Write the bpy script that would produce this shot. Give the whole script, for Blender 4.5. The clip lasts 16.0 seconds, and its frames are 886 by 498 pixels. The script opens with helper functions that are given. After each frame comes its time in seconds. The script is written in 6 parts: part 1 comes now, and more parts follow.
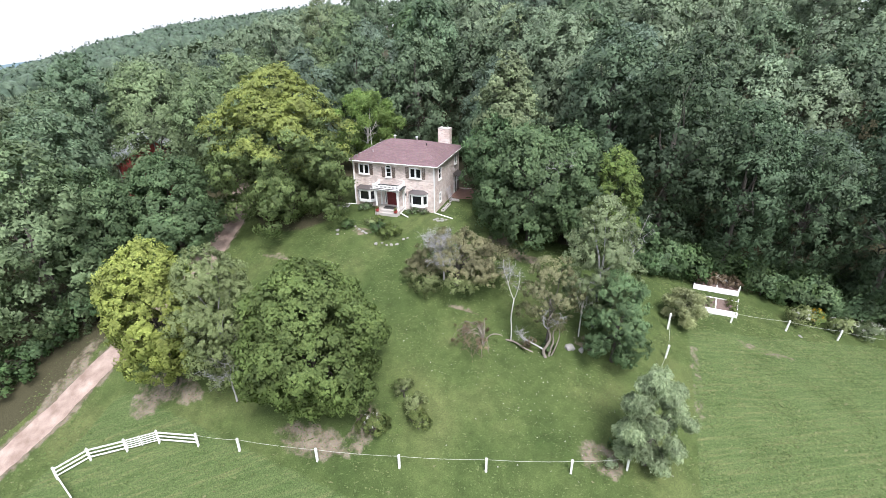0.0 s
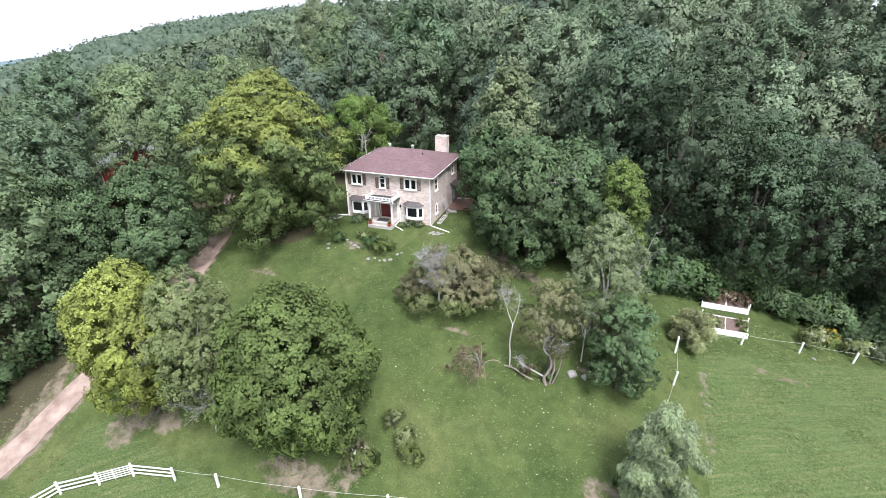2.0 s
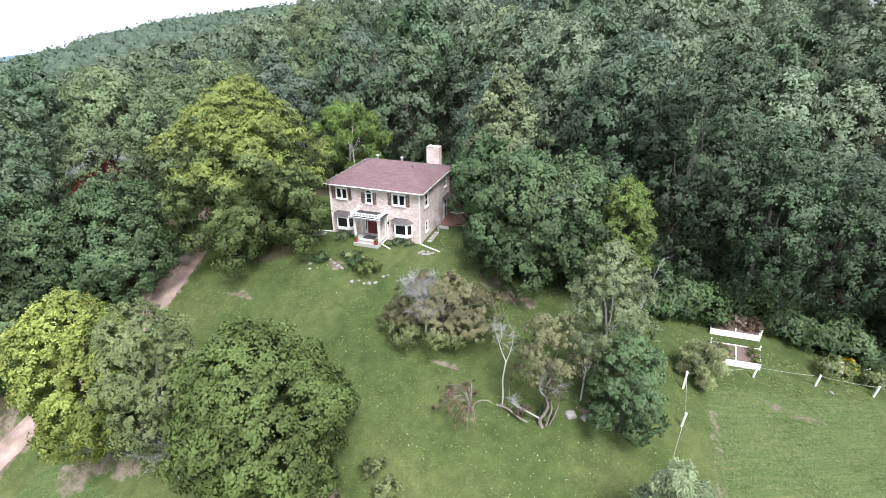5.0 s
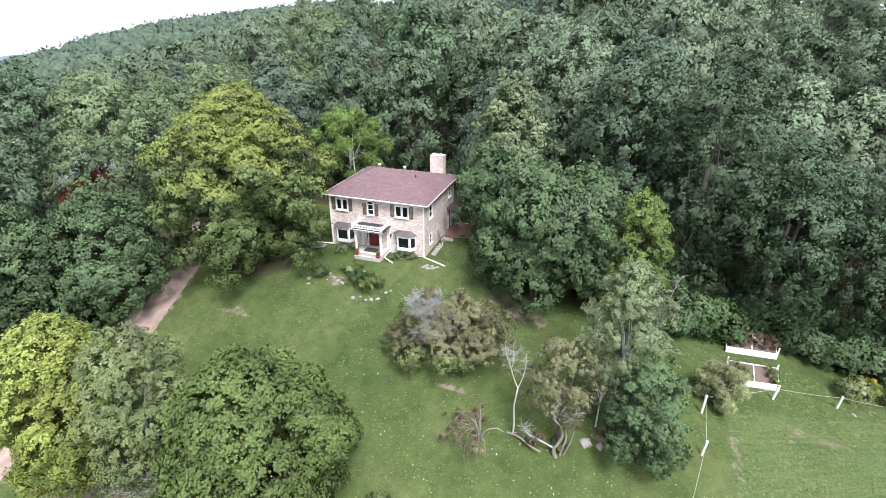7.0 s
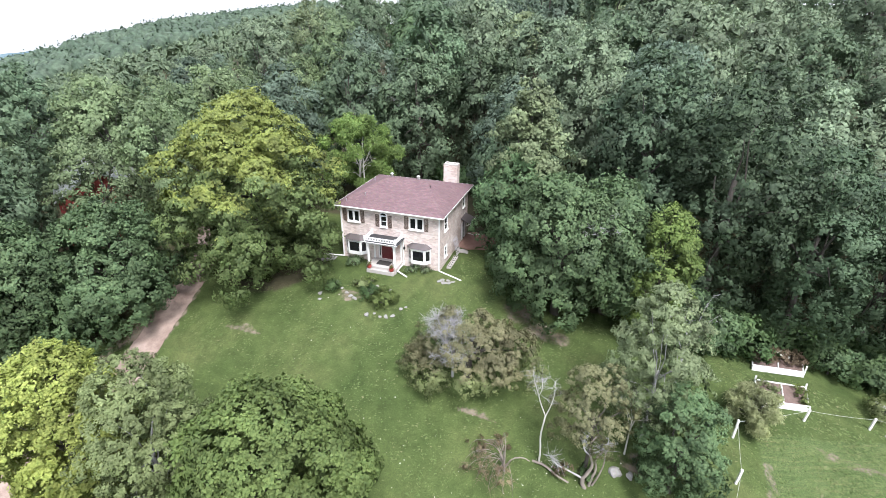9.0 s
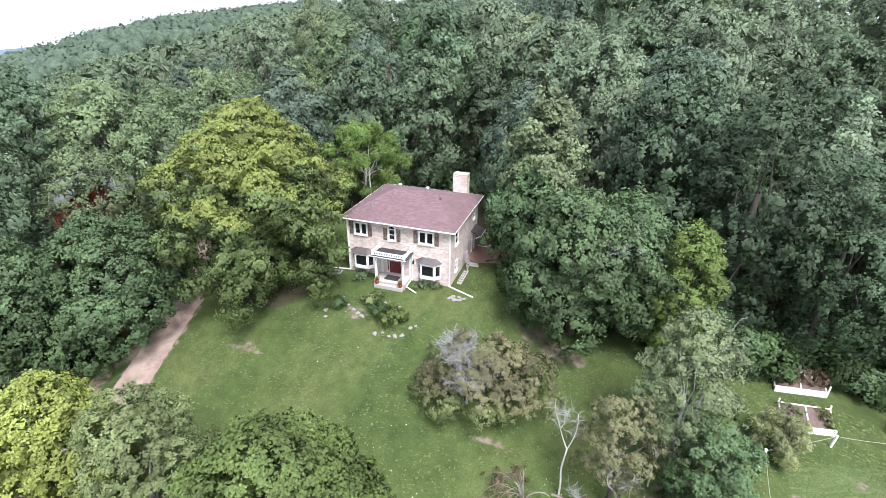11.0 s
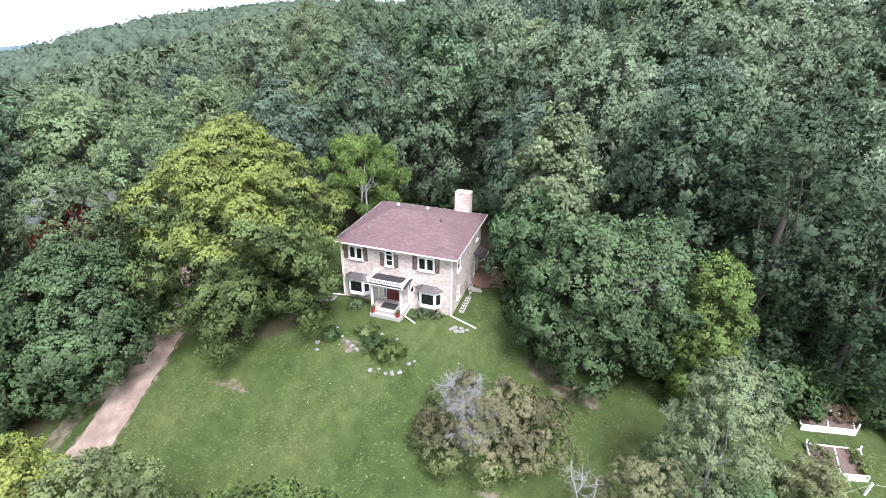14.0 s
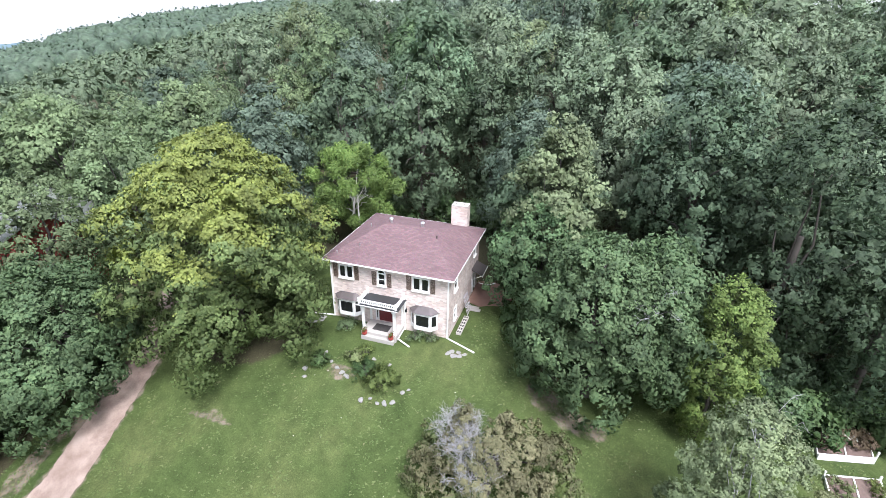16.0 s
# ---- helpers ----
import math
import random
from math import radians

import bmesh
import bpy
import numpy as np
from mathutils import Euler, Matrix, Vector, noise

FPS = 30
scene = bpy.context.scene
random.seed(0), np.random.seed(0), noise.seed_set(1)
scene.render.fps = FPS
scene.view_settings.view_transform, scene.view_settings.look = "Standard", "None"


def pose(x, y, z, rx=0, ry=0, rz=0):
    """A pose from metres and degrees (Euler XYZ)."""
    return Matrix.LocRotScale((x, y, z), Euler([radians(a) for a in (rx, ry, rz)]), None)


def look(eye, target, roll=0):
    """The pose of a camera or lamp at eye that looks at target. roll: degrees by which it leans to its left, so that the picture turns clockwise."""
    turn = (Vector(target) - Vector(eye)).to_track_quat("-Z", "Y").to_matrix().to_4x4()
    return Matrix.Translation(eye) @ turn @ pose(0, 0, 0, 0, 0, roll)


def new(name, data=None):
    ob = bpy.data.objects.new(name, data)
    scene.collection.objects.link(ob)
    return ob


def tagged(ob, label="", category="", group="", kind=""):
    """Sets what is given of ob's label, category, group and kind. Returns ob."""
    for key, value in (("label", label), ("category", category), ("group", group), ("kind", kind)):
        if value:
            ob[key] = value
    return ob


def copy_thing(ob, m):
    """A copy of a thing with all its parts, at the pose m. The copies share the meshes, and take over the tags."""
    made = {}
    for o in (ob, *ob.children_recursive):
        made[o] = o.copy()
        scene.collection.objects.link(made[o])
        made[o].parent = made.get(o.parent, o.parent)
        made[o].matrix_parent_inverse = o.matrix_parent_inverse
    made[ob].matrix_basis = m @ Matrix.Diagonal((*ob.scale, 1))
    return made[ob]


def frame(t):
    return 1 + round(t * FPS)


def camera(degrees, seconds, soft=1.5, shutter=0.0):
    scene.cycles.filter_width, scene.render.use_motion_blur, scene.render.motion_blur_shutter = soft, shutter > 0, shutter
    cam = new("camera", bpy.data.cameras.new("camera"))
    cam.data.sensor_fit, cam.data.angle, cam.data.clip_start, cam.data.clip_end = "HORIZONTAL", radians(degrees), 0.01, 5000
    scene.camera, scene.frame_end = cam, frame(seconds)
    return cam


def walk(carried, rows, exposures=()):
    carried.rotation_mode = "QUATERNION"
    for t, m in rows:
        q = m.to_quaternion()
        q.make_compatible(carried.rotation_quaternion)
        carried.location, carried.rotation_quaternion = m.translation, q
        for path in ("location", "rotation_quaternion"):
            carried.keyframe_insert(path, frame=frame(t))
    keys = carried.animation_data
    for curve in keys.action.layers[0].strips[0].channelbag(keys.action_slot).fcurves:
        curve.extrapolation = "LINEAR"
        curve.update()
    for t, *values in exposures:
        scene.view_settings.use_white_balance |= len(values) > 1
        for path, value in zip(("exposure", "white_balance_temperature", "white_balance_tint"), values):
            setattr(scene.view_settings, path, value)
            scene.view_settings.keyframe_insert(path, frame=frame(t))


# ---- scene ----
EXPOSURE = 1.24
cam = camera(84.65, 16.0, soft=0.5)
# seconds, x, y, z, pitch, roll, yaw
PATH = [
    (0.0, 16.918, -47.847, 19.662, -25.402, -0.515, 18.543),
    (0.5, 16.758, -47.126, 19.794, -25.453, -0.457, 18.535),
    (1.0, 16.614, -46.396, 19.922, -25.497, -0.400, 18.540),
    (1.5, 16.497, -45.659, 20.043, -25.535, -0.338, 18.556),
    (2.0, 16.414, -44.921, 20.153, -25.581, -0.272, 18.584),
    (2.5, 16.363, -44.185, 20.254, -25.635, -0.206, 18.615),
    (3.0, 16.333, -43.456, 20.347, -25.696, -0.151, 18.643),
    (3.5, 16.308, -42.743, 20.433, -25.757, -0.109, 18.650),
    (4.0, 16.258, -42.058, 20.508, -25.796, -0.059, 18.639),
    (4.5, 16.147, -41.416, 20.563, -25.791, 0.009, 18.587),
    (5.0, 15.972, -40.818, 20.605, -25.755, 0.088, 18.505),
    (5.5, 15.728, -40.265, 20.640, -25.700, 0.173, 18.404),
    (6.0, 15.410, -39.760, 20.674, -25.639, 0.258, 18.296),
    (6.5, 15.015, -39.303, 20.713, -25.584, 0.337, 18.193),
    (7.0, 14.538, -38.897, 20.764, -25.549, 0.405, 18.106),
    (7.5, 14.003, -38.525, 20.836, -25.528, 0.483, 18.032),
    (8.0, 13.447, -38.168, 20.929, -25.530, 0.551, 17.969),
    (8.5, 12.902, -37.812, 21.053, -25.570, 0.581, 17.926),
    (9.0, 12.387, -37.438, 21.194, -25.625, 0.613, 17.902),
    (9.5, 11.915, -37.039, 21.343, -25.690, 0.660, 17.877),
    (10.0, 11.486, -36.613, 21.496, -25.758, 0.718, 17.853),
    (10.5, 11.099, -36.159, 21.650, -25.827, 0.779, 17.828),
    (11.0, 10.754, -35.675, 21.800, -25.891, 0.839, 17.802),
    (11.5, 10.451, -35.161, 21.941, -25.948, 0.891, 17.774),
    (12.0, 10.190, -34.614, 22.070, -25.993, 0.929, 17.743),
    (12.5, 9.980, -34.052, 22.186, -26.005, 0.947, 17.722),
    (13.0, 9.793, -33.466, 22.295, -26.006, 0.973, 17.702),
    (13.5, 9.610, -32.856, 22.399, -26.007, 1.001, 17.687),
    (14.0, 9.422, -32.225, 22.499, -26.007, 1.027, 17.664),
    (14.5, 9.228, -31.576, 22.592, -26.014, 1.049, 17.616),
    (15.0, 9.030, -30.910, 22.673, -26.035, 1.078, 17.533),
    (15.5, 8.819, -30.235, 22.750, -26.078, 1.127, 17.395),
    (16.0, 8.596, -29.555, 22.826, -26.141, 1.197, 17.214),
]
walk(cam, [(t, pose(x, y, z, 90 + pitch, 0, yaw) @ pose(0, 0, 0, 0, 0, roll)) for t, x, y, z, pitch, roll, yaw in PATH],
     exposures=[(0.0, EXPOSURE - 0.11, 6000, 13), (8.0, EXPOSURE, 5990, 13), (16.0, EXPOSURE + 0.07, 5840, 14)])

# ---- sky and sun: a bright hazy day, soft shadows ----
SUN_ELEVATION, SUN_AZIMUTH = 58.0, 139.0
world = bpy.data.worlds.new("hazy_sky")
scene.world = world
world.use_nodes = True
wn = world.node_tree.nodes
wl = world.node_tree.links
wn.clear()
w_out = wn.new("ShaderNodeOutputWorld")
w_bg = wn.new("ShaderNodeBackground")
w_sky = wn.new("ShaderNodeTexSky")
w_sky.sky_type = "NISHITA"
w_sky.sun_disc = False
w_sky.sun_elevation = radians(SUN_ELEVATION)
w_sky.sun_rotation = radians(SUN_AZIMUTH)
w_sky.air_density = 1.0
w_sky.dust_density = 4.0
w_sky.ozone_density = 1.0
w_co = wn.new("ShaderNodeTexCoord")
w_sep = wn.new("ShaderNodeSeparateXYZ")
w_max = wn.new("ShaderNodeMath")
w_max.operation = "MAXIMUM"
w_max.inputs[1].default_value = 0.02
w_com = wn.new("ShaderNodeCombineXYZ")
w_mix = wn.new("ShaderNodeMix")
w_mix.data_type = "RGBA"
w_mix.inputs[0].default_value = 0.75
# the haze: brighter overhead than at the horizon
w_haze = wn.new("ShaderNodeMix")
w_haze.data_type = "RGBA"
w_haze.inputs[6].default_value = (7.9, 8.0, 8.1, 1)
w_haze.inputs[7].default_value = (10.6, 11.0, 11.7, 1)
wl.new(w_max.outputs[0], w_haze.inputs[0])
wl.new(w_haze.outputs[2], w_mix.inputs[7])
wl.new(w_co.outputs["Generated"], w_sep.inputs[0])
wl.new(w_sep.outputs[0], w_com.inputs[0])
wl.new(w_sep.outputs[1], w_com.inputs[1])
wl.new(w_sep.outputs[2], w_max.inputs[0])
wl.new(w_max.outputs[0], w_com.inputs[2])
wl.new(w_com.outputs[0], w_sky.inputs[0])
wl.new(w_sky.outputs[0], w_mix.inputs[6])
wl.new(w_mix.outputs[2], w_bg.inputs[0])
w_bg.inputs[1].default_value = 0.085
wl.new(w_bg.outputs[0], w_out.inputs[0])

sun = new("sun", bpy.data.lights.new("sun", "SUN"))
sun.data.energy = 2.7
sun.data.angle = radians(22)
sun.data.color = (1.0, 0.96, 0.89)
_az, _el = radians(SUN_AZIMUTH), radians(SUN_ELEVATION)
sun.matrix_world = look((0, 0, 80), Vector((0, 0, 80)) - Vector((math.sin(_az) * math.cos(_el), math.cos(_az) * math.cos(_el), math.sin(_el))))

# ---- materials ----
def material(name, rough=0.8, metal=0.0):
    m = bpy.data.materials.new(name)
    m.use_nodes = True
    b = m.node_tree.nodes["Principled BSDF"]
    b.inputs["Roughness"].default_value = rough
    b.inputs["Metallic"].default_value = metal
    return m, m.node_tree.nodes, m.node_tree.links, b


def noise_node(nodes, links, scale, detail=4.0, rough=0.55, vec=None, distortion=0.0):
    n = nodes.new("ShaderNodeTexNoise")
    n.inputs["Scale"].default_value = scale
    n.inputs["Detail"].default_value = detail
    n.inputs["Roughness"].default_value = rough
    n.inputs["Distortion"].default_value = distortion
    if vec is not None:
        links.new(vec, n.inputs["Vector"])
    return n


def ramp(nodes, links, src, stops):
    r = nodes.new("ShaderNodeValToRGB")
    el = r.color_ramp.elements
    while len(el) < len(stops):
        el.new(0.5)
    for e, (p, c) in zip(el, stops):
        e.position, e.color = p, (*c, 1) if len(c) == 3 else c
    links.new(src, r.inputs[0])
    return r


def mixc(nodes, links, fac, a, b, mode="MIX"):
    n = nodes.new("ShaderNodeMix")
    n.data_type, n.blend_type = "RGBA", mode
    for sock, v in ((n.inputs[0], fac), (n.inputs[6], a), (n.inputs[7], b)):
        if isinstance(v, bpy.types.NodeSocket):
            links.new(v, sock)
        elif isinstance(v, (int, float)):
            sock.default_value = v
        else:
            sock.default_value = (*v, 1)
    return n.outputs[2]


def bump(nodes, links, b, height, strength=0.3, distance=0.02):
    n = nodes.new("ShaderNodeBump")
    n.inputs["Strength"].default_value = strength
    n.inputs["Distance"].default_value = distance
    links.new(height, n.inputs["Height"])
    links.new(n.outputs[0], b.inputs["Normal"])


def worn(name, c1, c2, rough=0.7, scale=3.0, fine=40.0, metal=0.0, strength=0.2, dist=0.01):
    """A surface of two mottled colours with fine grain."""
    m, nd, lk, b = material(name, rough, metal)
    co = nd.new("ShaderNodeTexCoord").outputs["Object"]
    n1 = noise_node(nd, lk, scale, 5, vec=co)
    n2 = noise_node(nd, lk, fine, 3, vec=co)
    col = mixc(nd, lk, n1.outputs[0], c1, c2)
    col = mixc(nd, lk, 0.25, col, n2.outputs["Color"], "SOFT_LIGHT")
    lk.new(col, b.inputs["Base Color"])
    bump(nd, lk, b, n2.outputs[0], strength, dist)
    return m


SOLID = {}


def leaf_material(name, dark, light, hue_spread=0.009, value_spread=0.48, translucent=0.32, leaflet=0.26):
    """Foliage: each leaf spray differs in tone, and each tree differs a little in hue."""
    m, nd, lk, b = material(name, 0.6)
    geo = nd.new("ShaderNodeNewGeometry")
    info = nd.new("ShaderNodeObjectInfo")
    co = nd.new("ShaderNodeTexCoord").outputs["Object"]
    n1 = noise_node(nd, lk, 0.45, 3, vec=co)
    n2 = noise_node(nd, lk, 5.5, 3, 0.7, vec=co)
    # the tone of a leaf: half by chance, half by its place on the clump
    tone = nd.new("ShaderNodeMath")
    tone.operation = "MULTIPLY_ADD"
    lk.new(n2.outputs[0], tone.inputs[0])
    tone.inputs[1].default_value = 2.2
    tone.inputs[2].default_value = -0.85
    mean = nd.new("ShaderNodeMath")
    mean.operation = "MULTIPLY_ADD"
    lk.new(geo.outputs["Random Per Island"], mean.inputs[0])
    mean.inputs[1].default_value = 0.32
    half = nd.new("ShaderNodeMath")
    half.operation = "MULTIPLY"
    half.inputs[1].default_value = 0.72
    lk.new(tone.outputs[0], half.inputs[0])
    lk.new(half.outputs[0], mean.inputs[2])
    mean.use_clamp = True
    col = mixc(nd, lk, mean.outputs[0], dark, light)
    n3 = noise_node(nd, lk, 8.0, 4, 0.75, vec=co)
    bump(nd, lk, b, n3.outputs[0], 0.6, 0.12)
    hs = nd.new("ShaderNodeHueSaturation")
    mr = nd.new("ShaderNodeMapRange")
    mr.inputs[3].default_value, mr.inputs[4].default_value = 0.5 - hue_spread, 0.5 + hue_spread
    lk.new(info.outputs["Random"], mr.inputs[0])
    lk.new(mr.outputs[0], hs.inputs["Hue"])
    mv = nd.new("ShaderNodeMapRange")
    mv.inputs[1].default_value, mv.inputs[2].default_value = 0.3, 0.7
    mv.inputs[3].default_value, mv.inputs[4].default_value = 1.0 - value_spread, 1.0 + value_spread
    lk.new(n1.outputs[0], mv.inputs[0])
    ov = nd.new("ShaderNodeMapRange")
    ov.inputs[3].default_value, ov.inputs[4].default_value = 0.84, 1.2
    ow = nd.new("ShaderNodeMath")
    ow.operation = "FRACT"
    om = nd.new("ShaderNodeMath")
    om.operation = "MULTIPLY"
    om.inputs[1].default_value = 7.31
    lk.new(info.outputs["Random"], om.inputs[0])
    lk.new(om.outputs[0], ow.inputs[0])
    lk.new(ow.outputs[0], ov.inputs[0])
    vv = nd.new("ShaderNodeMath")
    vv.operation = "MULTIPLY"
    lk.new(mv.outputs[0], vv.inputs[0])
    lk.new(ov.outputs[0], vv.inputs[1])
    lk.new(vv.outputs[0], hs.inputs["Value"])
    lk.new(col, hs.inputs["Color"])
    lk.new(hs.outputs[0], b.inputs["Base Color"])
    tr = nd.new("ShaderNodeBsdfTranslucent")
    lk.new(hs.outputs[0], tr.inputs["Color"])
    mx = nd.new("ShaderNodeMixShader")
    mx.inputs[0].default_value = translucent
    out = nd["Material Output"]
    lk.new(b.outputs[0], mx.inputs[1])
    lk.new(tr.outputs[0], mx.inputs[2])
    b.inputs["Specular IOR Level"].default_value = 0.35
    lk.new(mx.outputs[0], out.inputs["Surface"])
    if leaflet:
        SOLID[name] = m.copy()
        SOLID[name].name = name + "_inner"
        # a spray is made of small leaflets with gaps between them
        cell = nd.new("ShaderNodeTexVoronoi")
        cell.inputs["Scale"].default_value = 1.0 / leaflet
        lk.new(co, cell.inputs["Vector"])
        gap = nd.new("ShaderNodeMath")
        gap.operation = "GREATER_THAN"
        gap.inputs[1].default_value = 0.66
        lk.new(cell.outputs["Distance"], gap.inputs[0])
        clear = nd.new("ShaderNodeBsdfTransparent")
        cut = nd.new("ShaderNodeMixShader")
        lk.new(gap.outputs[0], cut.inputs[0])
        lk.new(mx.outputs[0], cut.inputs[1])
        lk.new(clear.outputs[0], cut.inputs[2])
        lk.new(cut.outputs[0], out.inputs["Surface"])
    return m


# haze in the base colour: oak greyed a little, far leaves also paled
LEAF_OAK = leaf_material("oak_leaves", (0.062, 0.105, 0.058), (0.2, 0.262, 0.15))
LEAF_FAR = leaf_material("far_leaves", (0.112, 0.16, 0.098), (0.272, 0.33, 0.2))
# hillside canopy: paled base colour holds the haze
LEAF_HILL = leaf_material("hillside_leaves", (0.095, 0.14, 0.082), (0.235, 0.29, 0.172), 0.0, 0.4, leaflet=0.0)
# darkened base replaces the self-shade that the smooth domes lack
LEAF_DISTANT = leaf_material("distant_dark_leaves", (0.05, 0.082, 0.052), (0.135, 0.178, 0.115), 0.0, 0.45, leaflet=0.0)
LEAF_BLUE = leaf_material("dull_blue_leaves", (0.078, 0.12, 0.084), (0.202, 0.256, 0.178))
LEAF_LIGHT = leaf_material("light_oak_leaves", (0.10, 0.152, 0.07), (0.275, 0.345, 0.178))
# oak leaf darkened to carry the shade of the right-hand wood edge
LEAF_SHADED = leaf_material("dark_oak_leaves", (0.04, 0.072, 0.037), (0.145, 0.2, 0.108))
LEAF_MID = leaf_material("mid_green_leaves", (0.062, 0.116, 0.051), (0.208, 0.282, 0.13), leaflet=0.0)
LEAF_MAPLE = leaf_material("yellowing_maple_leaves", (0.12, 0.158, 0.042), (0.37, 0.395, 0.105), leaflet=0.0)
LEAF_BOUGH = leaf_material("green_maple_leaves", (0.082, 0.142, 0.045), (0.285, 0.36, 0.135), leaflet=0.0)
LEAF_LIME = leaf_material("lime_green_leaves", (0.08, 0.145, 0.036), (0.28, 0.36, 0.105), leaflet=0.0)
LEAF_YELLOW = leaf_material("yellow_leaves", (0.15, 0.195, 0.042), (0.46, 0.48, 0.135), leaflet=0.0)
LEAF_GREEN = leaf_material("green_leaves", (0.092, 0.138, 0.038), (0.268, 0.322, 0.1), leaflet=0.0)
LEAF_OLIVE = leaf_material("olive_leaves", (0.14, 0.18, 0.07), (0.37, 0.41, 0.19), leaflet=0.0)
LEAF_BROWN = leaf_material("rusty_leaves", (0.14, 0.15, 0.07), (0.41, 0.375, 0.22), leaflet=0.0)
LEAF_RUST = leaf_material("dead_rusty_leaves", (0.15, 0.115, 0.07), (0.33, 0.255, 0.165), leaflet=0.0)
LEAF_PALE = leaf_material("pale_straw_green_leaves", (0.24, 0.27, 0.12), (0.56, 0.58, 0.32), leaflet=0.0)
LEAF_WILLOW = leaf_material("silver_willow_leaves", (0.18, 0.245, 0.125), (0.46, 0.53, 0.33), leaflet=0.0)
LEAF_GREY = leaf_material("grey_green_leaves", (0.115, 0.155, 0.075), (0.32, 0.365, 0.20), leaflet=0.0)
LEAF_BUSH = leaf_material("shrub_leaves", (0.045, 0.092, 0.032), (0.155, 0.23, 0.085), leaflet=0.0)


def blade_material():
    m, nd, lk, b = material("grass_blades", 0.8)
    b.inputs["Specular IOR Level"].default_value = 0.15
    geo = nd.new("ShaderNodeNewGeometry")
    lk.new(ramp(nd, lk, geo.outputs["Random Per Island"], [(0.0, (0.085, 0.125, 0.04)), (0.6, (0.112, 0.148, 0.054)), (0.93, (0.132, 0.155, 0.064)), (1.0, (0.165, 0.168, 0.085))]).outputs[0], b.inputs["Base Color"])
    return m


GRASS_BLADES = blade_material()
FLOWER_YELLOW = leaf_material("yellow_petals", (0.45, 0.30, 0.02), (0.7, 0.5, 0.04), leaflet=0.0)
FLOWER_WHITE = leaf_material("white_petals", (0.5, 0.5, 0.42), (0.75, 0.75, 0.7), leaflet=0.0)
FLOWER_RED = leaf_material("red_petals", (0.22, 0.01, 0.02), (0.4, 0.03, 0.04), leaflet=0.0)
BARK = worn("bark", (0.045, 0.038, 0.032), (0.10, 0.088, 0.075), 0.95, 2.0, 18.0, strength=0.6, dist=0.03)
BARK_GREY = worn("weathered_dead_wood", (0.27, 0.26, 0.265), (0.42, 0.41, 0.415), 0.9, 2.0, 20.0)
BARK_WEATHERED = worn("weathered_brown_wood", (0.15, 0.125, 0.105), (0.30, 0.26, 0.225), 0.9, 2.0, 20.0)
TRELLIS_GREY = worn("weathered_trellis_paint", (0.36, 0.33, 0.36), (0.55, 0.52, 0.54), 0.8, 3.0, 20.0)
BARK_RUST = worn("rusty_twigs", (0.16, 0.11, 0.08), (0.28, 0.2, 0.15), 0.9, 3.0, 20.0)
BARK_WHITE = worn("birch_bark", (0.4, 0.38, 0.35), (0.56, 0.54, 0.5), 0.8, 3.0, 16.0)
WHITE_PAINT = worn("white_paint", (0.78, 0.77, 0.75), (0.84, 0.83, 0.81), 0.5, 2.0, 30.0, strength=0.05)
WHITE_WORN = worn("weathered_white_paint", (0.72, 0.71, 0.69), (0.85, 0.84, 0.82), 0.65, 1.5, 22.0)
BROWN_SHUTTER = worn("brown_shutter_paint", (0.12, 0.085, 0.065), (0.16, 0.115, 0.09), 0.55, 2.0, 40.0)
RED_DOOR = worn("dark_red_door_paint", (0.11, 0.014, 0.016), (0.145, 0.022, 0.024), 0.35, 2.0, 30.0, strength=0.05)
BLACK_ROOF = worn("black_membrane", (0.02, 0.021, 0.023), (0.04, 0.042, 0.046), 0.5, 1.2, 20.0)
BAY_METAL = worn("grey_brown_metal_roof", (0.11, 0.095, 0.095), (0.16, 0.14, 0.14), 0.45, 2.0, 20.0, metal=0.4)
CONCRETE = worn("pale_concrete", (0.36, 0.33, 0.31), (0.50, 0.47, 0.44), 0.85, 2.0, 30.0)
DARK_MAT_AND_HOLLOW = worn("doormat_and_hollow_dark", (0.03, 0.028, 0.03), (0.06, 0.055, 0.05), 0.95, 8.0, 80.0)
STONE = worn("field_stone", (0.17, 0.165, 0.155), (0.36, 0.345, 0.33), 0.9, 2.5, 12.0, strength=0.5, dist=0.03)
TERRACOTTA = worn("red_pot", (0.28, 0.04, 0.035), (0.36, 0.06, 0.05), 0.5, 4.0, 30.0)
METAL = worn("galvanised_metal", (0.5, 0.5, 0.5), (0.65, 0.65, 0.66), 0.35, 4.0, 30.0, metal=0.8)
DARK_METAL = worn("dark_lantern_metal", (0.02, 0.02, 0.02), (0.04, 0.04, 0.04), 0.4, 4.0, 30.0, metal=0.6)
SOIL = worn("bed_soil", (0.10, 0.07, 0.06), (0.2, 0.14, 0.12), 1.0, 3.0, 20.0, strength=0.8, dist=0.04)
BARN_RED = worn("barn_red_boards", (0.22, 0.035, 0.03), (0.32, 0.06, 0.05), 0.8, 1.0, 15.0)
ROPE = worn("pale_rope", (0.42, 0.44, 0.38), (0.52, 0.53, 0.47), 0.9, 6.0, 60.0)
CURTAIN = worn("room_shade", (0.05, 0.045, 0.04), (0.09, 0.08, 0.07), 0.9, 1.0, 10.0)


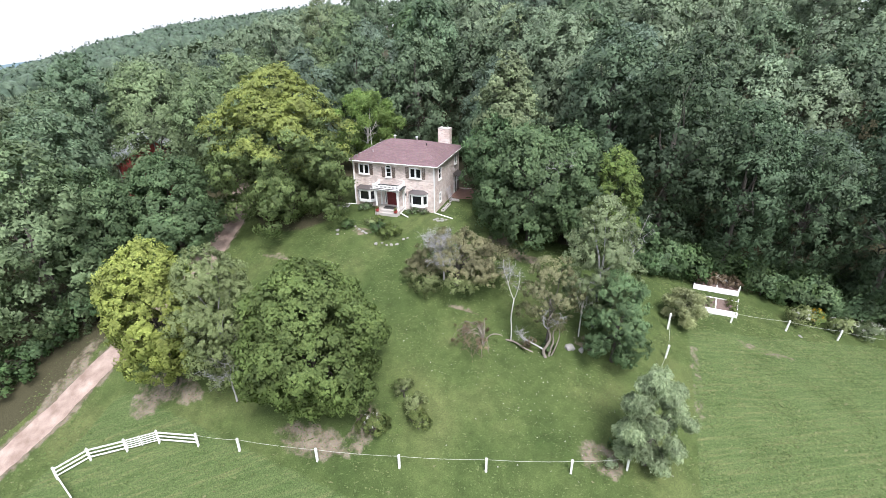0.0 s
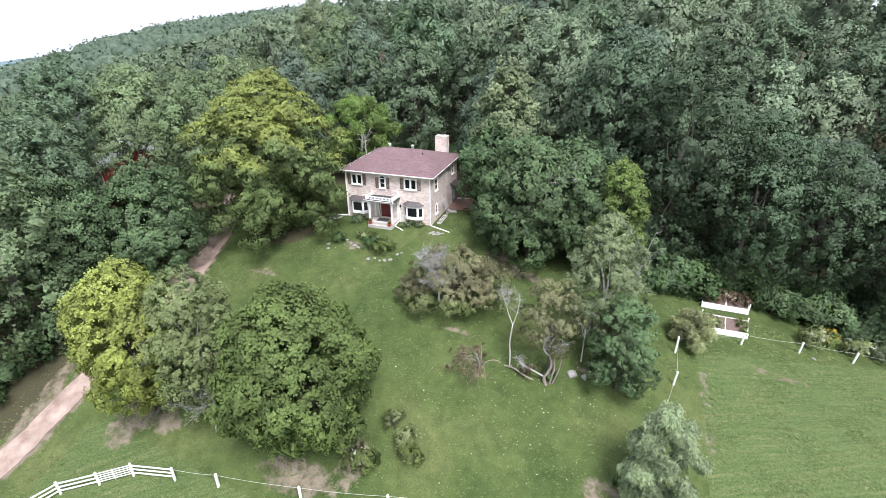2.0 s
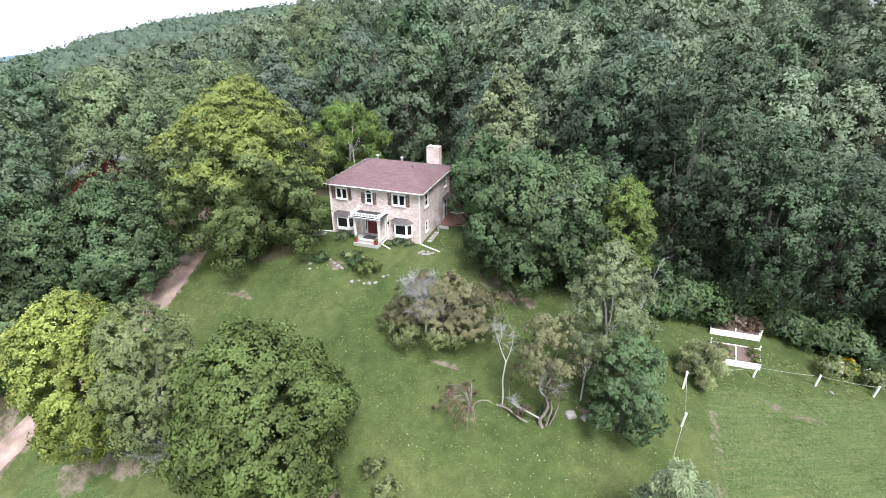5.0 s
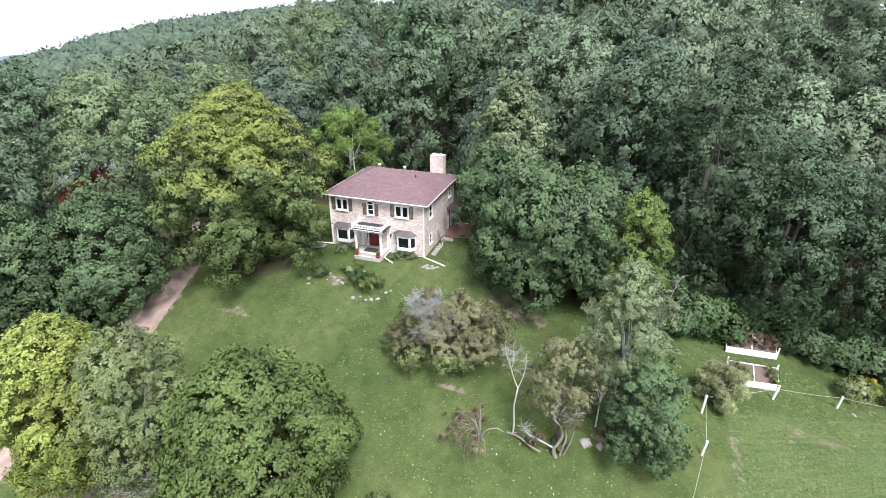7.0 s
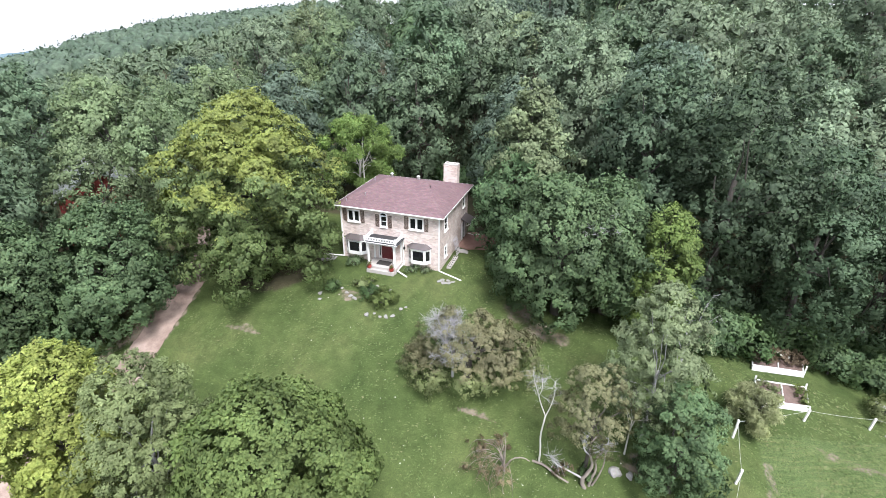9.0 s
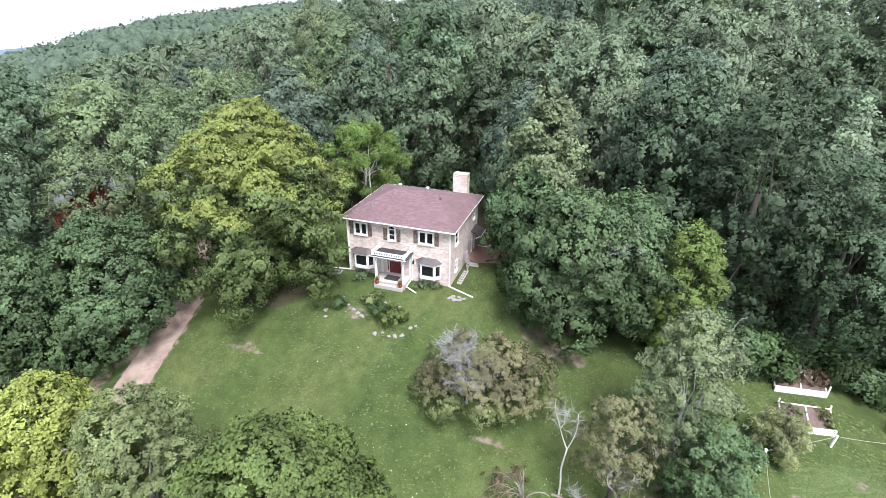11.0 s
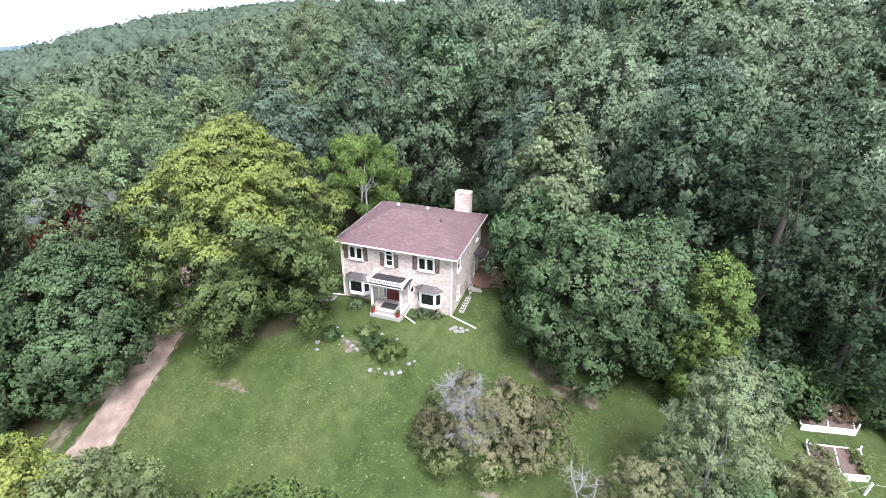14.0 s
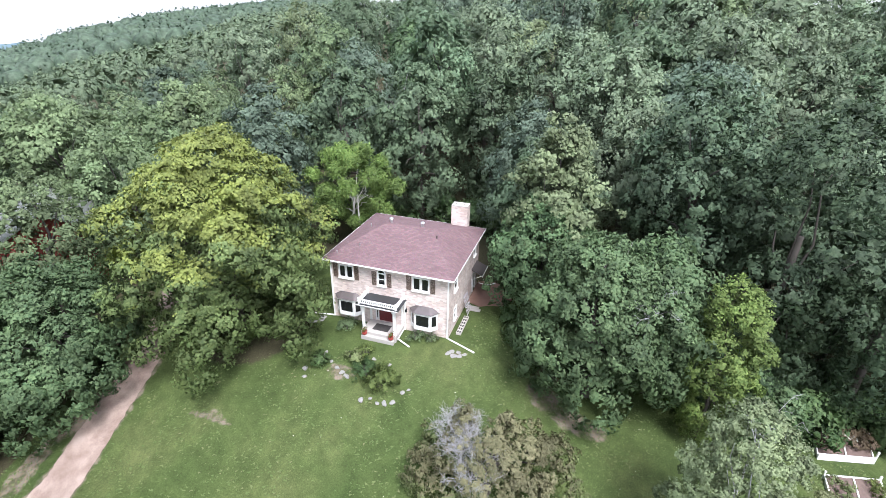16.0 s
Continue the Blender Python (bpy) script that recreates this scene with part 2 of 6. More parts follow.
def glass_material():
    m, nd, lk, b = material("dark_window_glass", 0.06)
    b.inputs["Base Color"].default_value = (0.012, 0.013, 0.015, 1)
    b.inputs["Specular IOR Level"].default_value = 0.5
    co = nd.new("ShaderNodeTexCoord").outputs["Object"]
    n = noise_node(nd, lk, 1.5, 2, vec=co)
    bump(nd, lk, b, n.outputs[0], 0.05, 0.02)
    return m


GLASS = glass_material()


def stone_wall_material():
    """Cream split-face stone laid in thin uneven courses, with pale mortar."""
    m, nd, lk, b = material("cream_split_stone", 0.9)
    co = nd.new("ShaderNodeTexCoord").outputs["Object"]
    sep = nd.new("ShaderNodeSeparateXYZ")
    lk.new(co, sep.inputs[0])
    add = nd.new("ShaderNodeMath")
    add.operation = "ADD"
    lk.new(sep.outputs[0], add.inputs[0])
    lk.new(sep.outputs[1], add.inputs[1])
    com = nd.new("ShaderNodeCombineXYZ")
    lk.new(add.outputs[0], com.inputs[0])
    lk.new(sep.outputs[2], com.inputs[1])
    br = nd.new("ShaderNodeTexBrick")
    lk.new(com.outputs[0], br.inputs["Vector"])
    br.inputs["Scale"].default_value = 1.0
    br.inputs["Brick Width"].default_value = 0.34
    br.inputs["Row Height"].default_value = 0.12
    br.inputs["Mortar Size"].default_value = 0.009
    br.inputs["Mortar Smooth"].default_value = 0.3
    br.inputs["Bias"].default_value = -0.1
    br.offset, br.squash, br.squash_frequency = 0.37, 0.7, 3
    br.inputs["Color1"].default_value = (0.74, 0.635, 0.59, 1)
    br.inputs["Color2"].default_value = (0.50, 0.40, 0.365, 1)
    br.inputs["Mortar"].default_value = (0.62, 0.57, 0.54, 1)
    n1 = noise_node(nd, lk, 0.9, 4, vec=co)
    n2 = noise_node(nd, lk, 14.0, 4, vec=co)
    col = mixc(nd, lk, 0.5, br.outputs["Color"], ramp(nd, lk, n1.outputs[0], [(0.3, (0.35, 0.33, 0.31)), (0.7, (0.66, 0.66, 0.66))]).outputs[0], "OVERLAY")
    col = mixc(nd, lk, 0.3, col, n2.outputs["Color"], "SOFT_LIGHT")
    lk.new(col, b.inputs["Base Color"])
    s = nd.new("ShaderNodeMath")
    s.operation = "SUBTRACT"
    lk.new(n2.outputs[0], s.inputs[0])
    lk.new(br.outputs["Fac"], s.inputs[1])
    bump(nd, lk, b, s.outputs[0], 0.6, 0.02)
    return m


WALL_STONE = stone_wall_material()


def shingle_material():
    """Faded red-brown asphalt shingles in rows, each tab a little different."""
    m, nd, lk, b = material("red_brown_shingles", 0.92)
    co = nd.new("ShaderNodeTexCoord").outputs["Object"]
    br = nd.new("ShaderNodeTexBrick")
    lk.new(co, br.inputs["Vector"])
    br.inputs["Scale"].default_value = 1.0
    br.inputs["Brick Width"].default_value = 0.32
    br.inputs["Row Height"].default_value = 0.145
    br.inputs["Mortar Size"].default_value = 0.008
    br.inputs["Color1"].default_value = (0.135, 0.083, 0.090, 1)
    br.inputs["Color2"].default_value = (0.182, 0.116, 0.124, 1)
    br.inputs["Mortar"].default_value = (0.11, 0.07, 0.07, 1)
    n1 = noise_node(nd, lk, 0.7, 5, vec=co)
    n2 = noise_node(nd, lk, 12.0, 5, 0.8, vec=co)
    col = mixc(nd, lk, 0.25, br.outputs["Color"], ramp(nd, lk, n1.outputs[0], [(0.3, (0.36, 0.35, 0.35)), (0.7, (0.62, 0.61, 0.6))]).outputs[0], "OVERLAY")
    col = mixc(nd, lk, 0.8, col, n2.outputs["Color"], "SOFT_LIGHT")
    lk.new(col, b.inputs["Base Color"])
    s = nd.new("ShaderNodeMath")
    s.operation = "SUBTRACT"
    lk.new(n2.outputs[0], s.inputs[0])
    lk.new(br.outputs["Fac"], s.inputs[1])
    bump(nd, lk, b, s.outputs[0], 0.5, 0.015)
    return m


SHINGLES = shingle_material()


def ground_material():
    """Mown lawn, rough hay field, bare soil and leaf litter, laid out by the painted regions."""
    m, nd, lk, b = material("lawn_and_field", 0.95)
    b.inputs["Specular IOR Level"].default_value = 0.15
    co = nd.new("ShaderNodeTexCoord").outputs["Object"]
    at = nd.new("ShaderNodeVertexColor")
    at.layer_name = "regions"
    sep = nd.new("ShaderNodeSeparateColor")
    lk.new(at.outputs[0], sep.inputs[0])
    big = noise_node(nd, lk, 0.16, 5, 0.6, vec=co)
    mid = noise_node(nd, lk, 1.1, 6, 0.65, vec=co)
    fine = noise_node(nd, lk, 11.0, 4, 0.7, vec=co)
    lawn = ramp(nd, lk, big.outputs[0], [(0.28, (0.045, 0.070, 0.023)), (0.5, (0.069, 0.096, 0.034)), (0.72, (0.103, 0.122, 0.050))]).outputs[0]
    lawn = mixc(nd, lk, 0.8, lawn, ramp(nd, lk, mid.outputs[0], [(0.25, (0.3, 0.3, 0.27)), (0.75, (0.68, 0.66, 0.6))]).outputs[0], "OVERLAY")
    lawn = mixc(nd, lk, 0.75, lawn, ramp(nd, lk, fine.outputs[0], [(0.25, (0.22, 0.22, 0.22)), (0.75, (0.75, 0.75, 0.72))]).outputs[0], "OVERLAY")
    # hay field: paler, with faint mown swaths
    st = nd.new("ShaderNodeMapping")
    turn = nd.new("ShaderNodeMapping")
    turn.inputs["Rotation"].default_value = (0, 0, radians(-28))
    lk.new(co, turn.inputs[0])
    st.inputs["Scale"].default_value = (0.22, 4.2, 1.0)
    lk.new(turn.outputs[0], st.inputs[0])
    swath = noise_node(nd, lk, 1.0, 4, 0.6, vec=st.outputs[0])
    hay = ramp(nd, lk, swath.outputs[0], [(0.3, (0.062, 0.095, 0.033)), (0.55, (0.088, 0.119, 0.047)), (0.68, (0.122, 0.137, 0.061)), (0.82, (0.195, 0.172, 0.097))]).outputs[0]
    hay = mixc(nd, lk, 0.9, hay, ramp(nd, lk, fine.outputs[0], [(0.3, (0.15, 0.15, 0.14)), (0.7, (0.8, 0.8, 0.74))]).outputs[0], "OVERLAY")
    soil = ramp(nd, lk, mid.outputs[0], [(0.3, (0.09, 0.074, 0.05)), (0.7, (0.225, 0.19, 0.145))]).outputs[0]
    soil = mixc(nd, lk, 0.6, soil, fine.outputs["Color"], "SOFT_LIGHT")
    litter = ramp(nd, lk, fine.outputs[0], [(0.3, (0.034, 0.034, 0.018)), (0.7, (0.085, 0.076, 0.044))]).outputs[0]

    def patchy(sock, amount):
        a = nd.new("ShaderNodeMath")
        a.operation = "MULTIPLY_ADD"
        lk.new(mid.outputs[0], a.inputs[0])
        a.inputs[1].default_value = amount
        lk.new(sock, a.inputs[2])
        s = nd.new("ShaderNodeMapRange")
        s.inputs[1].default_value, s.inputs[2].default_value = 0.42 + amount * 0.5, 0.58 + amount * 0.5
        lk.new(a.outputs[0], s.inputs[0])
        return s.outputs[0]

    col = mixc(nd, lk, patchy(sep.outputs[1], 0.5), lawn, hay)
    col = mixc(nd, lk, patchy(sep.outputs[2], 0.5), col, litter)
    col = mixc(nd, lk, patchy(sep.outputs[0], 0.9), col, soil)
    lk.new(col, b.inputs["Base Color"])
    bump(nd, lk, b, fine.outputs[0], 0.8, 0.06)
    return m


GROUND_MAT = ground_material()


def gravel_material():
    m, nd, lk, b = material("pink_gravel", 0.95)
    co = nd.new("ShaderNodeTexCoord").outputs["Object"]
    n1 = noise_node(nd, lk, 0.8, 5, vec=co)
    n2 = noise_node(nd, lk, 18.0, 4, 0.7, vec=co)
    col = ramp(nd, lk, n1.outputs[0], [(0.3, (0.20, 0.14, 0.113)), (0.7, (0.40, 0.31, 0.265))]).outputs[0]
    col = mixc(nd, lk, 0.5, col, ramp(nd, lk, n2.outputs[0], [(0.3, (0.3, 0.3, 0.3)), (0.7, (0.7, 0.7, 0.7))]).outputs[0], "OVERLAY")
    lk.new(col, b.inputs["Base Color"])
    bump(nd, lk, b, n2.outputs[0], 0.7, 0.03)
    return m


GRAVEL = gravel_material()

# ---- helpers for building ----
def smooth(a, b, v):
    u = np.clip((np.asarray(v, float) - a) / (b - a), 0, 1)
    return u * u * (3 - 2 * u)


# the rise of the wooded skyline in degrees, by the turn from due north
CREST_TURN = (-90, -40, -21.5, -19.5, -17.2, -12, 5, 18, 28, 31.3, 35.8, 40, 45, 51, 54.5, 58.6, 65, 90)
RIDGE_TURN = (28, 33, 36.7, 44.3, 50, 58.3, 65, 90)
RIDGE_RISE = (1.2, 0.7, 0.1, -2.1, -3.5, -5.7, -7, -8)
CREST_RISE = (-3, -0.6, 0.6, 0.9, 1.3, 2.2, 2.6, 2.2, 1.2, 0.9, 0.4, -0.1, -0.7, -1.9, -3.0, -3.9, -5, -6)


def land(x, y):
    """Height of the ground: a lawn falling to the front and right, a wooded hill behind, a valley far to the left."""
    x, y = np.asarray(x, float), np.asarray(y, float)
    fr, rt = np.clip(-y - 1, 0, 45), np.clip(x - 2, 0, 60)
    z = -0.1726 * fr - 0.0073 * np.minimum(fr, 32) ** 2 - 0.2 * np.maximum(fr - 32, 0)
    s = -0.20 * rt - 0.0025 * np.minimum(rt, 30) ** 2 + 0.0036 * np.minimum(rt, 30) * np.minimum(fr, 30)
    z = z + s * (1 - 0.8 * smooth(12, 60, y))
    z = z + 13 * smooth(8, 75, y) * (1 - smooth(-22 - 0.5 * np.maximum(y - 30, 0), -80 - 0.65 * np.maximum(y - 30, 0), x))
    # farther off: wooded hills whose crest falls towards the valley on one side and the road on the other
    r = np.hypot(x - 12.5, y + 38)
    away = np.degrees(np.arctan2(-(x - 12.5), y + 38))
    crest = np.interp(away, CREST_TURN, CREST_RISE)
    ridge = np.minimum(crest, np.interp(away, RIDGE_TURN, RIDGE_RISE, left=9.0))
    hill = 6.0 + r * np.tan(np.radians(ridge)) - 1.2e-4 * (r - 210) ** 2
    beyond = 6.0 + r * np.tan(np.radians(crest)) - 2.6e-4 * np.minimum(r - 470, 0) ** 2 - 0.04 * np.maximum(r - 490, 0)
    hill = np.where(away > 30, np.maximum(hill, beyond), np.where(r > 260, hill.clip(6.0 + r * np.tan(np.radians(crest)) - 9 - 0.04 * (r - 260)), hill))
    far = smooth(92, 150, r) * (1 - smooth(78, 105, np.abs(away)))
    z = z * (1 - far) + hill * far
    return z


def ground_at(x, y):
    return float(land(x, y))


def link_mesh(name, verts, faces, mat, parent=None, smooth_shade=False):
    me = bpy.data.meshes.new(name)
    me.from_pydata([tuple(v) for v in verts], [], [tuple(f) for f in faces])
    me.materials.append(mat)
    if smooth_shade:
        me.polygons.foreach_set("use_smooth", [True] * len(me.polygons))
    me.update()
    ob = new(name, me)
    ob.parent = parent
    return ob


def part(name, bm, mat, parent=None, label=""):
    me = bpy.data.meshes.new(name)
    bmesh.ops.recalc_face_normals(bm, faces=bm.faces)
    bm.to_mesh(me)
    bm.free()
    me.materials.append(mat)
    ob = new(name, me)
    ob.parent = parent
    if label:
        tagged(ob, label)
    return ob


def box(x0, y0, z0, x1, y1, z1, bevel=0.0, bm=None):
    own = bm if bm is not None else bmesh.new()
    r = bmesh.ops.create_cube(own, size=1.0)
    bmesh.ops.scale(own, vec=(abs(x1 - x0), abs(y1 - y0), abs(z1 - z0)), verts=r["verts"])
    bmesh.ops.translate(own, vec=((x0 + x1) / 2, (y0 + y1) / 2, (z0 + z1) / 2), verts=r["verts"])
    if bevel:
        es = list({e for v in r["verts"] for e in v.link_edges})
        bmesh.ops.bevel(own, geom=es, offset=bevel, segments=1, affect="EDGES")
    return own


def rod(a, b, r0, r1=None, n=8, bm=None):
    """A tapered round bar from a to b."""
    own = bm if bm is not None else bmesh.new()
    a, b = Vector(a), Vector(b)
    d = b - a
    m = Matrix.Translation((a + b) / 2) @ d.to_track_quat("Z", "Y").to_matrix().to_4x4()
    bmesh.ops.create_cone(own, cap_ends=True, segments=n, radius1=r0, radius2=r0 if r1 is None else r1, depth=d.length, matrix=m)
    return own


def thing(name, label, category, at=(0, 0, 0), group="", turn=0.0):
    ob = new(name)
    ob.empty_display_size = 0.3
    ob.matrix_world = pose(*at, 0, 0, turn)
    return tagged(ob, label, category, group)


# ---- ground ----
def axis(lo, hi, core0, core1, step, grow=1.25):
    a = list(np.arange(core0, core1 + 1e-6, step))
    s = step
    while a[-1] < hi:
        s *= grow
        a.append(a[-1] + s)
    s = step
    while a[0] > lo:
        s *= grow
        a.insert(0, a[0] - s)
    return np.array(a)


def near_line(X, Y, pts):
    d = np.full(X.shape, 1e9)
    for (x0, y0), (x1, y1) in zip(pts[:-1], pts[1:]):
        dx, dy = x1 - x0, y1 - y0
        u = np.clip(((X - x0) * dx + (Y - y0) * dy) / (dx * dx + dy * dy), 0, 1)
        d = np.minimum(d, np.hypot(X - x0 - u * dx, Y - y0 - u * dy))
    return d


DRIVE = [(-33, -42), (-26.6, -33.2), (-24.1, -28.4), (-22.8, -23.8), (-21.0, -19.2), (-20.3, -16.6), (-20.7, -14.2), (-21.2, -10.8), (-21.9, -7.5), (-23.4, -3.2), (-27, 2)]


def build_ground():
    gx = axis(-2600, 2600, -46, 60, 0.55)
    gy = axis(-700, 2800, -46, 26, 0.55)
    X, Y = np.meshgrid(gx, gy)
    Z = land(X, Y)
    wob = np.sin(X * 0.9 + 1.3 * np.sin(Y * 0.7)) * 0.02 + np.sin(Y * 1.3 + X * 0.35) * 0.015
    near = (np.abs(X) < 60) & (Y > -46) & (Y < 26)
    Z = Z + np.where(near & (np.hypot(X + 5, Y - 4) > 9), wob, 0)
    ny, nx = X.shape
    idx = np.arange(nx * ny).reshape(ny, nx)
    faces = np.stack([idx[:-1, :-1], idx[:-1, 1:], idx[1:, 1:], idx[1:, :-1]], -1).reshape(-1, 4)
    me = bpy.data.meshes.new("ground")
    me.from_pydata(np.stack([X, Y, Z], -1).reshape(-1, 3).tolist(), [], faces.tolist())
    me.polygons.foreach_set("use_smooth", [True] * len(me.polygons))
    me.materials.append(GROUND_MAT)

    def blob(cx, cy, rx, ry):
        return 1 - smooth(0.6, 1.15, np.hypot((X - cx) / rx, (Y - cy) / ry))

    soil = np.zeros(X.shape)
    for b in ((-1.0, -25.7, 4.2, 1.5), (2.6, -23.9, 1.3, 2.4), (-16.4, -25.6, 2.0, 2.6), (-14.0, -24.6, 3.0, 1.6), (19.6, -20.4, 2.2, 1.6), (17.6, -11.5, 1.6, 1.0),
              (7.8, -1.6, 1.8, 2.6), (10.4, -3.4, 2.8, 1.2), (-13.6, -10.7, 2.6, 0.6), (-6.5, -5.2, 1.6, 0.9), (1.0, -1.6, 1.0, 0.5),
              (6.8, -12.4, 2.4, 0.6), (33.5, -3.2, 4.0, 0.7), (-23.2, -12.6, 1.6, 3.0), (-23.4, -17.5, 1.3, 3.4), (-25.6, -26, 1.3, 5.0)):
        soil = np.maximum(soil, 0.56 * blob(*b))
    soil = np.maximum(soil, 0.45 * blob(26.8, -10.5, 0.9, 6.0))
    d = near_line(X, Y, DRIVE)
    soil = np.maximum(soil, 0.7 * (1 - smooth(0.9, 2.4, d)))
    hay = smooth(25.8, 27.2, X) * (1 - smooth(-5.6, -3.6, Y - 0.45 * (X - 26)))
    hay = np.maximum(hay, 1 - smooth(-29.5, -27.2, Y - np.abs(X - 4) * 0.11))
    hay = hay * (1 - (1 - smooth(3.0, 5.0, d)))
    litter = np.clip(smooth(8, 11, Y + 0.0 * X) + smooth(-23.5, -26, X) * smooth(-34, -28, Y - 0.35 * (X + 24)) , 0, 1)
    litter = np.maximum(litter, smooth(7, 10, X) * smooth(0.5, 3.0, Y - 0.33 * np.clip(X - 14, 0, 26)))
    litter = np.maximum(litter, 0.75 * (1 - smooth(4.0, 7.0, np.hypot(X + 16.0, (Y + 2) * 1.05))))
    litter = litter * (1 - (1 - smooth(1.6, 2.4, d)))
    col = np.stack([soil, hay, litter, np.ones_like(soil)], -1).reshape(-1)
    at = me.color_attributes.new("regions", "FLOAT_COLOR", "POINT")
    at.data.foreach_set("color", col.astype(np.float32))
    ob = new("ground", me)
    tagged(ob, "mown green lawn sloping down to a paler hay field", "ground", kind="structure")
    return ob


build_ground()


def build_drive():
    verts, faces = [], []
    pts = []
    for (x0, y0), (x1, y1) in zip(DRIVE[:-1], DRIVE[1:]):
        for k in range(16):
            pts.append((x0 + (x1 - x0) * k / 16, y0 + (y1 - y0) * k / 16))
    pts = np.array(pts)
    for _ in range(12):
        pts[1:-1] = (pts[:-2] + 2 * pts[1:-1] + pts[2:]) / 4
    across = 9
    for i, (x, y) in enumerate(pts):
        t = pts[min(i + 1, len(pts) - 1)] - pts[max(i - 1, 0)]
        n = np.array((-t[1], t[0])) / np.hypot(*t)
        for j in range(across):
            u = j / (across - 1) * 2 - 1
            w = (1.1 if y < -20 else 1.1 + 0.22 * min(1, (y + 20) / 4)) + 0.16 * noise.noise((x * 0.9, y * 0.9, 3 * np.sign(u))) + 0.12 * noise.noise((x * 3.1, y * 3.1, 9 * np.sign(u)))
            q = (x + n[0] * u * w, y + n[1] * u * w)
            rut = -0.05 * math.exp(-((abs(u) - 0.52) / 0.16) ** 2)
            verts.append((*q, ground_at(*q) + 0.085 + rut - 0.05 * abs(u) ** 6))
    for i in range(len(pts) - 1):
        for j in range(across - 1):
            a = i * across + j
            faces.append((a, a + 1, a + across + 1, a + across))
    ob = link_mesh("road", verts, faces, GRAVEL, smooth_shade=True)
    tagged(ob, "pinkish gravel driveway with two worn wheel ruts", "driveway", kind="structure")


build_drive()


def build_distance():
    """A far ridge on the horizon, beyond the valley; haze is put into its blue-grey colour."""
    m, nd, lk, b = material("hazed_ridge", 1.0)
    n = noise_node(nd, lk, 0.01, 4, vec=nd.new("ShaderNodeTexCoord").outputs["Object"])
    # blue-grey base colour carries the haze of distance
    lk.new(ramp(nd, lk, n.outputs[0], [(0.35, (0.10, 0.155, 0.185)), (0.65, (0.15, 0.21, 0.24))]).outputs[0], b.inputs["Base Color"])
    verts, faces = [], []
    n_seg = 160
    for i in range(n_seg + 1):
        a = radians(28 + 62 * i / n_seg)
        rise = float(np.interp(28 + 62 * i / n_seg, (28, 31, 34, 37, 40, 44, 53, 55.5, 58.6, 62, 90), (0.3, 0.65, 0.7, 0.35, -0.6, -4.0, -5.0, -3.0, -3.3, -3.6, -3.8)))
        top = 21 + 2300 * math.tan(radians(rise)) + 6 * noise.noise((i * 0.11, 0, 0)) + 3 * noise.noise((i * 0.5, 2, 0))
        for r, z in ((2300, -420), (2300, top), (2700, top - 30)):
            verts.append((12 - math.sin(a) * r, -40 + math.cos(a) * r, z))
    for i in range(n_seg):
        k = i * 3
        faces += [(k, k + 3, k + 4, k + 1), (k + 1, k + 4, k + 5, k + 2)]
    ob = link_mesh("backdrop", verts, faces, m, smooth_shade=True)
    tagged(ob, "far ridge on the horizon, painted in the blue-grey of haze", "ridge", kind="structure")


build_distance()

# ---- the house ----
W, D, H, EAVE = 9.8, 9.15, 5.4, 0.45


def window_unit(parent, x0, x1, z0, z1, y, panes, wall_axis="y", arched=False, name="window"):
    """A white-framed window with sash bars, a sill and dark panes, in a wall whose face is at y (or x)."""
    def bx(u0, v0, w0, u1, v1, w1, bevel=0.0):
        if wall_axis == "y":
            return box(u0, y + v0, w0, u1, y + v1, w1, bevel)
        return box(y - v1, u0, w0, y - v0, u1, w1, bevel)
    f = 0.07
    bm = bx(x0 - f, -0.05, z0 - f, x0, 0.06, z1 + f)
    win = part(name, bm, WHITE_PAINT, parent)
    for a in ((x1, x1 + f, z0 - f, z1 + f), (x0, x1, z1, z1 + f), (x0, x1, z0 - f, z0)):
        part("frame", bx(a[0], -0.05, a[2], a[1], 0.06, a[3]), WHITE_PAINT, win)
    part("sill", bx(x0 - f - 0.05, -0.13, z0 - f - 0.06, x1 + f + 0.05, 0.03, z0 - f - 0.002, 0.01), WHITE_PAINT, win)
    n = panes
    gap = 0.1 if n > 1 else 0.0
    w = (x1 - x0 - gap * (n - 1)) / n
    for k in range(n):
        a = x0 + k * (w + gap)
        part("pane", bx(a + 0.05, 0.02, z0 + 0.05, a + w - 0.05, 0.035, z1 - 0.05), GLASS, win)
        for q in ((a, a + 0.05, z0, z1), (a + w - 0.05, a + w, z0, z1), (a + 0.05, a + w - 0.05, z0, z0 + 0.05), (a + 0.05, a + w - 0.05, z1 - 0.05, z1),
                  *(((a + 0.05, a + w - 0.05, (z0 + z1) / 2 - 0.025, (z0 + z1) / 2 + 0.02),) if n == 1 else ())):
            part("sash", bx(q[0], -0.015, q[2], q[1], 0.04, q[3]), WHITE_PAINT, win)
        if k < n - 1:
            part("mullion", bx(a + w, -0.035, z0, a + w + gap, 0.05, z1), WHITE_PAINT, win)
    return win


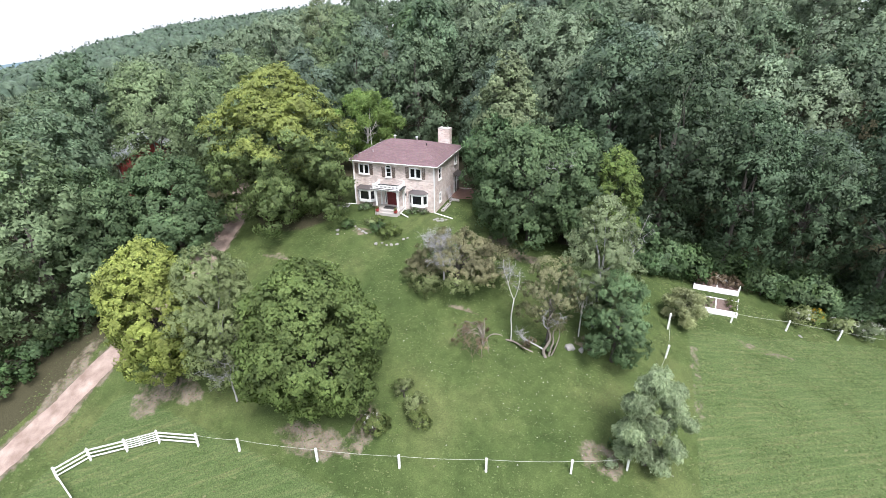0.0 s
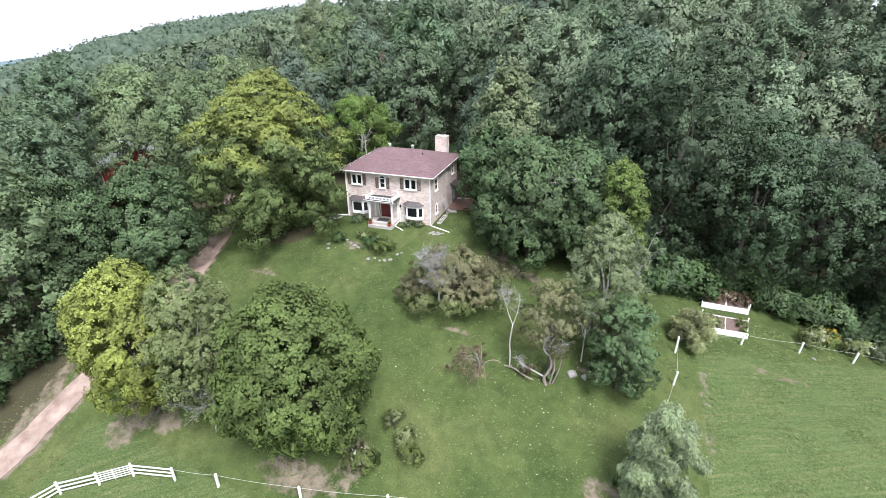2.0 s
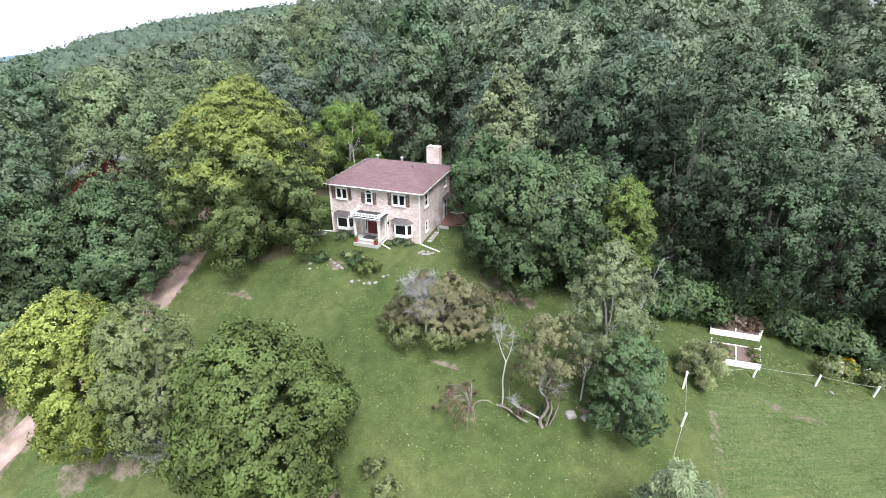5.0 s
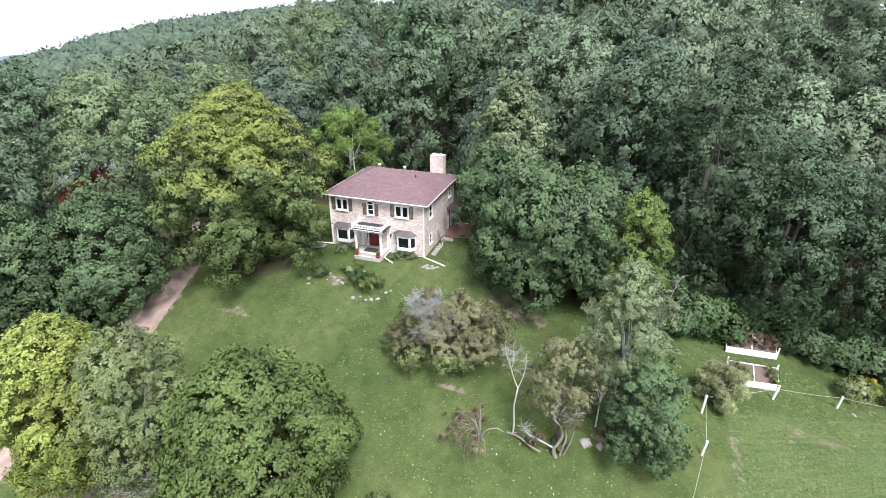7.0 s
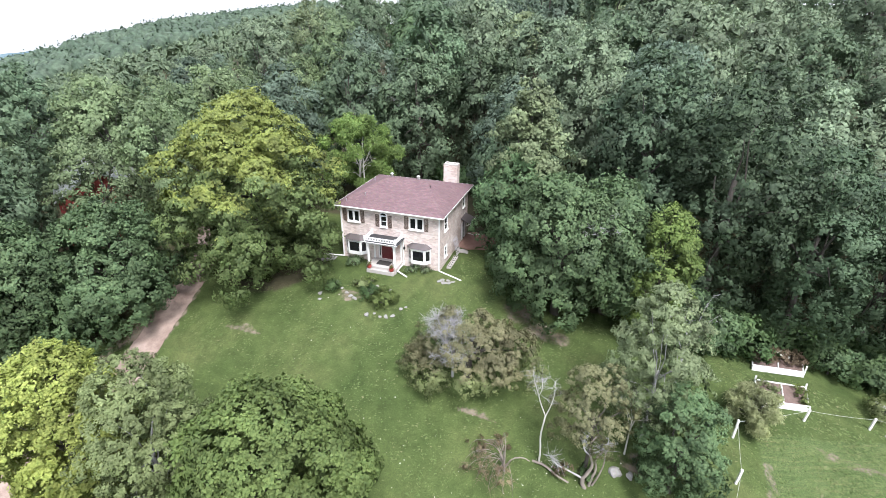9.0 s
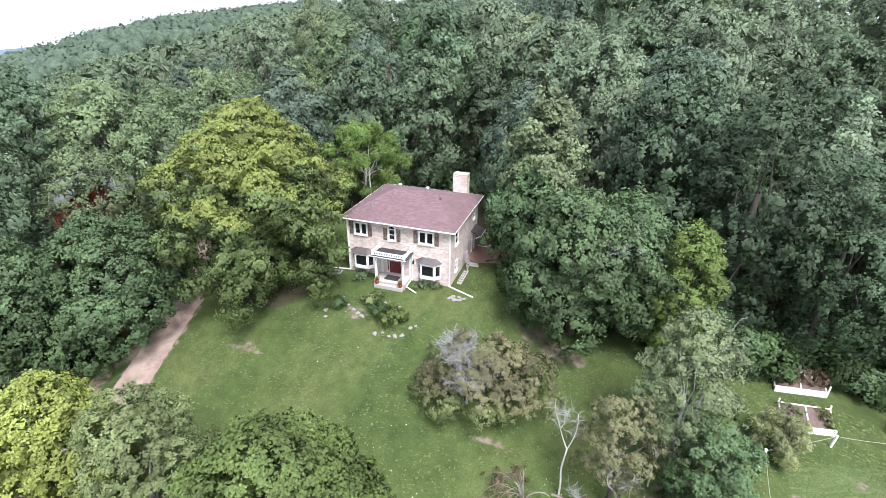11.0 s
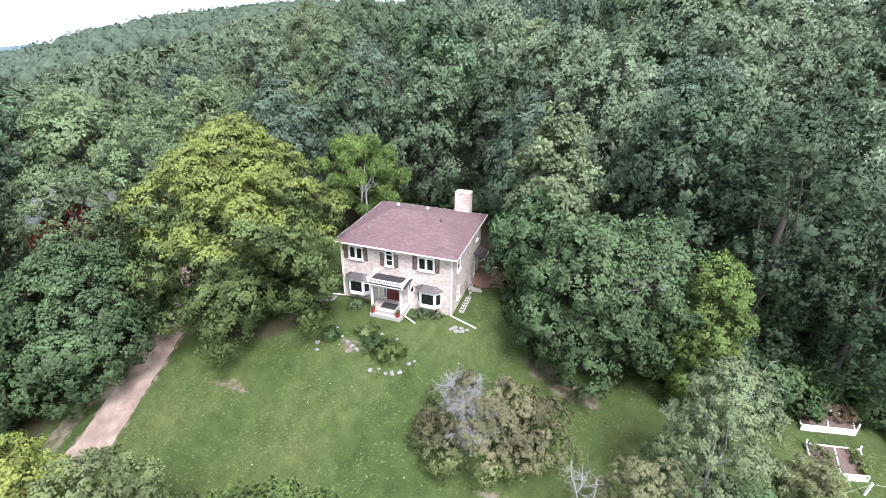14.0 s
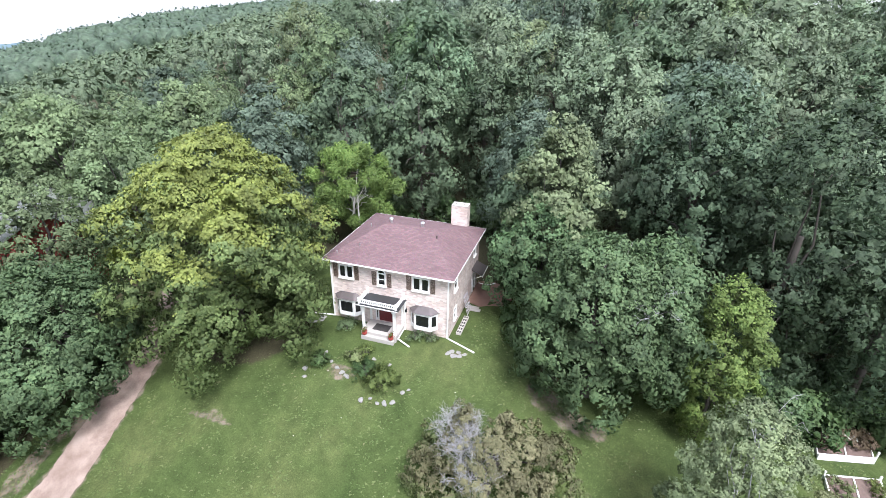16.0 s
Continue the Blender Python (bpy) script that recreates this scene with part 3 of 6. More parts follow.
def shutter(parent, x0, x1, z0, z1, y=0.0):
    bm = box(x0, y - 0.045, z0, x0 + 0.05, y - 0.005, z1)
    box(x1 - 0.05, y - 0.045, z0, x1, y - 0.005, z1, bm=bm)
    for z in (z0, (z0 + z1) / 2 - 0.03, z1 - 0.06):
        box(x0 + 0.05, y - 0.042, z, x1 - 0.05, y - 0.006, z + 0.06, bm=bm)
    n = 18
    for k in range(n):
        z = z0 + 0.07 + (z1 - z0 - 0.14) * k / n
        box(x0 + 0.05, y - 0.034, z, x1 - 0.05, y - 0.01, z + 0.03, bm=bm)
    return part("shutter", bm, BROWN_SHUTTER, parent, "brown louvred shutter")


def bay_window(parent, xc, z0=0.8, z1=2.02, wide=2.2):
    """A shallow three-sided bay with a hipped metal roof and white frames."""
    out, half, mid = 0.5, wide / 2, wide / 2 - 0.46
    foot = [(-half, 0.0), (-mid, -out), (mid, -out), (half, 0.0)]

    def prism(za, zb, grow=0.0):
        bm = bmesh.new()
        pts = [(xc + px * (1 + grow / half), py - (grow if py < 0 else 0.0)) for px, py in foot]
        lo = [bm.verts.new((px, py, za)) for px, py in pts]
        hi = [bm.verts.new((px, py, zb)) for px, py in pts]
        bm.faces.new(lo)
        bm.faces.new(hi[::-1])
        for k in range(4):
            bm.faces.new((lo[k], lo[(k + 1) % 4], hi[(k + 1) % 4], hi[k]))
        return bm
    bay = part("bay_window", prism(z0 - 0.16, z0), WHITE_PAINT, parent)
    part("head", prism(z1, z1 + 0.14), WHITE_PAINT, bay)
    bm = bmesh.new()
    g = 0.14
    lo = [bm.verts.new((xc + px * (1 + g / half), py - (g if py < 0 else 0), z1 + 0.145)) for px, py in foot]
    hi = [bm.verts.new((xc + px * 0.62, -0.01 if abs(py) < 0.01 else -0.12, z1 + 0.5)) for px, py in foot]
    bm.faces.new(lo)
    bm.faces.new(hi[::-1])
    for k in range(4):
        bm.faces.new((lo[k], lo[(k + 1) % 4], hi[(k + 1) % 4], hi[k]))
    part("bay_roof", bm, BAY_METAL, bay, "dark grey-brown hipped metal roof")
    for k in range(3):
        a, b = Vector((xc + foot[k][0], foot[k][1], 0)), Vector((xc + foot[k + 1][0], foot[k + 1][1], 0))
        d = (b - a).normalized()
        nrm = Vector((d.y, -d.x, 0))
        for (p, q, r0, r1) in ((a, b, z0 + 0.002, z0 + 0.18), (a, b, z1 - 0.1, z1 - 0.002)):
            bm = bmesh.new()
            vs = [bm.verts.new(v) for v in (p + Vector((0, 0, r0)), q + Vector((0, 0, r0)), q + Vector((0, 0, r1)), p + Vector((0, 0, r1)))]
            f = bm.faces.new(vs)
            ex = bmesh.ops.extrude_face_region(bm, geom=[f])
            bmesh.ops.translate(bm, vec=-nrm * 0.06, verts=[v for v in ex["geom"] if isinstance(v, bmesh.types.BMVert)])
            part("rail", bm, WHITE_PAINT, bay)
        L = (b - a).length
        for s in (0.0, L - 0.13):
            bm = bmesh.new()
            p, q = a + d * s, a + d * (s + 0.13)
            vs = [bm.verts.new(v) for v in (p + Vector((0, 0, z0 + 0.18)), q + Vector((0, 0, z0 + 0.18)), q + Vector((0, 0, z1 - 0.1)), p + Vector((0, 0, z1 - 0.1)))]
            f = bm.faces.new(vs)
            ex = bmesh.ops.extrude_face_region(bm, geom=[f])
            bmesh.ops.translate(bm, vec=-nrm * 0.06, verts=[v for v in ex["geom"] if isinstance(v, bmesh.types.BMVert)])
            part("stile", bm, WHITE_PAINT, bay)
        bm = bmesh.new()
        p, q = a + d * 0.13 - nrm * 0.03, b - d * 0.13 - nrm * 0.03
        vs = [bm.verts.new(v) for v in (p + Vector((0, 0, z0 + 0.18)), q + Vector((0, 0, z0 + 0.18)), q + Vector((0, 0, z1 - 0.1)), p + Vector((0, 0, z1 - 0.1)))]
        bm.faces.new(vs)
        ex = bmesh.ops.extrude_face_region(bm, geom=bm.faces[:])
        bmesh.ops.translate(bm, vec=-nrm * 0.012, verts=[v for v in ex["geom"] if isinstance(v, bmesh.types.BMVert)])
        part("pane", bm, GLASS, bay)
    return bay


def wall_with_openings(name, length, holes, along, parent):
    """A wall 0.3 m thick, from the corner along one axis, with rectangular openings cut through."""
    us = sorted({0.0, length, *[h[0] for h in holes], *[h[1] for h in holes]})
    zs = sorted({-0.5, H - 0.05, *[h[2] for h in holes], *[h[3] for h in holes]})
    bm = bmesh.new()
    for u0, u1 in zip(us[:-1], us[1:]):
        for z0, z1 in zip(zs[:-1], zs[1:]):
            um, zm = (u0 + u1) / 2, (z0 + z1) / 2
            if any(h[0] < um < h[1] and h[2] < zm < h[3] for h in holes):
                continue
            along(bm, u0, z0, u1, z1)
    bmesh.ops.remove_doubles(bm, verts=bm.verts, dist=0.001)
    return part(name, bm, WALL_STONE, parent)


house = thing("house", "two-storey cream stone house with a low red-brown hip roof", "house", (0, 0, 0))
WIN_UP = [(-9.02, -7.88, 3.86, 4.9), (-5.72, -5.14, 3.72, 4.72), (-2.86, -1.62, 3.86, 4.9)]
DOOR = (-6.05, -4.35, 0.42, 2.5)
BAYS = (-8.35, -1.95)
front_holes = [(-x1, -x0, z0, z1) for x0, x1, z0, z1 in WIN_UP] + [(-DOOR[1], -DOOR[0], DOOR[2], DOOR[3])] + [(-(b + 0.9), -(b - 0.9), 0.8, 2.02) for b in BAYS]
wall_with_openings("front_wall", W, front_holes, lambda bm, u0, z0, u1, z1: box(-u1, 0, z0, -u0, 0.3, z1, bm=bm), house)
SIDE = [(1.3, 2.1, 3.5, 4.7), (7.2, 7.9, 3.7, 4.7), (1.4, 2.0, 0.85, 1.85), (6.9, 8.3, -0.05, 2.05)]
wall_with_openings("side_wall", D, [(a - 0.3, b - 0.3, c, d) for a, b, c, d in SIDE],
                   lambda bm, u0, z0, u1, z1: box(-0.3, u0 + 0.3, z0, 0, min(u1 + 0.3, D - 0.3), z1, bm=bm), house)
part("side_wall", box(-W, 0.3, -0.5, -W + 0.3, D - 0.3, H - 0.05), WALL_STONE, house)
part("back_wall", box(-W, D - 0.3, -0.5, 0, D, H - 0.05), WALL_STONE, house)
part("upper_floor", box(-W + 0.3, 0.3, 2.5, -0.3, D - 0.3, 2.7), CURTAIN, house)
part("lower_floor", box(-W + 0.3, 0.3, -0.3, -0.3, D - 0.3, 0.0), CURTAIN, house)
part("attic_floor", box(-W + 0.3, 0.3, 5.2, -0.3, D - 0.3, 5.3), CURTAIN, house)

for k, (x0, x1, z0, z1) in enumerate(WIN_UP):
    if k != 1:
        w = window_unit(house, x0, x1, z0, z1, 0.0, 2)
    else:
        w = window_unit(house, x0, x1, z0, z1, 0.0, 1)
        bm = bmesh.new()
        cx, r = (x0 + x1) / 2, (x1 - x0) / 2 + 0.09
        prev = None
        for i in range(13):
            a = math.pi * i / 12
            cur = [(cx + math.cos(a) * rr, z1 + 0.07 + math.sin(a) * rr * 0.75) for rr in (r, r - 0.09)]
            if prev:
                for yy in (-0.06,):
                    vs = [bm.verts.new((p[0], yy, p[1])) for p in (prev[0], cur[0], cur[1], prev[1])]
                    bm.faces.new(vs)
            prev = cur
        ex = bmesh.ops.extrude_face_region(bm, geom=bm.faces[:])
        bmesh.ops.translate(bm, vec=(0, 0.055, 0), verts=[v for v in ex["geom"] if isinstance(v, bmesh.types.BMVert)])
        part("arch", bm, WHITE_PAINT, w)
        bm = bmesh.new()
        vs = [bm.verts.new((cx + math.cos(math.pi * i / 12) * (r - 0.09), -0.02, z1 + 0.07 + math.sin(math.pi * i / 12) * (r - 0.09) * 0.75)) for i in range(13)]
        bm.faces.new(vs)
        ex = bmesh.ops.extrude_face_region(bm, geom=bm.faces[:])
        bmesh.ops.translate(bm, vec=(0, 0.012, 0), verts=[v for v in ex["geom"] if isinstance(v, bmesh.types.BMVert)])
        part("fanlight", bm, GLASS, w)
    sw = 0.36
    shutter(house, x0 - 0.16 - sw, x0 - 0.16, z0 - 0.08, z1 + 0.1)
    shutter(house, x1 + 0.16, x1 + 0.16 + sw, z0 - 0.08, z1 + 0.1)
for b in BAYS:
    bay_window(house, b)
for (y0, y1, z0, z1) in SIDE[:3]:
    window_unit(house, y0, y1, z0, z1, 0.0, 1, "x")


def build_roof():
    e = EAVE
    z0 = H + 0.02
    c = [(-W - e, -e), (e, -e), (e, D + e), (-W - e, D + e)]
    ridge = [(-6.9, D / 2, 6.95), (-2.9, D / 2, 6.95)]
    bm = bmesh.new()
    lo = [bm.verts.new((x, y, z0)) for x, y in c]
    top = [bm.verts.new(v) for v in ridge]
    bm.faces.new((lo[0], lo[1], top[1], top[0]))
    bm.faces.new((lo[1], lo[2], top[1]))
    bm.faces.new((lo[2], lo[3], top[0], top[1]))
    bm.faces.new((lo[3], lo[0], top[0]))
    bm.faces.new(lo[::-1])
    roof = part("roof", bm, SHINGLES, house, "low hip roof of faded red-brown shingles")
    part("soffit", box(-W - e, -e, H - 0.09, e, D + e, H - 0.045), WHITE_PAINT, roof)
    for a in ((-W - e - 0.02, -e - 0.03, e + 0.02, -e), (-W - e - 0.02, D + e, e + 0.02, D + e + 0.03), (e, -e, e + 0.03, D + e), (-W - e - 0.03, -e, -W - e, D + e)):
        part("fascia", box(a[0], a[1], H - 0.07, a[2], a[3], H + 0.015), WHITE_PAINT, roof)
    # gutters
    part("gutter", box(-W - e, -e - 0.13, H - 0.055, e, -e - 0.032, H + 0.02, 0.02), WHITE_PAINT, roof)
    for x in (-6.6, -3.85):
        yv, zv = D / 2 + 0.3, 6.9
        bm = rod((x, yv, zv - 0.1), (x, yv, zv + 0.3), 0.13, n=14)
        v = part("roof_vent", bm, METAL, roof, "galvanised round roof vent")
        bm = rod((x, yv, zv + 0.3), (x, yv, zv + 0.4), 0.2, 0.12, n=14)
        part("cap", bm, METAL, v)
    for x, y in ((-7.9, 1.5), (-2.2, 3.6), (-8.0, 3.9), (-9.3, 0.35)):
        zr = H + 0.02 + (6.95 - H) * min((y + e) / (D / 2 + e), 1) * 0.98
        part("vent_pipe", rod((x, y, zr - 0.05), (x, y, zr + 0.22), 0.045, n=8), METAL if x < -5 else DARK_METAL, roof)


build_roof()


def build_chimney():
    ch = part("chimney", box(-2.6, D - 0.28, 4.9, -1.15, D + 0.62, 7.45), WALL_STONE, house, "cream stone chimney")
    part("crown", box(-2.62, D - 0.3, 7.45, -1.13, D + 0.64, 7.52, 0.02), CONCRETE, ch)
    part("stack", box(-2.6, D + 0.002, -0.5, -1.15, D + 0.62, 4.9), WALL_STONE, ch)
    for x in (-2.25, -1.5):
        part("flue", rod((x, D + 0.17, 7.52), (x, D + 0.17, 7.66), 0.13, n=12), CONCRETE, ch)


build_chimney()


def build_porch():
    x0, x1, y0 = -6.55, -3.65, -1.6
    porch = part("porch", box(x0, y0 - 0.1, -0.6, x1, -0.002, 0.4, 0.02), CONCRETE, house, "front porch with white posts and a roof balustrade")
    part("step", box(x0 + 0.1, y0 - 0.4, -0.7, x1 - 0.1, y0 - 0.102, 0.16, 0.02), CONCRETE, porch)
    part("doormat", box(-5.8, -1.3, 0.402, -4.5, -0.45, 0.42), DARK_MAT_AND_HOLLOW, porch)
    for x in (x0 + 0.17, x1 - 0.17):
        post = part("post", box(x - 0.09, y0 + 0.02, 0.4, x + 0.09, y0 + 0.2, 2.56, 0.012), WHITE_PAINT, porch)
        part("post_base", box(x - 0.13, y0 - 0.02, 0.4, x + 0.13, y0 + 0.24, 0.56), WHITE_PAINT, post)
        part("post_head", box(x - 0.13, y0 - 0.02, 2.44, x + 0.13, y0 + 0.24, 2.558), WHITE_PAINT, post)
    for x in (x0 + 0.1, x1 - 0.1):
        part("pilaster", box(x - 0.08, -0.09, 0.4, x + 0.08, -0.003, 2.56), WHITE_PAINT, porch)
    part("beam", box(x0 - 0.02, y0 - 0.03, 2.56, x1 + 0.02, y0 + 0.25, 2.74), WHITE_PAINT, porch)
    for x in (x0 - 0.02, x1 - 0.2):
        part("beam", box(x, y0 + 0.25, 2.56, x + 0.22, -0.003, 2.74), WHITE_PAINT, porch)
    part("porch_ceiling", box(x0 + 0.2, y0 + 0.25, 2.66, x1 - 0.2, -0.003, 2.72), WHITE_PAINT, porch)
    part("porch_roof", box(x0 - 0.25, y0 - 0.28, 2.742, x1 + 0.25, -0.003, 2.84, 0.02), BLACK_ROOF, porch, "dark flat porch roof")
    part("roof_edge", box(x0 - 0.28, y0 - 0.31, 2.80, x1 + 0.28, y0 - 0.282, 2.87), WHITE_PAINT, porch)
    # balustrade round the porch roof
    for (ax, ay, bx_, by) in ((x0 - 0.05, y0 - 0.08, x1 + 0.05, y0 - 0.08), (x0 - 0.05, y0 - 0.02, x0 - 0.05, -0.08), (x1 + 0.05, y0 - 0.02, x1 + 0.05, -0.08)):
        horizontal = abs(bx_ - ax) > abs(by - ay)
        bal = part("balustrade", box(min(ax, bx_) - 0.04, min(ay, by) - 0.04, 3.17, max(ax, bx_) + 0.04, max(ay, by) + 0.04, 3.25), WHITE_PAINT, porch)
        part("bottom_rail", box(min(ax, bx_) - 0.03, min(ay, by) - 0.03, 2.9, max(ax, bx_) + 0.03, max(ay, by) + 0.03, 2.96), WHITE_PAINT, bal)
        L = math.hypot(bx_ - ax, by - ay)
        n = int(L / 0.15)
        for i in range(1, n):
            u = i / n
            px, py = ax + (bx_ - ax) * u, ay + (by - ay) * u
            part("baluster", box(px - 0.03, py - 0.03, 2.96, px + 0.03, py + 0.03, 3.17), WHITE_PAINT, bal)
    for (px, py) in ((x0 - 0.05, y0 - 0.08), (x1 + 0.05, y0 - 0.08), (x0 - 0.05, -0.1), (x1 + 0.05, -0.1)):
        part("newel", box(px - 0.07, py - 0.07, 2.84, px + 0.07, py + 0.07, 3.36, 0.01), WHITE_PAINT, porch)
    # the door with its side lights
    dx0, dx1 = -5.78, -4.62
    door = part("front_door", box(dx0, 0.06, 0.42, dx1, 0.12, 2.42), RED_DOOR, house, "dark red panelled front door")
    for a in range(2):
        for (z0, z1) in ((0.57, 1.07), (1.17, 1.77), (1.87, 2.27)):
            xa = dx0 + 0.12 + a * 0.54
            part("door_panel", box(xa, 0.045, z0, xa + 0.38, 0.062, z1, 0.008), RED_DOOR, door)
    part("door_handle", rod((dx1 - 0.09, 0.03, 1.2), (dx1 - 0.09, 0.03, 1.35), 0.02), METAL, door)
    for a in ((DOOR[0], DOOR[0] + 0.07), (dx0 - 0.07, dx0 - 0.002), (dx1 + 0.002, dx1 + 0.07), (DOOR[1] - 0.07, DOOR[1])):
        part("door_jamb", box(a[0], -0.03, 0.42, a[1], 0.14, 2.5), WHITE_PAINT, door)
    part("door_head", box(dx0, 0.03, 2.42, dx1, 0.13, 2.5), WHITE_PAINT, door)
    for a in ((DOOR[0] + 0.07, dx0 - 0.07), (dx1 + 0.07, DOOR[1] - 0.07)):
        part("side_light", box(a[0], 0.07, 0.62, a[1], 0.085, 2.5), GLASS, door)
        part("side_panel", box(a[0], 0.05, 0.42, a[1], 0.11, 0.62), WHITE_PAINT, door)


build_porch()


def build_house_fittings():
    lamp = part("wall_lantern", box(-3.5, -0.16, 1.75, -3.34, -0.03, 2.0, 0.02), DARK_METAL, house, "black wall lantern")
    part("bracket", box(-3.45, -0.03, 1.95, -3.39, 0.0, 2.1), DARK_METAL, lamp)
    # corner downspout, and the long white extension lying on the lawn
    for (x, y) in ((-0.06, -0.06), (-3.52, -0.06), (-W + 0.06, -0.06)):
        top = H - 0.1 if x > -1 or x < -9 else 2.7
        dsp = part("downspout", box(x - 0.05, y - 0.05, 0.05, x + 0.05, y + 0.05, top), WHITE_PAINT, house)
        if x > -1:
            a, b = (x, y, 0.06), (2.35, -1.05, ground_at(2.35, -1.05) + 0.1)
        elif x < -9:
            a, b = (x, y, 0.08), (-11.8, -0.35, 0.07)
        else:
            a, b = (-3.55, -1.5, 0.16), (-2.5, -1.85, ground_at(-2.5, -1.85) + 0.07)
            part("spout_elbow", rod((x, -0.06, 0.3), (-3.55, -1.5, 0.16), 0.045, n=8), WHITE_PAINT, dsp)
        part("spout_pipe", rod(a, b, 0.06, n=8), WHITE_PAINT, dsp)
    # side door with a small hood
    sd = part("side_door", box(-0.2, 7.45, -0.05, -0.1, 8.3, 2.05), GLASS, house, "dark side door with white trim")
    for a in ((6.9, 6.98), (7.38, 7.45), (8.22, 8.3)):
        part("door_jamb", box(-0.22, a[0], -0.05, 0.03, a[1], 2.05), WHITE_PAINT, sd)
    part("side_light", box(-0.2, 6.98, -0.05, -0.12, 7.38, 2.0), CURTAIN, sd)
    bm = bmesh.new()
    vs = [bm.verts.new(v) for v in ((0, 6.7, 2.65), (0, 8.6, 2.65), (1.0, 8.6, 2.2), (1.0, 6.7, 2.2))]
    bm.faces.new(vs)
    ex = bmesh.ops.extrude_face_region(bm, geom=bm.faces[:])
    bmesh.ops.translate(bm, vec=(0, 0, -0.08), verts=[v for v in ex["geom"] if isinstance(v, bmesh.types.BMVert)])
    hood = part("door_hood", bm, BAY_METAL, house, "small sloped hood over the side door")
    part("hood_edge", box(1.0, 6.66, 2.08, 1.04, 8.64, 2.22), WHITE_PAINT, hood)
    for y in (6.75, 8.55):
        part("bracket", rod((0.01, y, 1.6), (0.9, y, 2.12), 0.035, n=6), WHITE_PAINT, hood)


build_house_fittings()

# ---- trees ----
def leaf_cloud(rng, lobes, count, size, flat=0.55, droop=0.0):
    """Leaves in small sprays on the outside of a set of round lobes (x, y, z, r); each leaf is one pointed triangle."""
    L = np.array(lobes, float)
    area = L[:, 3] ** 2
    per = 9
    sprays = max(6, int(count / per * 1.9))
    pick = rng.choice(len(L), sprays, p=area / area.sum())
    d = rng.normal(size=(sprays, 3))
    d[:, 2] += 0.25
    d /= np.linalg.norm(d, axis=1)[:, None]
    lump = 1 + 0.16 * np.sin(d[:, 0] * 5 + pick) * np.sin(d[:, 1] * 6 + 2 * pick) + 0.12 * np.sin(d[:, 2] * 9 + pick * 1.7)
    rr = L[pick, 3] * lump * (1 - 0.34 * rng.random(sprays) ** 2.0)
    c = L[pick, :3] + d * rr[:, None] * np.array((1, 1, 0.85))
    keep = np.ones(sprays, bool)
    for i, q in enumerate(L):
        inside = np.linalg.norm((c - q[:3]) / np.array((1, 1, 0.85)), axis=1) < q[3] * 0.72
        keep &= ~(inside & (pick != i))
    m = max(4, count // per)
    c, d = c[keep][:m], d[keep][:m]
    axis_ = d + rng.normal(size=d.shape) * flat * 0.8
    axis_[:, 2] += 0.3
    axis_ /= np.linalg.norm(axis_, axis=1)[:, None]
    c, axis_ = np.repeat(c, per, 0), np.repeat(axis_, per, 0)
    n = len(c)
    off = rng.normal(size=(n, 3)) * size * 0.85
    off -= axis_ * (off * axis_).sum(1)[:, None] * 0.55
    p = c + off - axis_ * (np.linalg.norm(off, axis=1)[:, None] * 0.35)
    nrm = axis_ + rng.normal(size=(n, 3)) * flat * 0.7
    nrm /= np.linalg.norm(nrm, axis=1)[:, None]
    t = off + rng.normal(size=(n, 3)) * size * 0.3
    t -= nrm * (t * nrm).sum(1)[:, None]
    if droop:
        t = t / (np.linalg.norm(t, axis=1)[:, None] + 1e-9) * (1 - droop) + np.array((0, 0, -1.0)) * droop
        t -= nrm * (t * nrm).sum(1)[:, None]
    t /= np.linalg.norm(t, axis=1)[:, None] + 1e-9
    b = np.cross(nrm, t)
    s = (size * (0.6 + 0.8 * rng.random(n)))[:, None]
    k = 0.45 if not droop else 0.26
    long = 1.0 + droop * 0.9
    v = np.stack([p + t * s * 0.65 * long - nrm * s * 0.18, p - t * s * 0.4 * long + b * s * k, p - t * s * 0.4 * long - b * s * k], 1).reshape(-1, 3)
    f = np.arange(n * 3).reshape(-1, 3)
    return v, f


def dome(rng, R):
    """A coarse lumpy ball."""
    bm = bmesh.new()
    bmesh.ops.create_icosphere(bm, subdivisions=2, radius=1.0)
    v = np.array([tuple(q.co) for q in bm.verts])
    bm.verts.index_update()
    f = np.array([[q.index for q in p.verts] for p in bm.faces])
    bm.free()
    return v * R * (0.84 + 0.32 * rng.random((len(v), 1))), f, v


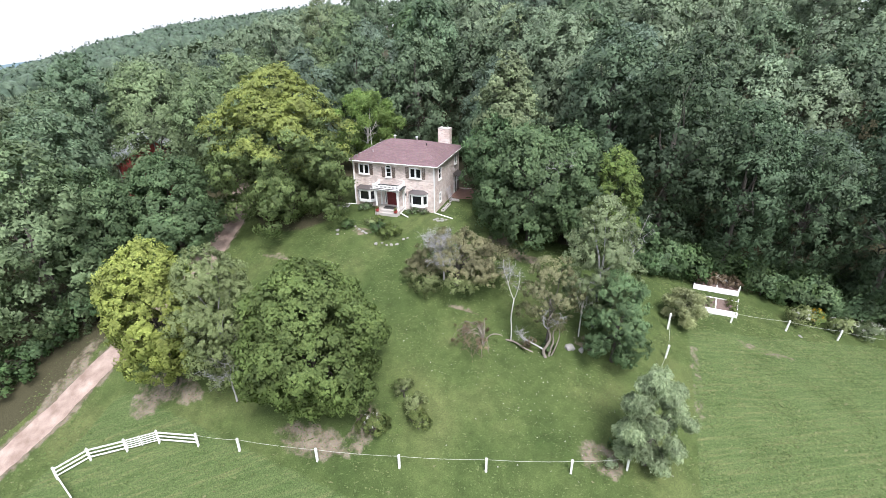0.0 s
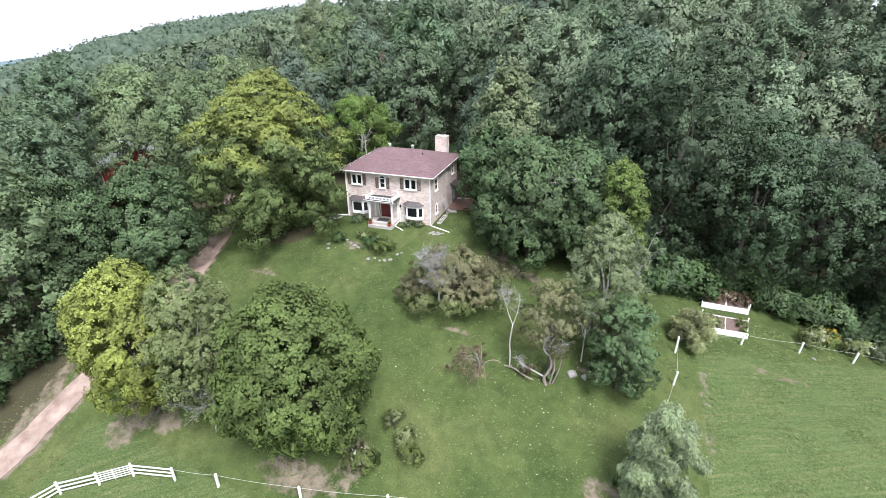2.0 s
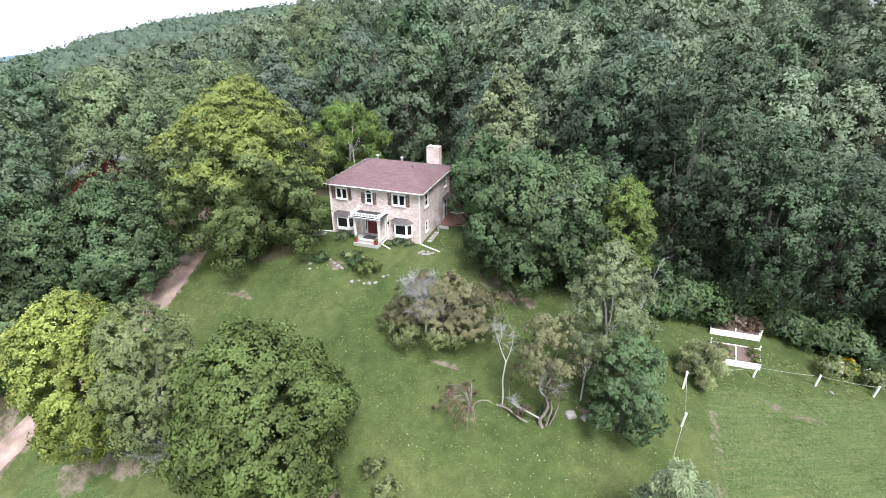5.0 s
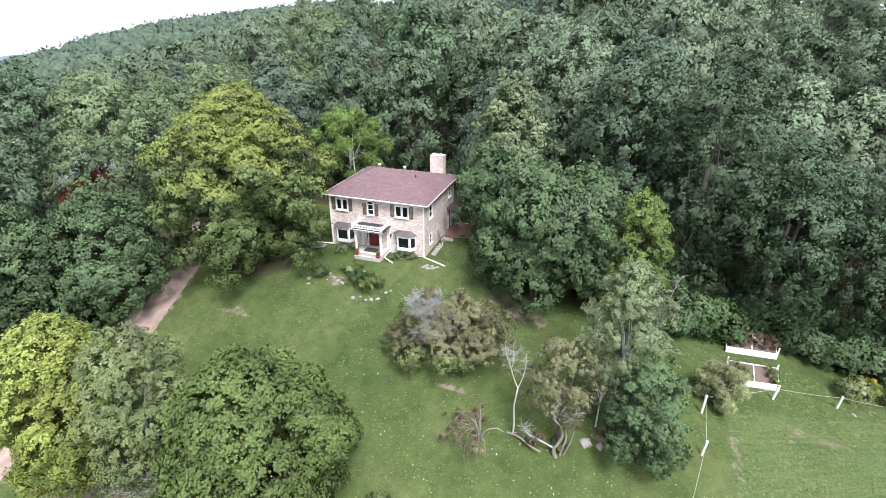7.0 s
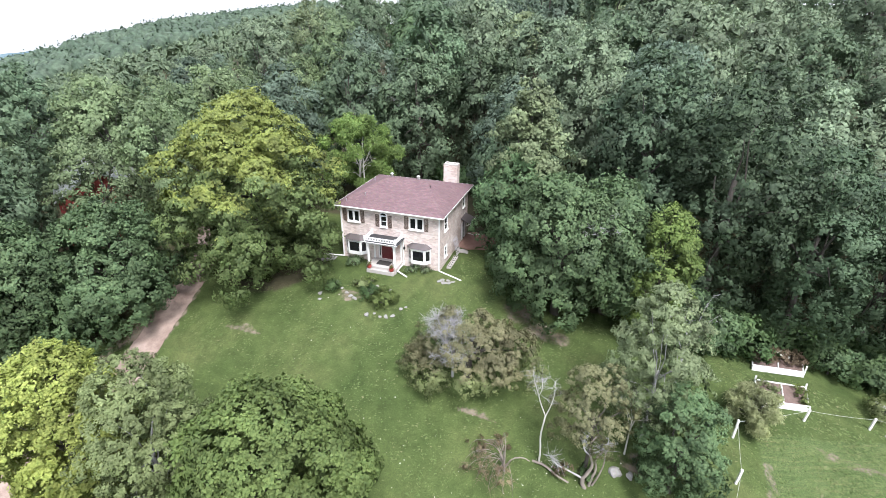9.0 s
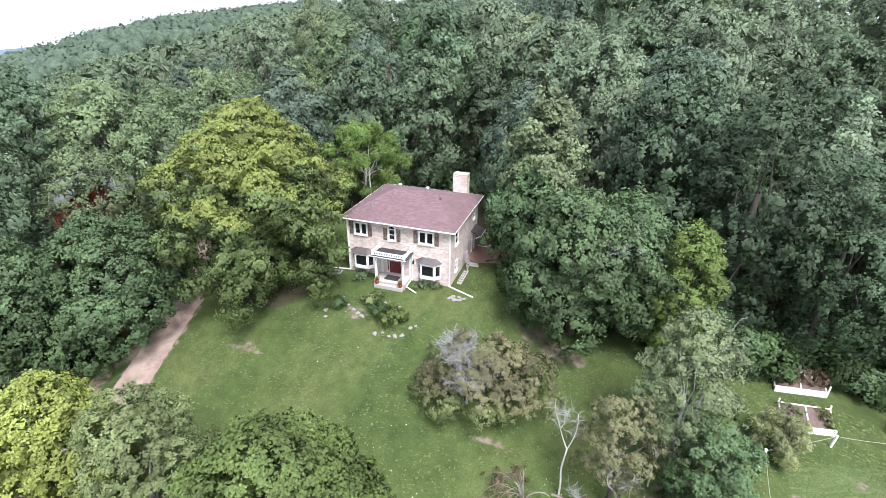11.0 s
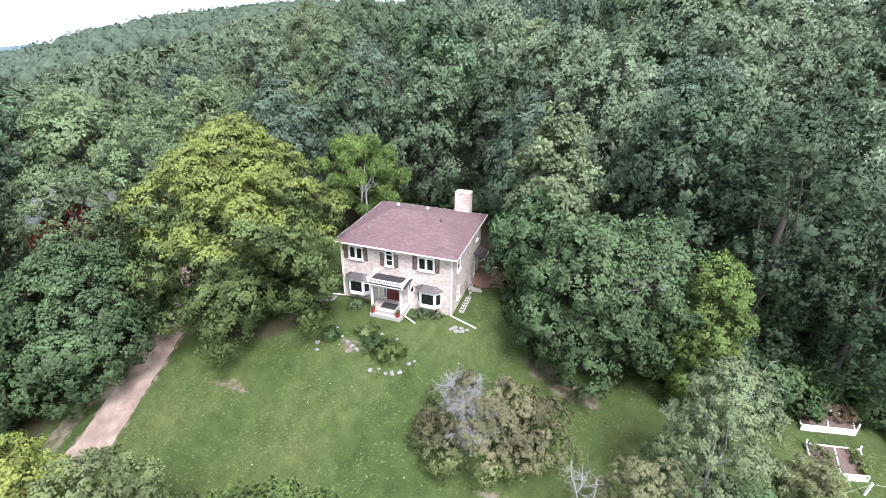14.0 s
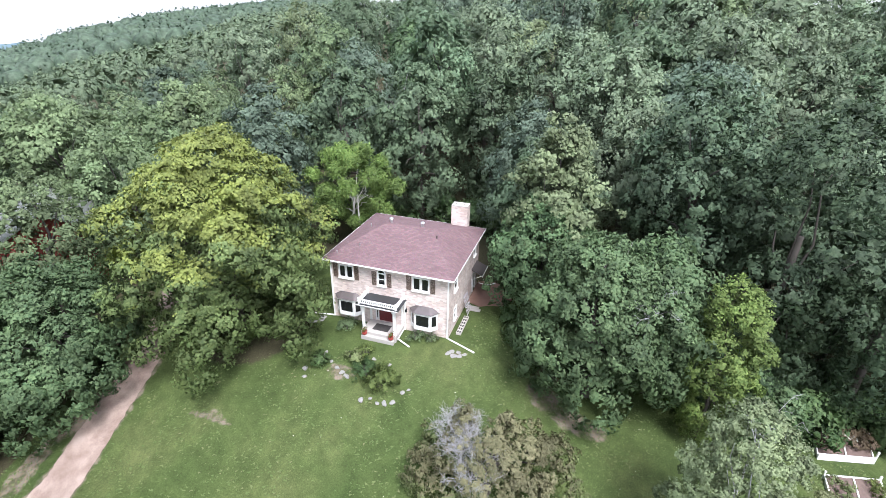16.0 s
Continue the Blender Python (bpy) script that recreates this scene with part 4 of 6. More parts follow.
def foliage(rng, lobes, tris, dense=1.0, flat=0.5, leaf=0.42, up=0.35, per=30, core_r=0.42, hang=0.0):
    """Clumps of leaves on the outside of a set of round lobes (x, y, z, r): each clump is a small lumpy mass with loose leaves round it."""
    L = np.array(lobes, float)
    area = L[:, 3] ** 2
    n = max(6, int(tris / (8 + per)))
    want = n * 3
    pick = rng.choice(len(L), want, p=area / area.sum())
    d = rng.normal(size=(want, 3))
    d[:, 2] += up
    d /= np.linalg.norm(d, axis=1)[:, None]
    lump = 1 + 0.12 * np.sin(d[:, 0] * 5 + pick) * np.sin(d[:, 1] * 6 + 2 * pick) + 0.1 * np.sin(d[:, 2] * 9 + pick * 1.7)
    rr = L[pick, 3] * lump * (1 - 0.3 * rng.random(want) ** 2.5)
    c = L[pick, :3] + d * rr[:, None] * np.array((1, 1, 0.85))
    keep = np.ones(want, bool)
    for i, q in enumerate(L):
        inside = np.linalg.norm((c - q[:3]) / np.array((1, 1, 0.85)), axis=1) < q[3] * 0.8
        keep &= ~(inside & (pick != i))
    skin = 4 * math.pi * 0.9 * area.sum() * keep.mean()
    c, d = c[keep][:n], d[keep][:n]
    n = len(c)
    rc = min(0.8, max(0.14, math.sqrt(1.3 * dense * skin / (math.pi * n))))
    r = rc * (0.6 + 0.75 * rng.random(n))
    # the masses: small squashed balls with an uneven skin
    mid = (L[:, :3] * area[:, None]).sum(0) / area.sum()
    out = c - mid
    out /= np.linalg.norm(out, axis=1)[:, None] + 1e-9
    a = d * 0.6 + out * 0.6 + rng.normal(size=(n, 3)) * 0.28
    a[:, 2] += 0.12
    a /= np.linalg.norm(a, axis=1)[:, None]
    u = np.cross(a, rng.normal(size=(n, 3)))
    u /= np.linalg.norm(u, axis=1)[:, None] + 1e-9
    w = np.cross(a, u)
    ball_v = np.stack([a * 0.85, -a * 0.6, u, -u, w, -w], 1)
    core = (c - a * r[:, None] * 0.15)[:, None, :] + ball_v * (r[:, None, None] * core_r) * (0.8 + 0.4 * rng.random((n, 6, 1)))
    oct_f = np.array(((0, 2, 4), (0, 4, 3), (0, 3, 5), (0, 5, 2), (1, 4, 2), (1, 3, 4), (1, 5, 3), (1, 2, 5)))
    nv = 6
    cf = (np.arange(n) * nv)[:, None, None] + oct_f[None]
    # the leaves
    m = n * per
    o, A, R = np.repeat(c, per, 0), np.repeat(a, per, 0), np.repeat(r, per)
    e = rng.normal(size=(m, 3)) + A * 1.0
    e /= np.linalg.norm(e, axis=1)[:, None]
    pos = o + e * (R * (0.5 + 0.58 * rng.random(m)))[:, None]
    if hang:
        # flat sprays that hang at their outer ends
        reach = ((pos - o) * np.repeat(out, per, 0)).sum(1)
        pos[:, 2] = o[:, 2] + (pos[:, 2] - o[:, 2]) * (1 - hang * 0.5) - hang * np.abs(reach) * 0.55
        pos[:, :2] += (pos[:, :2] - o[:, :2]) * hang * 0.35
    nr = e * 0.7 + A * 0.5 + rng.normal(size=(m, 3)) * flat
    nr /= np.linalg.norm(nr, axis=1)[:, None]
    t = np.cross(nr, rng.normal(size=(m, 3)))
    t /= np.linalg.norm(t, axis=1)[:, None] + 1e-9
    b = np.cross(nr, t)
    s = (rc * leaf * (0.7 + 0.6 * rng.random(m)))[:, None]
    lv = np.stack([pos + t * s * 0.62, pos - t * s * 0.42 + b * s * 0.55, pos - t * s * 0.42 - b * s * 0.55], 1).reshape(-1, 3)
    v = np.concatenate([core.reshape(-1, 3), lv])
    f = np.concatenate([cf.reshape(-1, 3), n * nv + np.arange(m * 3).reshape(-1, 3)])
    # shading: mostly the round of the clump and of the crown, a little of each leaf's own tilt
    ball = nr * 0.22 + e * 0.4 + A * 0.4 + np.repeat(out, per, 0) * 0.5 + np.array((0, 0, 0.3))
    skin_n = ball_v * 0.5 + a[:, None, :] * 0.3 + out[:, None, :] * 0.5 + np.array((0, 0, 0.3))
    nrm = np.concatenate([skin_n.reshape(-1, 3), np.repeat(ball, 3, 0)])
    nrm /= np.linalg.norm(nrm, axis=1)[:, None] + 1e-9
    return v, f, nrm


def cloud_mesh(name, v, f, mat, nrm=None):
    """One mesh of loose triangles; nrm bends the shading of the leaves towards the round of their clump."""
    if nrm is not None:
        face = np.cross(v[f[:, 1]] - v[f[:, 0]], v[f[:, 2]] - v[f[:, 0]])
        away = (face * nrm[f].mean(1)).sum(1) < 0
        f = np.where(away[:, None], f[:, ::-1], f)
    me = bpy.data.meshes.new(name)
    k = f.shape[1]
    me.vertices.add(len(v))
    me.vertices.foreach_set("co", v.astype(np.float32).ravel())
    me.loops.add(f.size)
    me.loops.foreach_set("vertex_index", f.astype(np.int32).ravel())
    me.polygons.add(len(f))
    me.polygons.foreach_set("loop_start", np.arange(0, f.size, k, dtype=np.int32))
    me.polygons.foreach_set("use_smooth", np.ones(len(f), dtype=bool))
    me.update(calc_edges=True)
    me.validate()
    if nrm is not None:
        at = me.attributes.new("custom_normal", "FLOAT_VECTOR", "POINT")
        at.data.foreach_set("vector", nrm.astype(np.float32).ravel())
    me.materials.append(mat)
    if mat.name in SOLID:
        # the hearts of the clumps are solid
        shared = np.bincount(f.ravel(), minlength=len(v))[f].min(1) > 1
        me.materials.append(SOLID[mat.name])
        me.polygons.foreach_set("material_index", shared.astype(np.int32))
    return me


def leaf_mesh(name, mat, parts_):
    v, f, nrm = parts_
    return cloud_mesh(name, v, f, mat, nrm)


def tube(verts, faces, pts, radii, n=7):
    """Adds a tapered bent tube along pts to the lists."""
    pts = [Vector(p) for p in pts]
    base = len(verts)
    for i, p in enumerate(pts):
        d = (pts[min(i + 1, len(pts) - 1)] - pts[max(i - 1, 0)]).normalized()
        a = d.orthogonal().normalized() if abs(d.z) < 0.9 else Vector((1, 0, 0)) - d * d.x
        a.normalize()
        b = d.cross(a)
        for k in range(n):
            w = 2 * math.pi * k / n
            verts.append(p + (a * math.cos(w) + b * math.sin(w)) * radii[i])
    for i in range(len(pts) - 1):
        for k in range(n):
            faces.append((base + i * n + k, base + i * n + (k + 1) % n, base + (i + 1) * n + (k + 1) % n, base + (i + 1) * n + k))
    faces.append(tuple(base + (len(pts) - 1) * n + k for k in range(n)))


def wood_mesh(name, rng, trunk_h, r0, targets, mat, lean=(0, 0), sag=0.0, twigs=0):
    """A trunk with limbs that bend out to the target points, and twigs on the limbs."""
    verts, faces = [], []
    top = Vector((lean[0], lean[1], trunk_h))
    mid = Vector((lean[0] * 0.35 + rng.normal() * r0 * 0.5, lean[1] * 0.35 + rng.normal() * r0 * 0.5, trunk_h * 0.5))
    tube(verts, faces, [(0, 0, -0.5), (0, 0, 0.15), mid, top], [r0 * 1.5, r0 * 1.1, r0 * 0.85, r0 * 0.6], 9)
    for q in targets:
        q = Vector(q)
        u = 0.55 + 0.4 * rng.random()
        s = mid.lerp(top, min(1.0, max(0.0, (u - 0.5) * 2)))
        m1 = s.lerp(q, 0.35) + Vector((rng.normal() * 0.25, rng.normal() * 0.25, 0.25 - sag))
        m2 = s.lerp(q, 0.7) + Vector((rng.normal() * 0.3, rng.normal() * 0.3, 0.2 - sag * 0.5))
        rl = r0 * (0.3 + 0.2 * rng.random())
        tube(verts, faces, [s, m1, m2, q], [rl, rl * 0.7, rl * 0.45, rl * 0.15], 6)
        for _ in range(twigs):
            a = m1.lerp(q, rng.random())
            e = a + Vector((rng.normal(), rng.normal(), rng.normal() * 0.6 + 0.3 - sag)).normalized() * (0.35 + 0.5 * rng.random())
            h = a.lerp(e, 0.5) + Vector((rng.normal(), rng.normal(), rng.normal())) * 0.12
            tube(verts, faces, [a, h, e], [rl * 0.3, rl * 0.18, rl * 0.06], 4)
            for _ in range(2):
                e2 = h + Vector((rng.normal(), rng.normal(), rng.normal() * 0.6 + 0.1 - sag)).normalized() * (0.2 + 0.3 * rng.random())
                tube(verts, faces, [h, h.lerp(e2, 0.5) + Vector((0, 0, 0.04)), e2], [rl * 0.14, rl * 0.1, rl * 0.04], 4)
    me = bpy.data.meshes.new(name)
    me.from_pydata([tuple(v) for v in verts], [], faces)
    me.polygons.foreach_set("use_smooth", [True] * len(me.polygons))
    me.materials.append(mat)
    return me


def crown_lobes(rng, rx, ry, z0, z1, n, lobe=(0.3, 0.46), shape=1.0, full=False):
    """Round lobes filling an egg between the heights z0 and z1."""
    out = []
    h = (z1 - z0) / 2
    zc = (z0 + z1) / 2
    r = min(rx, ry, h)
    for i in range(n):
        u = (i + 0.5) / n * 2 - 1
        a = i * 2.39996 + rng.random() * 0.7
        rad = math.sqrt(max(0, 1 - abs(u) ** (5.0 if full and u < 0 else 2.2))) * (1 - 0.22 * shape * max(u, 0))
        lr = r * (lobe[0] + (lobe[1] - lobe[0]) * rng.random())
        k = max(0.0, 1 - lr / r * 0.8) * (0.72 + 0.4 * rng.random())
        out.append((math.cos(a) * rx * rad * k, math.sin(a) * ry * rad * k, zc + u * (h - lr * 0.7) , lr))
    return out


def bough_lobes(rng, rx, ry, z0, z1, n, lobe):
    """Lobes strung along boughs that rise from the stem and droop at their ends; the outline is ragged."""
    out = []
    for i in range(n):
        u = (i + 0.5) / n
        a = i * 2.39996 + rng.random() * 0.6
        reach = float(np.interp(u, (0, 0.12, 0.45, 0.7, 0.9, 1), (0.8, 0.92, 1.0, 0.86, 0.5, 0.16))) * (0.82 + 0.3 * rng.random())
        z = z0 + (z1 - z0) * u
        k = 5 if reach > 0.6 else 3
        for j in range(k):
            w = (j + 1.0) / k
            lift = 0.9 * math.sin(w * 2.6) - 1.1 * w * w * (0.5 + rng.random() * 0.5)
            r = lobe * (1.25 - 0.55 * w) * (0.8 + 0.4 * rng.random())
            out.append((math.cos(a) * rx * reach * w + rng.normal() * 0.25, math.sin(a) * ry * reach * w + rng.normal() * 0.25, z + lift - r * 0.5, r))
    return out


def tree(name, label, x, y, top, rx, ry=None, bottom=2.0, mat=None, leaves=6000, size=0.36, lobes=16, seed=1, bark=None, trunk=0.22, category="tree",
         lobe=(0.3, 0.46), droop=0.0, flat=0.55, group="", extra=None, lean=(0, 0), sink=0.0, full=False, dense=1.0, turning=None, hang=0.0, boughs=None, fineness=0.37):
    """A tree with its crown top at the world height `top`."""
    rng = np.random.default_rng(seed)
    gz = ground_at(x, y) - sink
    h = top - gz
    ry = ry or rx
    root = thing(name, label, category, (x, y, gz), group)
    L = crown_lobes(rng, rx, ry, bottom, h, lobes, lobe, full=full)
    if boughs:
        L = bough_lobes(rng, rx, ry, bottom, h, *boughs)
    if lean != (0, 0):
        L = [(a + lean[0] * c / h, b + lean[1] * c / h, c, r) for a, b, c, r in L]
    if extra:
        L = L + list(extra)
    if droop:
        v, f = leaf_cloud(rng, L, int(leaves * 2.3), size * 0.64, flat, droop)
        nrm = None
    else:
        v, f, nrm = foliage(rng, L, int(leaves * 2.3), dense * 1.1, flat, fineness, hang=hang)
    if turning:
        # the leaves turn colour from the top of the crown down, bough by bough
        start, yellow, ragged = turning
        c = v[f].mean(1)
        drift = np.sin(c[:, 0] * 0.9 + 1.7 * np.sin(c[:, 1] * 0.6)) + np.sin(c[:, 1] * 1.1 + c[:, 2] * 1.6)
        high = c[:, 2] + ragged * (drift * 0.8 + rng.normal(size=len(f)) * 0.5) > start
        for nm, sel, m in (("crown", ~high, mat), ("crown_top", high, yellow)):
            used, flat_f = np.unique(f[sel], return_inverse=True)
            ob = new(nm, cloud_mesh(nm, v[used], flat_f.reshape(-1, 3), m, nrm[used]))
            ob.parent = root
    else:
        ob = new("crown", cloud_mesh("crown", v, f, mat or LEAF_OAK, nrm))
        ob.parent = root
    targets = [(q[0] * 0.9, q[1] * 0.9, q[2]) for q in L[:: max(1, len(L) // 9)]]
    tr = new("trunk", wood_mesh("trunk", rng, max(bottom + (h - bottom) * 0.45, 0.8), trunk, targets, bark or BARK, lean=(lean[0] * 0.5, lean[1] * 0.5)))
    tr.parent = root
    return root


# the large trees round the house
tree("maple_tree", "large yellow-green maple shading the drive beside the house", -16.1, -3.9, 14.6, 7.6, 7.3, 1.3, LEAF_BOUGH, 52000, 0.42, 44, 3, turning=(9.4, LEAF_MAPLE, 2.0), trunk=0.42,
     hang=0.55, boughs=(46, 1.35), dense=0.85, fineness=0.34)
tree("oak_tree", "broad dark green oak overhanging the drive", -25.5, -11.0, 7.2, 5.4, 5.0, 0.0, LEAF_MID, 22000, 0.4, 28, 21, trunk=0.35, lobe=(0.24, 0.38), full=True,
     extra=[(2.2, -4.6, 1.2, 1.9), (3.6, -3.2, 2.0, 1.9), (0.4, -5.2, 1.4, 1.9), (4.4, -1.2, 3.2, 1.8), (2.8, -4.6, 3.6, 1.8), (-1.6, -5.0, 2.2, 1.8)])
tree("oak_tree", "broad dark green oak overhanging the drive", -29.0, -17.8, 7.4, 4.9, 4.8, 0.2, LEAF_MID, 17000, 0.4, 26, 22, trunk=0.35, lobe=(0.24, 0.38), full=True)
birch = tree("birch_tree", "pale-limbed birch with drooping yellow-green leaves behind the house", -13.6, 11.6, 11.4, 5.2, 4.2, 2.6, LEAF_LIME, 13000, 0.32, 26, 5, bark=BARK_WHITE, trunk=0.16, lobe=(0.18, 0.3), droop=0.3)
oak = tree("oak_tree", "dense dark green oak beside the house", 10.6, -0.6, 10.2, 5.6, 5.2, 0.3, LEAF_MID, 24000, 0.38, 26, 7, trunk=0.35, lobe=(0.26, 0.4), full=True)
tree("oak_tree", "dark green oak with low spreading limbs", 6.0, 4.8, 10.6, 4.2, 4.2, 1.0, LEAF_MID, 11000, 0.38, 18, 8, trunk=0.3, lobe=(0.26, 0.4))
tree("oak_tree", "tall pale grey-green tree beside the house", 6.4, 5.9, 15.8, 3.9, 3.7, 5.5, LEAF_GREY, 9000, 0.4, 14, 9, trunk=0.28, dense=0.85, boughs=(26, 0.8), hang=0.3)
tree("oak_tree", "dark green oak at the edge of the woods", 14.6, 2.4, 9.6, 4.4, 4.4, 0.3, LEAF_MID, 7000, 0.38, 18, 10, trunk=0.3, lobe=(0.26, 0.4), full=True)
tree("maple_tree", "bright lime-green young maple at the edge of the woods", 18.5, 0.0, 8.6, 2.8, 2.7, 0.0, LEAF_LIME, 15000, 0.38, 46, 11, trunk=0.16, lobe=(0.2, 0.36), full=True, dense=0.8)
tree("oak_tree", "light green oak with thin foliage in front of the red barn", -32.6, -5.4, ground_at(-32.6, -5.4) + 12.0, 4.6, 4.4, 0.5, LEAF_LIGHT, 8000, 0.4, 30, 23, trunk=0.3, lobe=(0.2, 0.34), full=True, dense=0.6)
# orchard and lawn trees
tree("boxelder_tree", "yellow-leaved tree with dense foliage beside the drive", -14.8, -24.4, 4.8, 3.9, 3.7, 1.4, LEAF_YELLOW, 34000, 0.34, 38, 12, trunk=0.2, lobe=(0.26, 0.42), full=True)
ash = tree("ash_tree", "grey-olive tree with thin foliage on the lawn", -9.9, -23.2, 4.6, 3.5, 3.5, 0.6, LEAF_OLIVE, 34000, 0.3, 36, 13, bark=BARK_GREY, trunk=0.18, dense=0.62, lobe=(0.26, 0.42), full=True)
tree("maple_tree", "round dense green maple on the lawn", -2.0, -22.8, 4.2, 6.0, 4.6, 0.0, LEAF_GREEN, 46000, 0.32, 52, 14, dense=1.25, trunk=0.24, lobe=(0.22, 0.38), full=True)
apple = tree("apple_tree", "old apple tree with rusty sparse leaves and dead grey limbs", 5.5, -9.9, 2.5, 4.9, 3.8, 0.1, LEAF_OLIVE, 22000, 0.26, 30, 15, trunk=0.25, turning=(2.2, LEAF_BROWN, 0.9), lobe=(0.22, 0.36), full=True, dense=0.75, extra=[(-3.3, -1.0, 1.2, 1.4), (-2.2, -2.2, 1.0, 1.3), (3.2, 0.6, 2.6, 1.5), (4.2, -0.4, 1.8, 1.3), (2.6, -1.6, 2.4, 1.3), (3.6, 1.8, 2.2, 1.2)])
tree("hawthorn_tree", "gnarled rusty-leaved tree with twisted pale trunks", 14.4, -13.2, 2.9, 2.7, 2.5, 1.6, LEAF_BROWN, 9000, 0.26, 18, 16, trunk=0.12, lobe=(0.2, 0.32), dense=0.5)
tree("aspen_tree", "tall grey-olive tree with airy foliage", 18.0, -9.4, 6.8, 3.5, 3.4, 1.0, LEAF_GREY, 18000, 0.3, 34, 17, dense=0.55, bark=BARK_GREY, trunk=0.11, lobe=(0.22, 0.36))
tree("chokecherry_tree", "dense dark green shrubby tree on the lawn", 19.8, -12.2, 1.6, 2.9, 2.6, 0.0, LEAF_MID, 14000, 0.32, 20, 18, trunk=0.15, lobe=(0.24, 0.38), full=True)
tree("willow_shrub", "silvery weeping willow shrub beside the rope fence", 22.6, -19.6, -1.2, 2.6, 2.4, 0.0, LEAF_WILLOW, 17000, 0.22, 26, 19, trunk=0.12, category="willow", droop=0.6, lobe=(0.22, 0.36), full=True)
tree("willow_shrub", "small pale willow shrub beside the raised beds", 26.0, -4.0, -3.0, 2.6, 2.2, 0.0, LEAF_PALE, 6500, 0.22, 16, 20, trunk=0.1, category="willow", droop=0.5, lobe=(0.24, 0.4), full=True)


def bare_limbs(name, parent, seed, at, height, spread, count, radius, mat, twigs=5, sag=0.0):
    """A leafless fan of limbs and twigs."""
    rng = np.random.default_rng(seed)
    q = []
    for i in range(count):
        a = 2 * math.pi * (i + 0.6 * rng.random()) / count
        r = spread * (0.35 + 0.65 * rng.random())
        q.append((math.cos(a) * r, math.sin(a) * r, height * (0.55 + 0.45 * rng.random())))
    ob = new(name, wood_mesh(name, rng, height * 0.5, radius, q, mat, twigs=twigs, sag=sag))
    ob.parent = parent
    ob.location = at
    return ob


# pale bare limbs in the crown of the birch
bare_limbs("branch", birch, 36, (1.2, -1.4, 4.0), 5.4, 3.4, 5, 0.075, BARK_WHITE, 4)
# bare grey branches showing in the thin foliage of the ash
bare_limbs("branch", ash, 34, (1.7, -1.6, 0.2), 4.6, 3.6, 22, 0.06, BARK_GREY, 9)
# dead grey limbs in the crown of the oak beside the house
bare_limbs("dead_limb", oak, 33, (2.6, -2.2, 7.6), 3.0, 2.2, 8, 0.055, BARK_GREY, 5)
# dead grey limbs in the apple tree
bare_limbs("dead_limb", apple, 31, (-1.5, -0.6, 2.2), 3.0, 2.0, 18, 0.075, BARK_GREY, 20)
bare_limbs("dead_limb", apple, 32, (-0.6, -1.9, 1.8), 2.6, 1.8, 14, 0.07, BARK_GREY, 18)
bare_limbs("dead_limb", apple, 38, (-1.9, 0.9, 2.2), 2.5, 1.7, 14, 0.07, BARK_GREY, 18)


def bare_tree(name, label, x, y, height, spread, count, radius, mat, seed, twigs=5, sag=0.0, leaves=None):
    root = thing(name, label, "tree", (x, y, ground_at(x, y)))
    bare_limbs("limb", root, seed, (0, 0, 0), height, spread, count, radius, mat, twigs, sag)
    if leaves:
        rng = np.random.default_rng(seed + 1)
        n, mat_l, size = leaves
        L = [(rng.normal() * spread * 0.45, rng.normal() * spread * 0.45, height * (0.6 + 0.25 * rng.random()), spread * 0.3) for _ in range(7)]
        v, f = leaf_cloud(rng, L, n, size, 0.8)
        ob = new("leaves", cloud_mesh("leaves", v, f, mat_l))
        ob.parent = root
    return root


def wood_object(name, parent, paths, mat, sides=7):
    """One mesh of bent tapered stems; each path is (points, first radius, last radius)."""
    verts, faces = [], []
    for pts, ra, rb in paths:
        # rounds the bends
        P = [Vector(q) for q in pts]
        fine = [P[0]]
        for a, b, c in zip(P[:-2], P[1:-1], P[2:]):
            fine += [a.lerp(b, 0.75), b.lerp(c, 0.25)]
        fine.append(P[-1])
        n = len(fine)
        tube(verts, faces, fine, [ra + (rb - ra) * k / (n - 1) for k in range(n)], sides)
    me = bpy.data.meshes.new(name)
    me.from_pydata([tuple(v) for v in verts], [], faces)
    me.polygons.foreach_set("use_smooth", [True] * len(me.polygons))
    me.materials.append(mat)
    ob = new(name, me)
    ob.parent = parent
    return ob


def sprig_paths(rng, a, b, n, length, r, sag=0.0):
    """Thin crooked twigs along the line from a to b."""
    out = []
    a, b = Vector(a), Vector(b)
    for _ in range(n):
        p = a.lerp(b, rng.random())
        d = Vector((rng.normal(), rng.normal(), rng.normal() * 0.7 + 0.25 - sag))
        d.normalize()
        l = length * (0.5 + rng.random())
        q = p + d * l * 0.5 + Vector((rng.normal(), rng.normal(), rng.normal())) * l * 0.14
        e = q + d * l * 0.5 + Vector((rng.normal(), rng.normal(), rng.normal() - sag * 2)) * l * 0.22
        out.append(((p, q, e), r, r * 0.35))
        f = q + Vector((rng.normal(), rng.normal(), rng.normal() * 0.6 + 0.1 - sag)) * l * 0.35
        out.append(((q, q.lerp(f, 0.5) + Vector((0, 0, 0.03)), f), r * 0.6, r * 0.25))
    return out


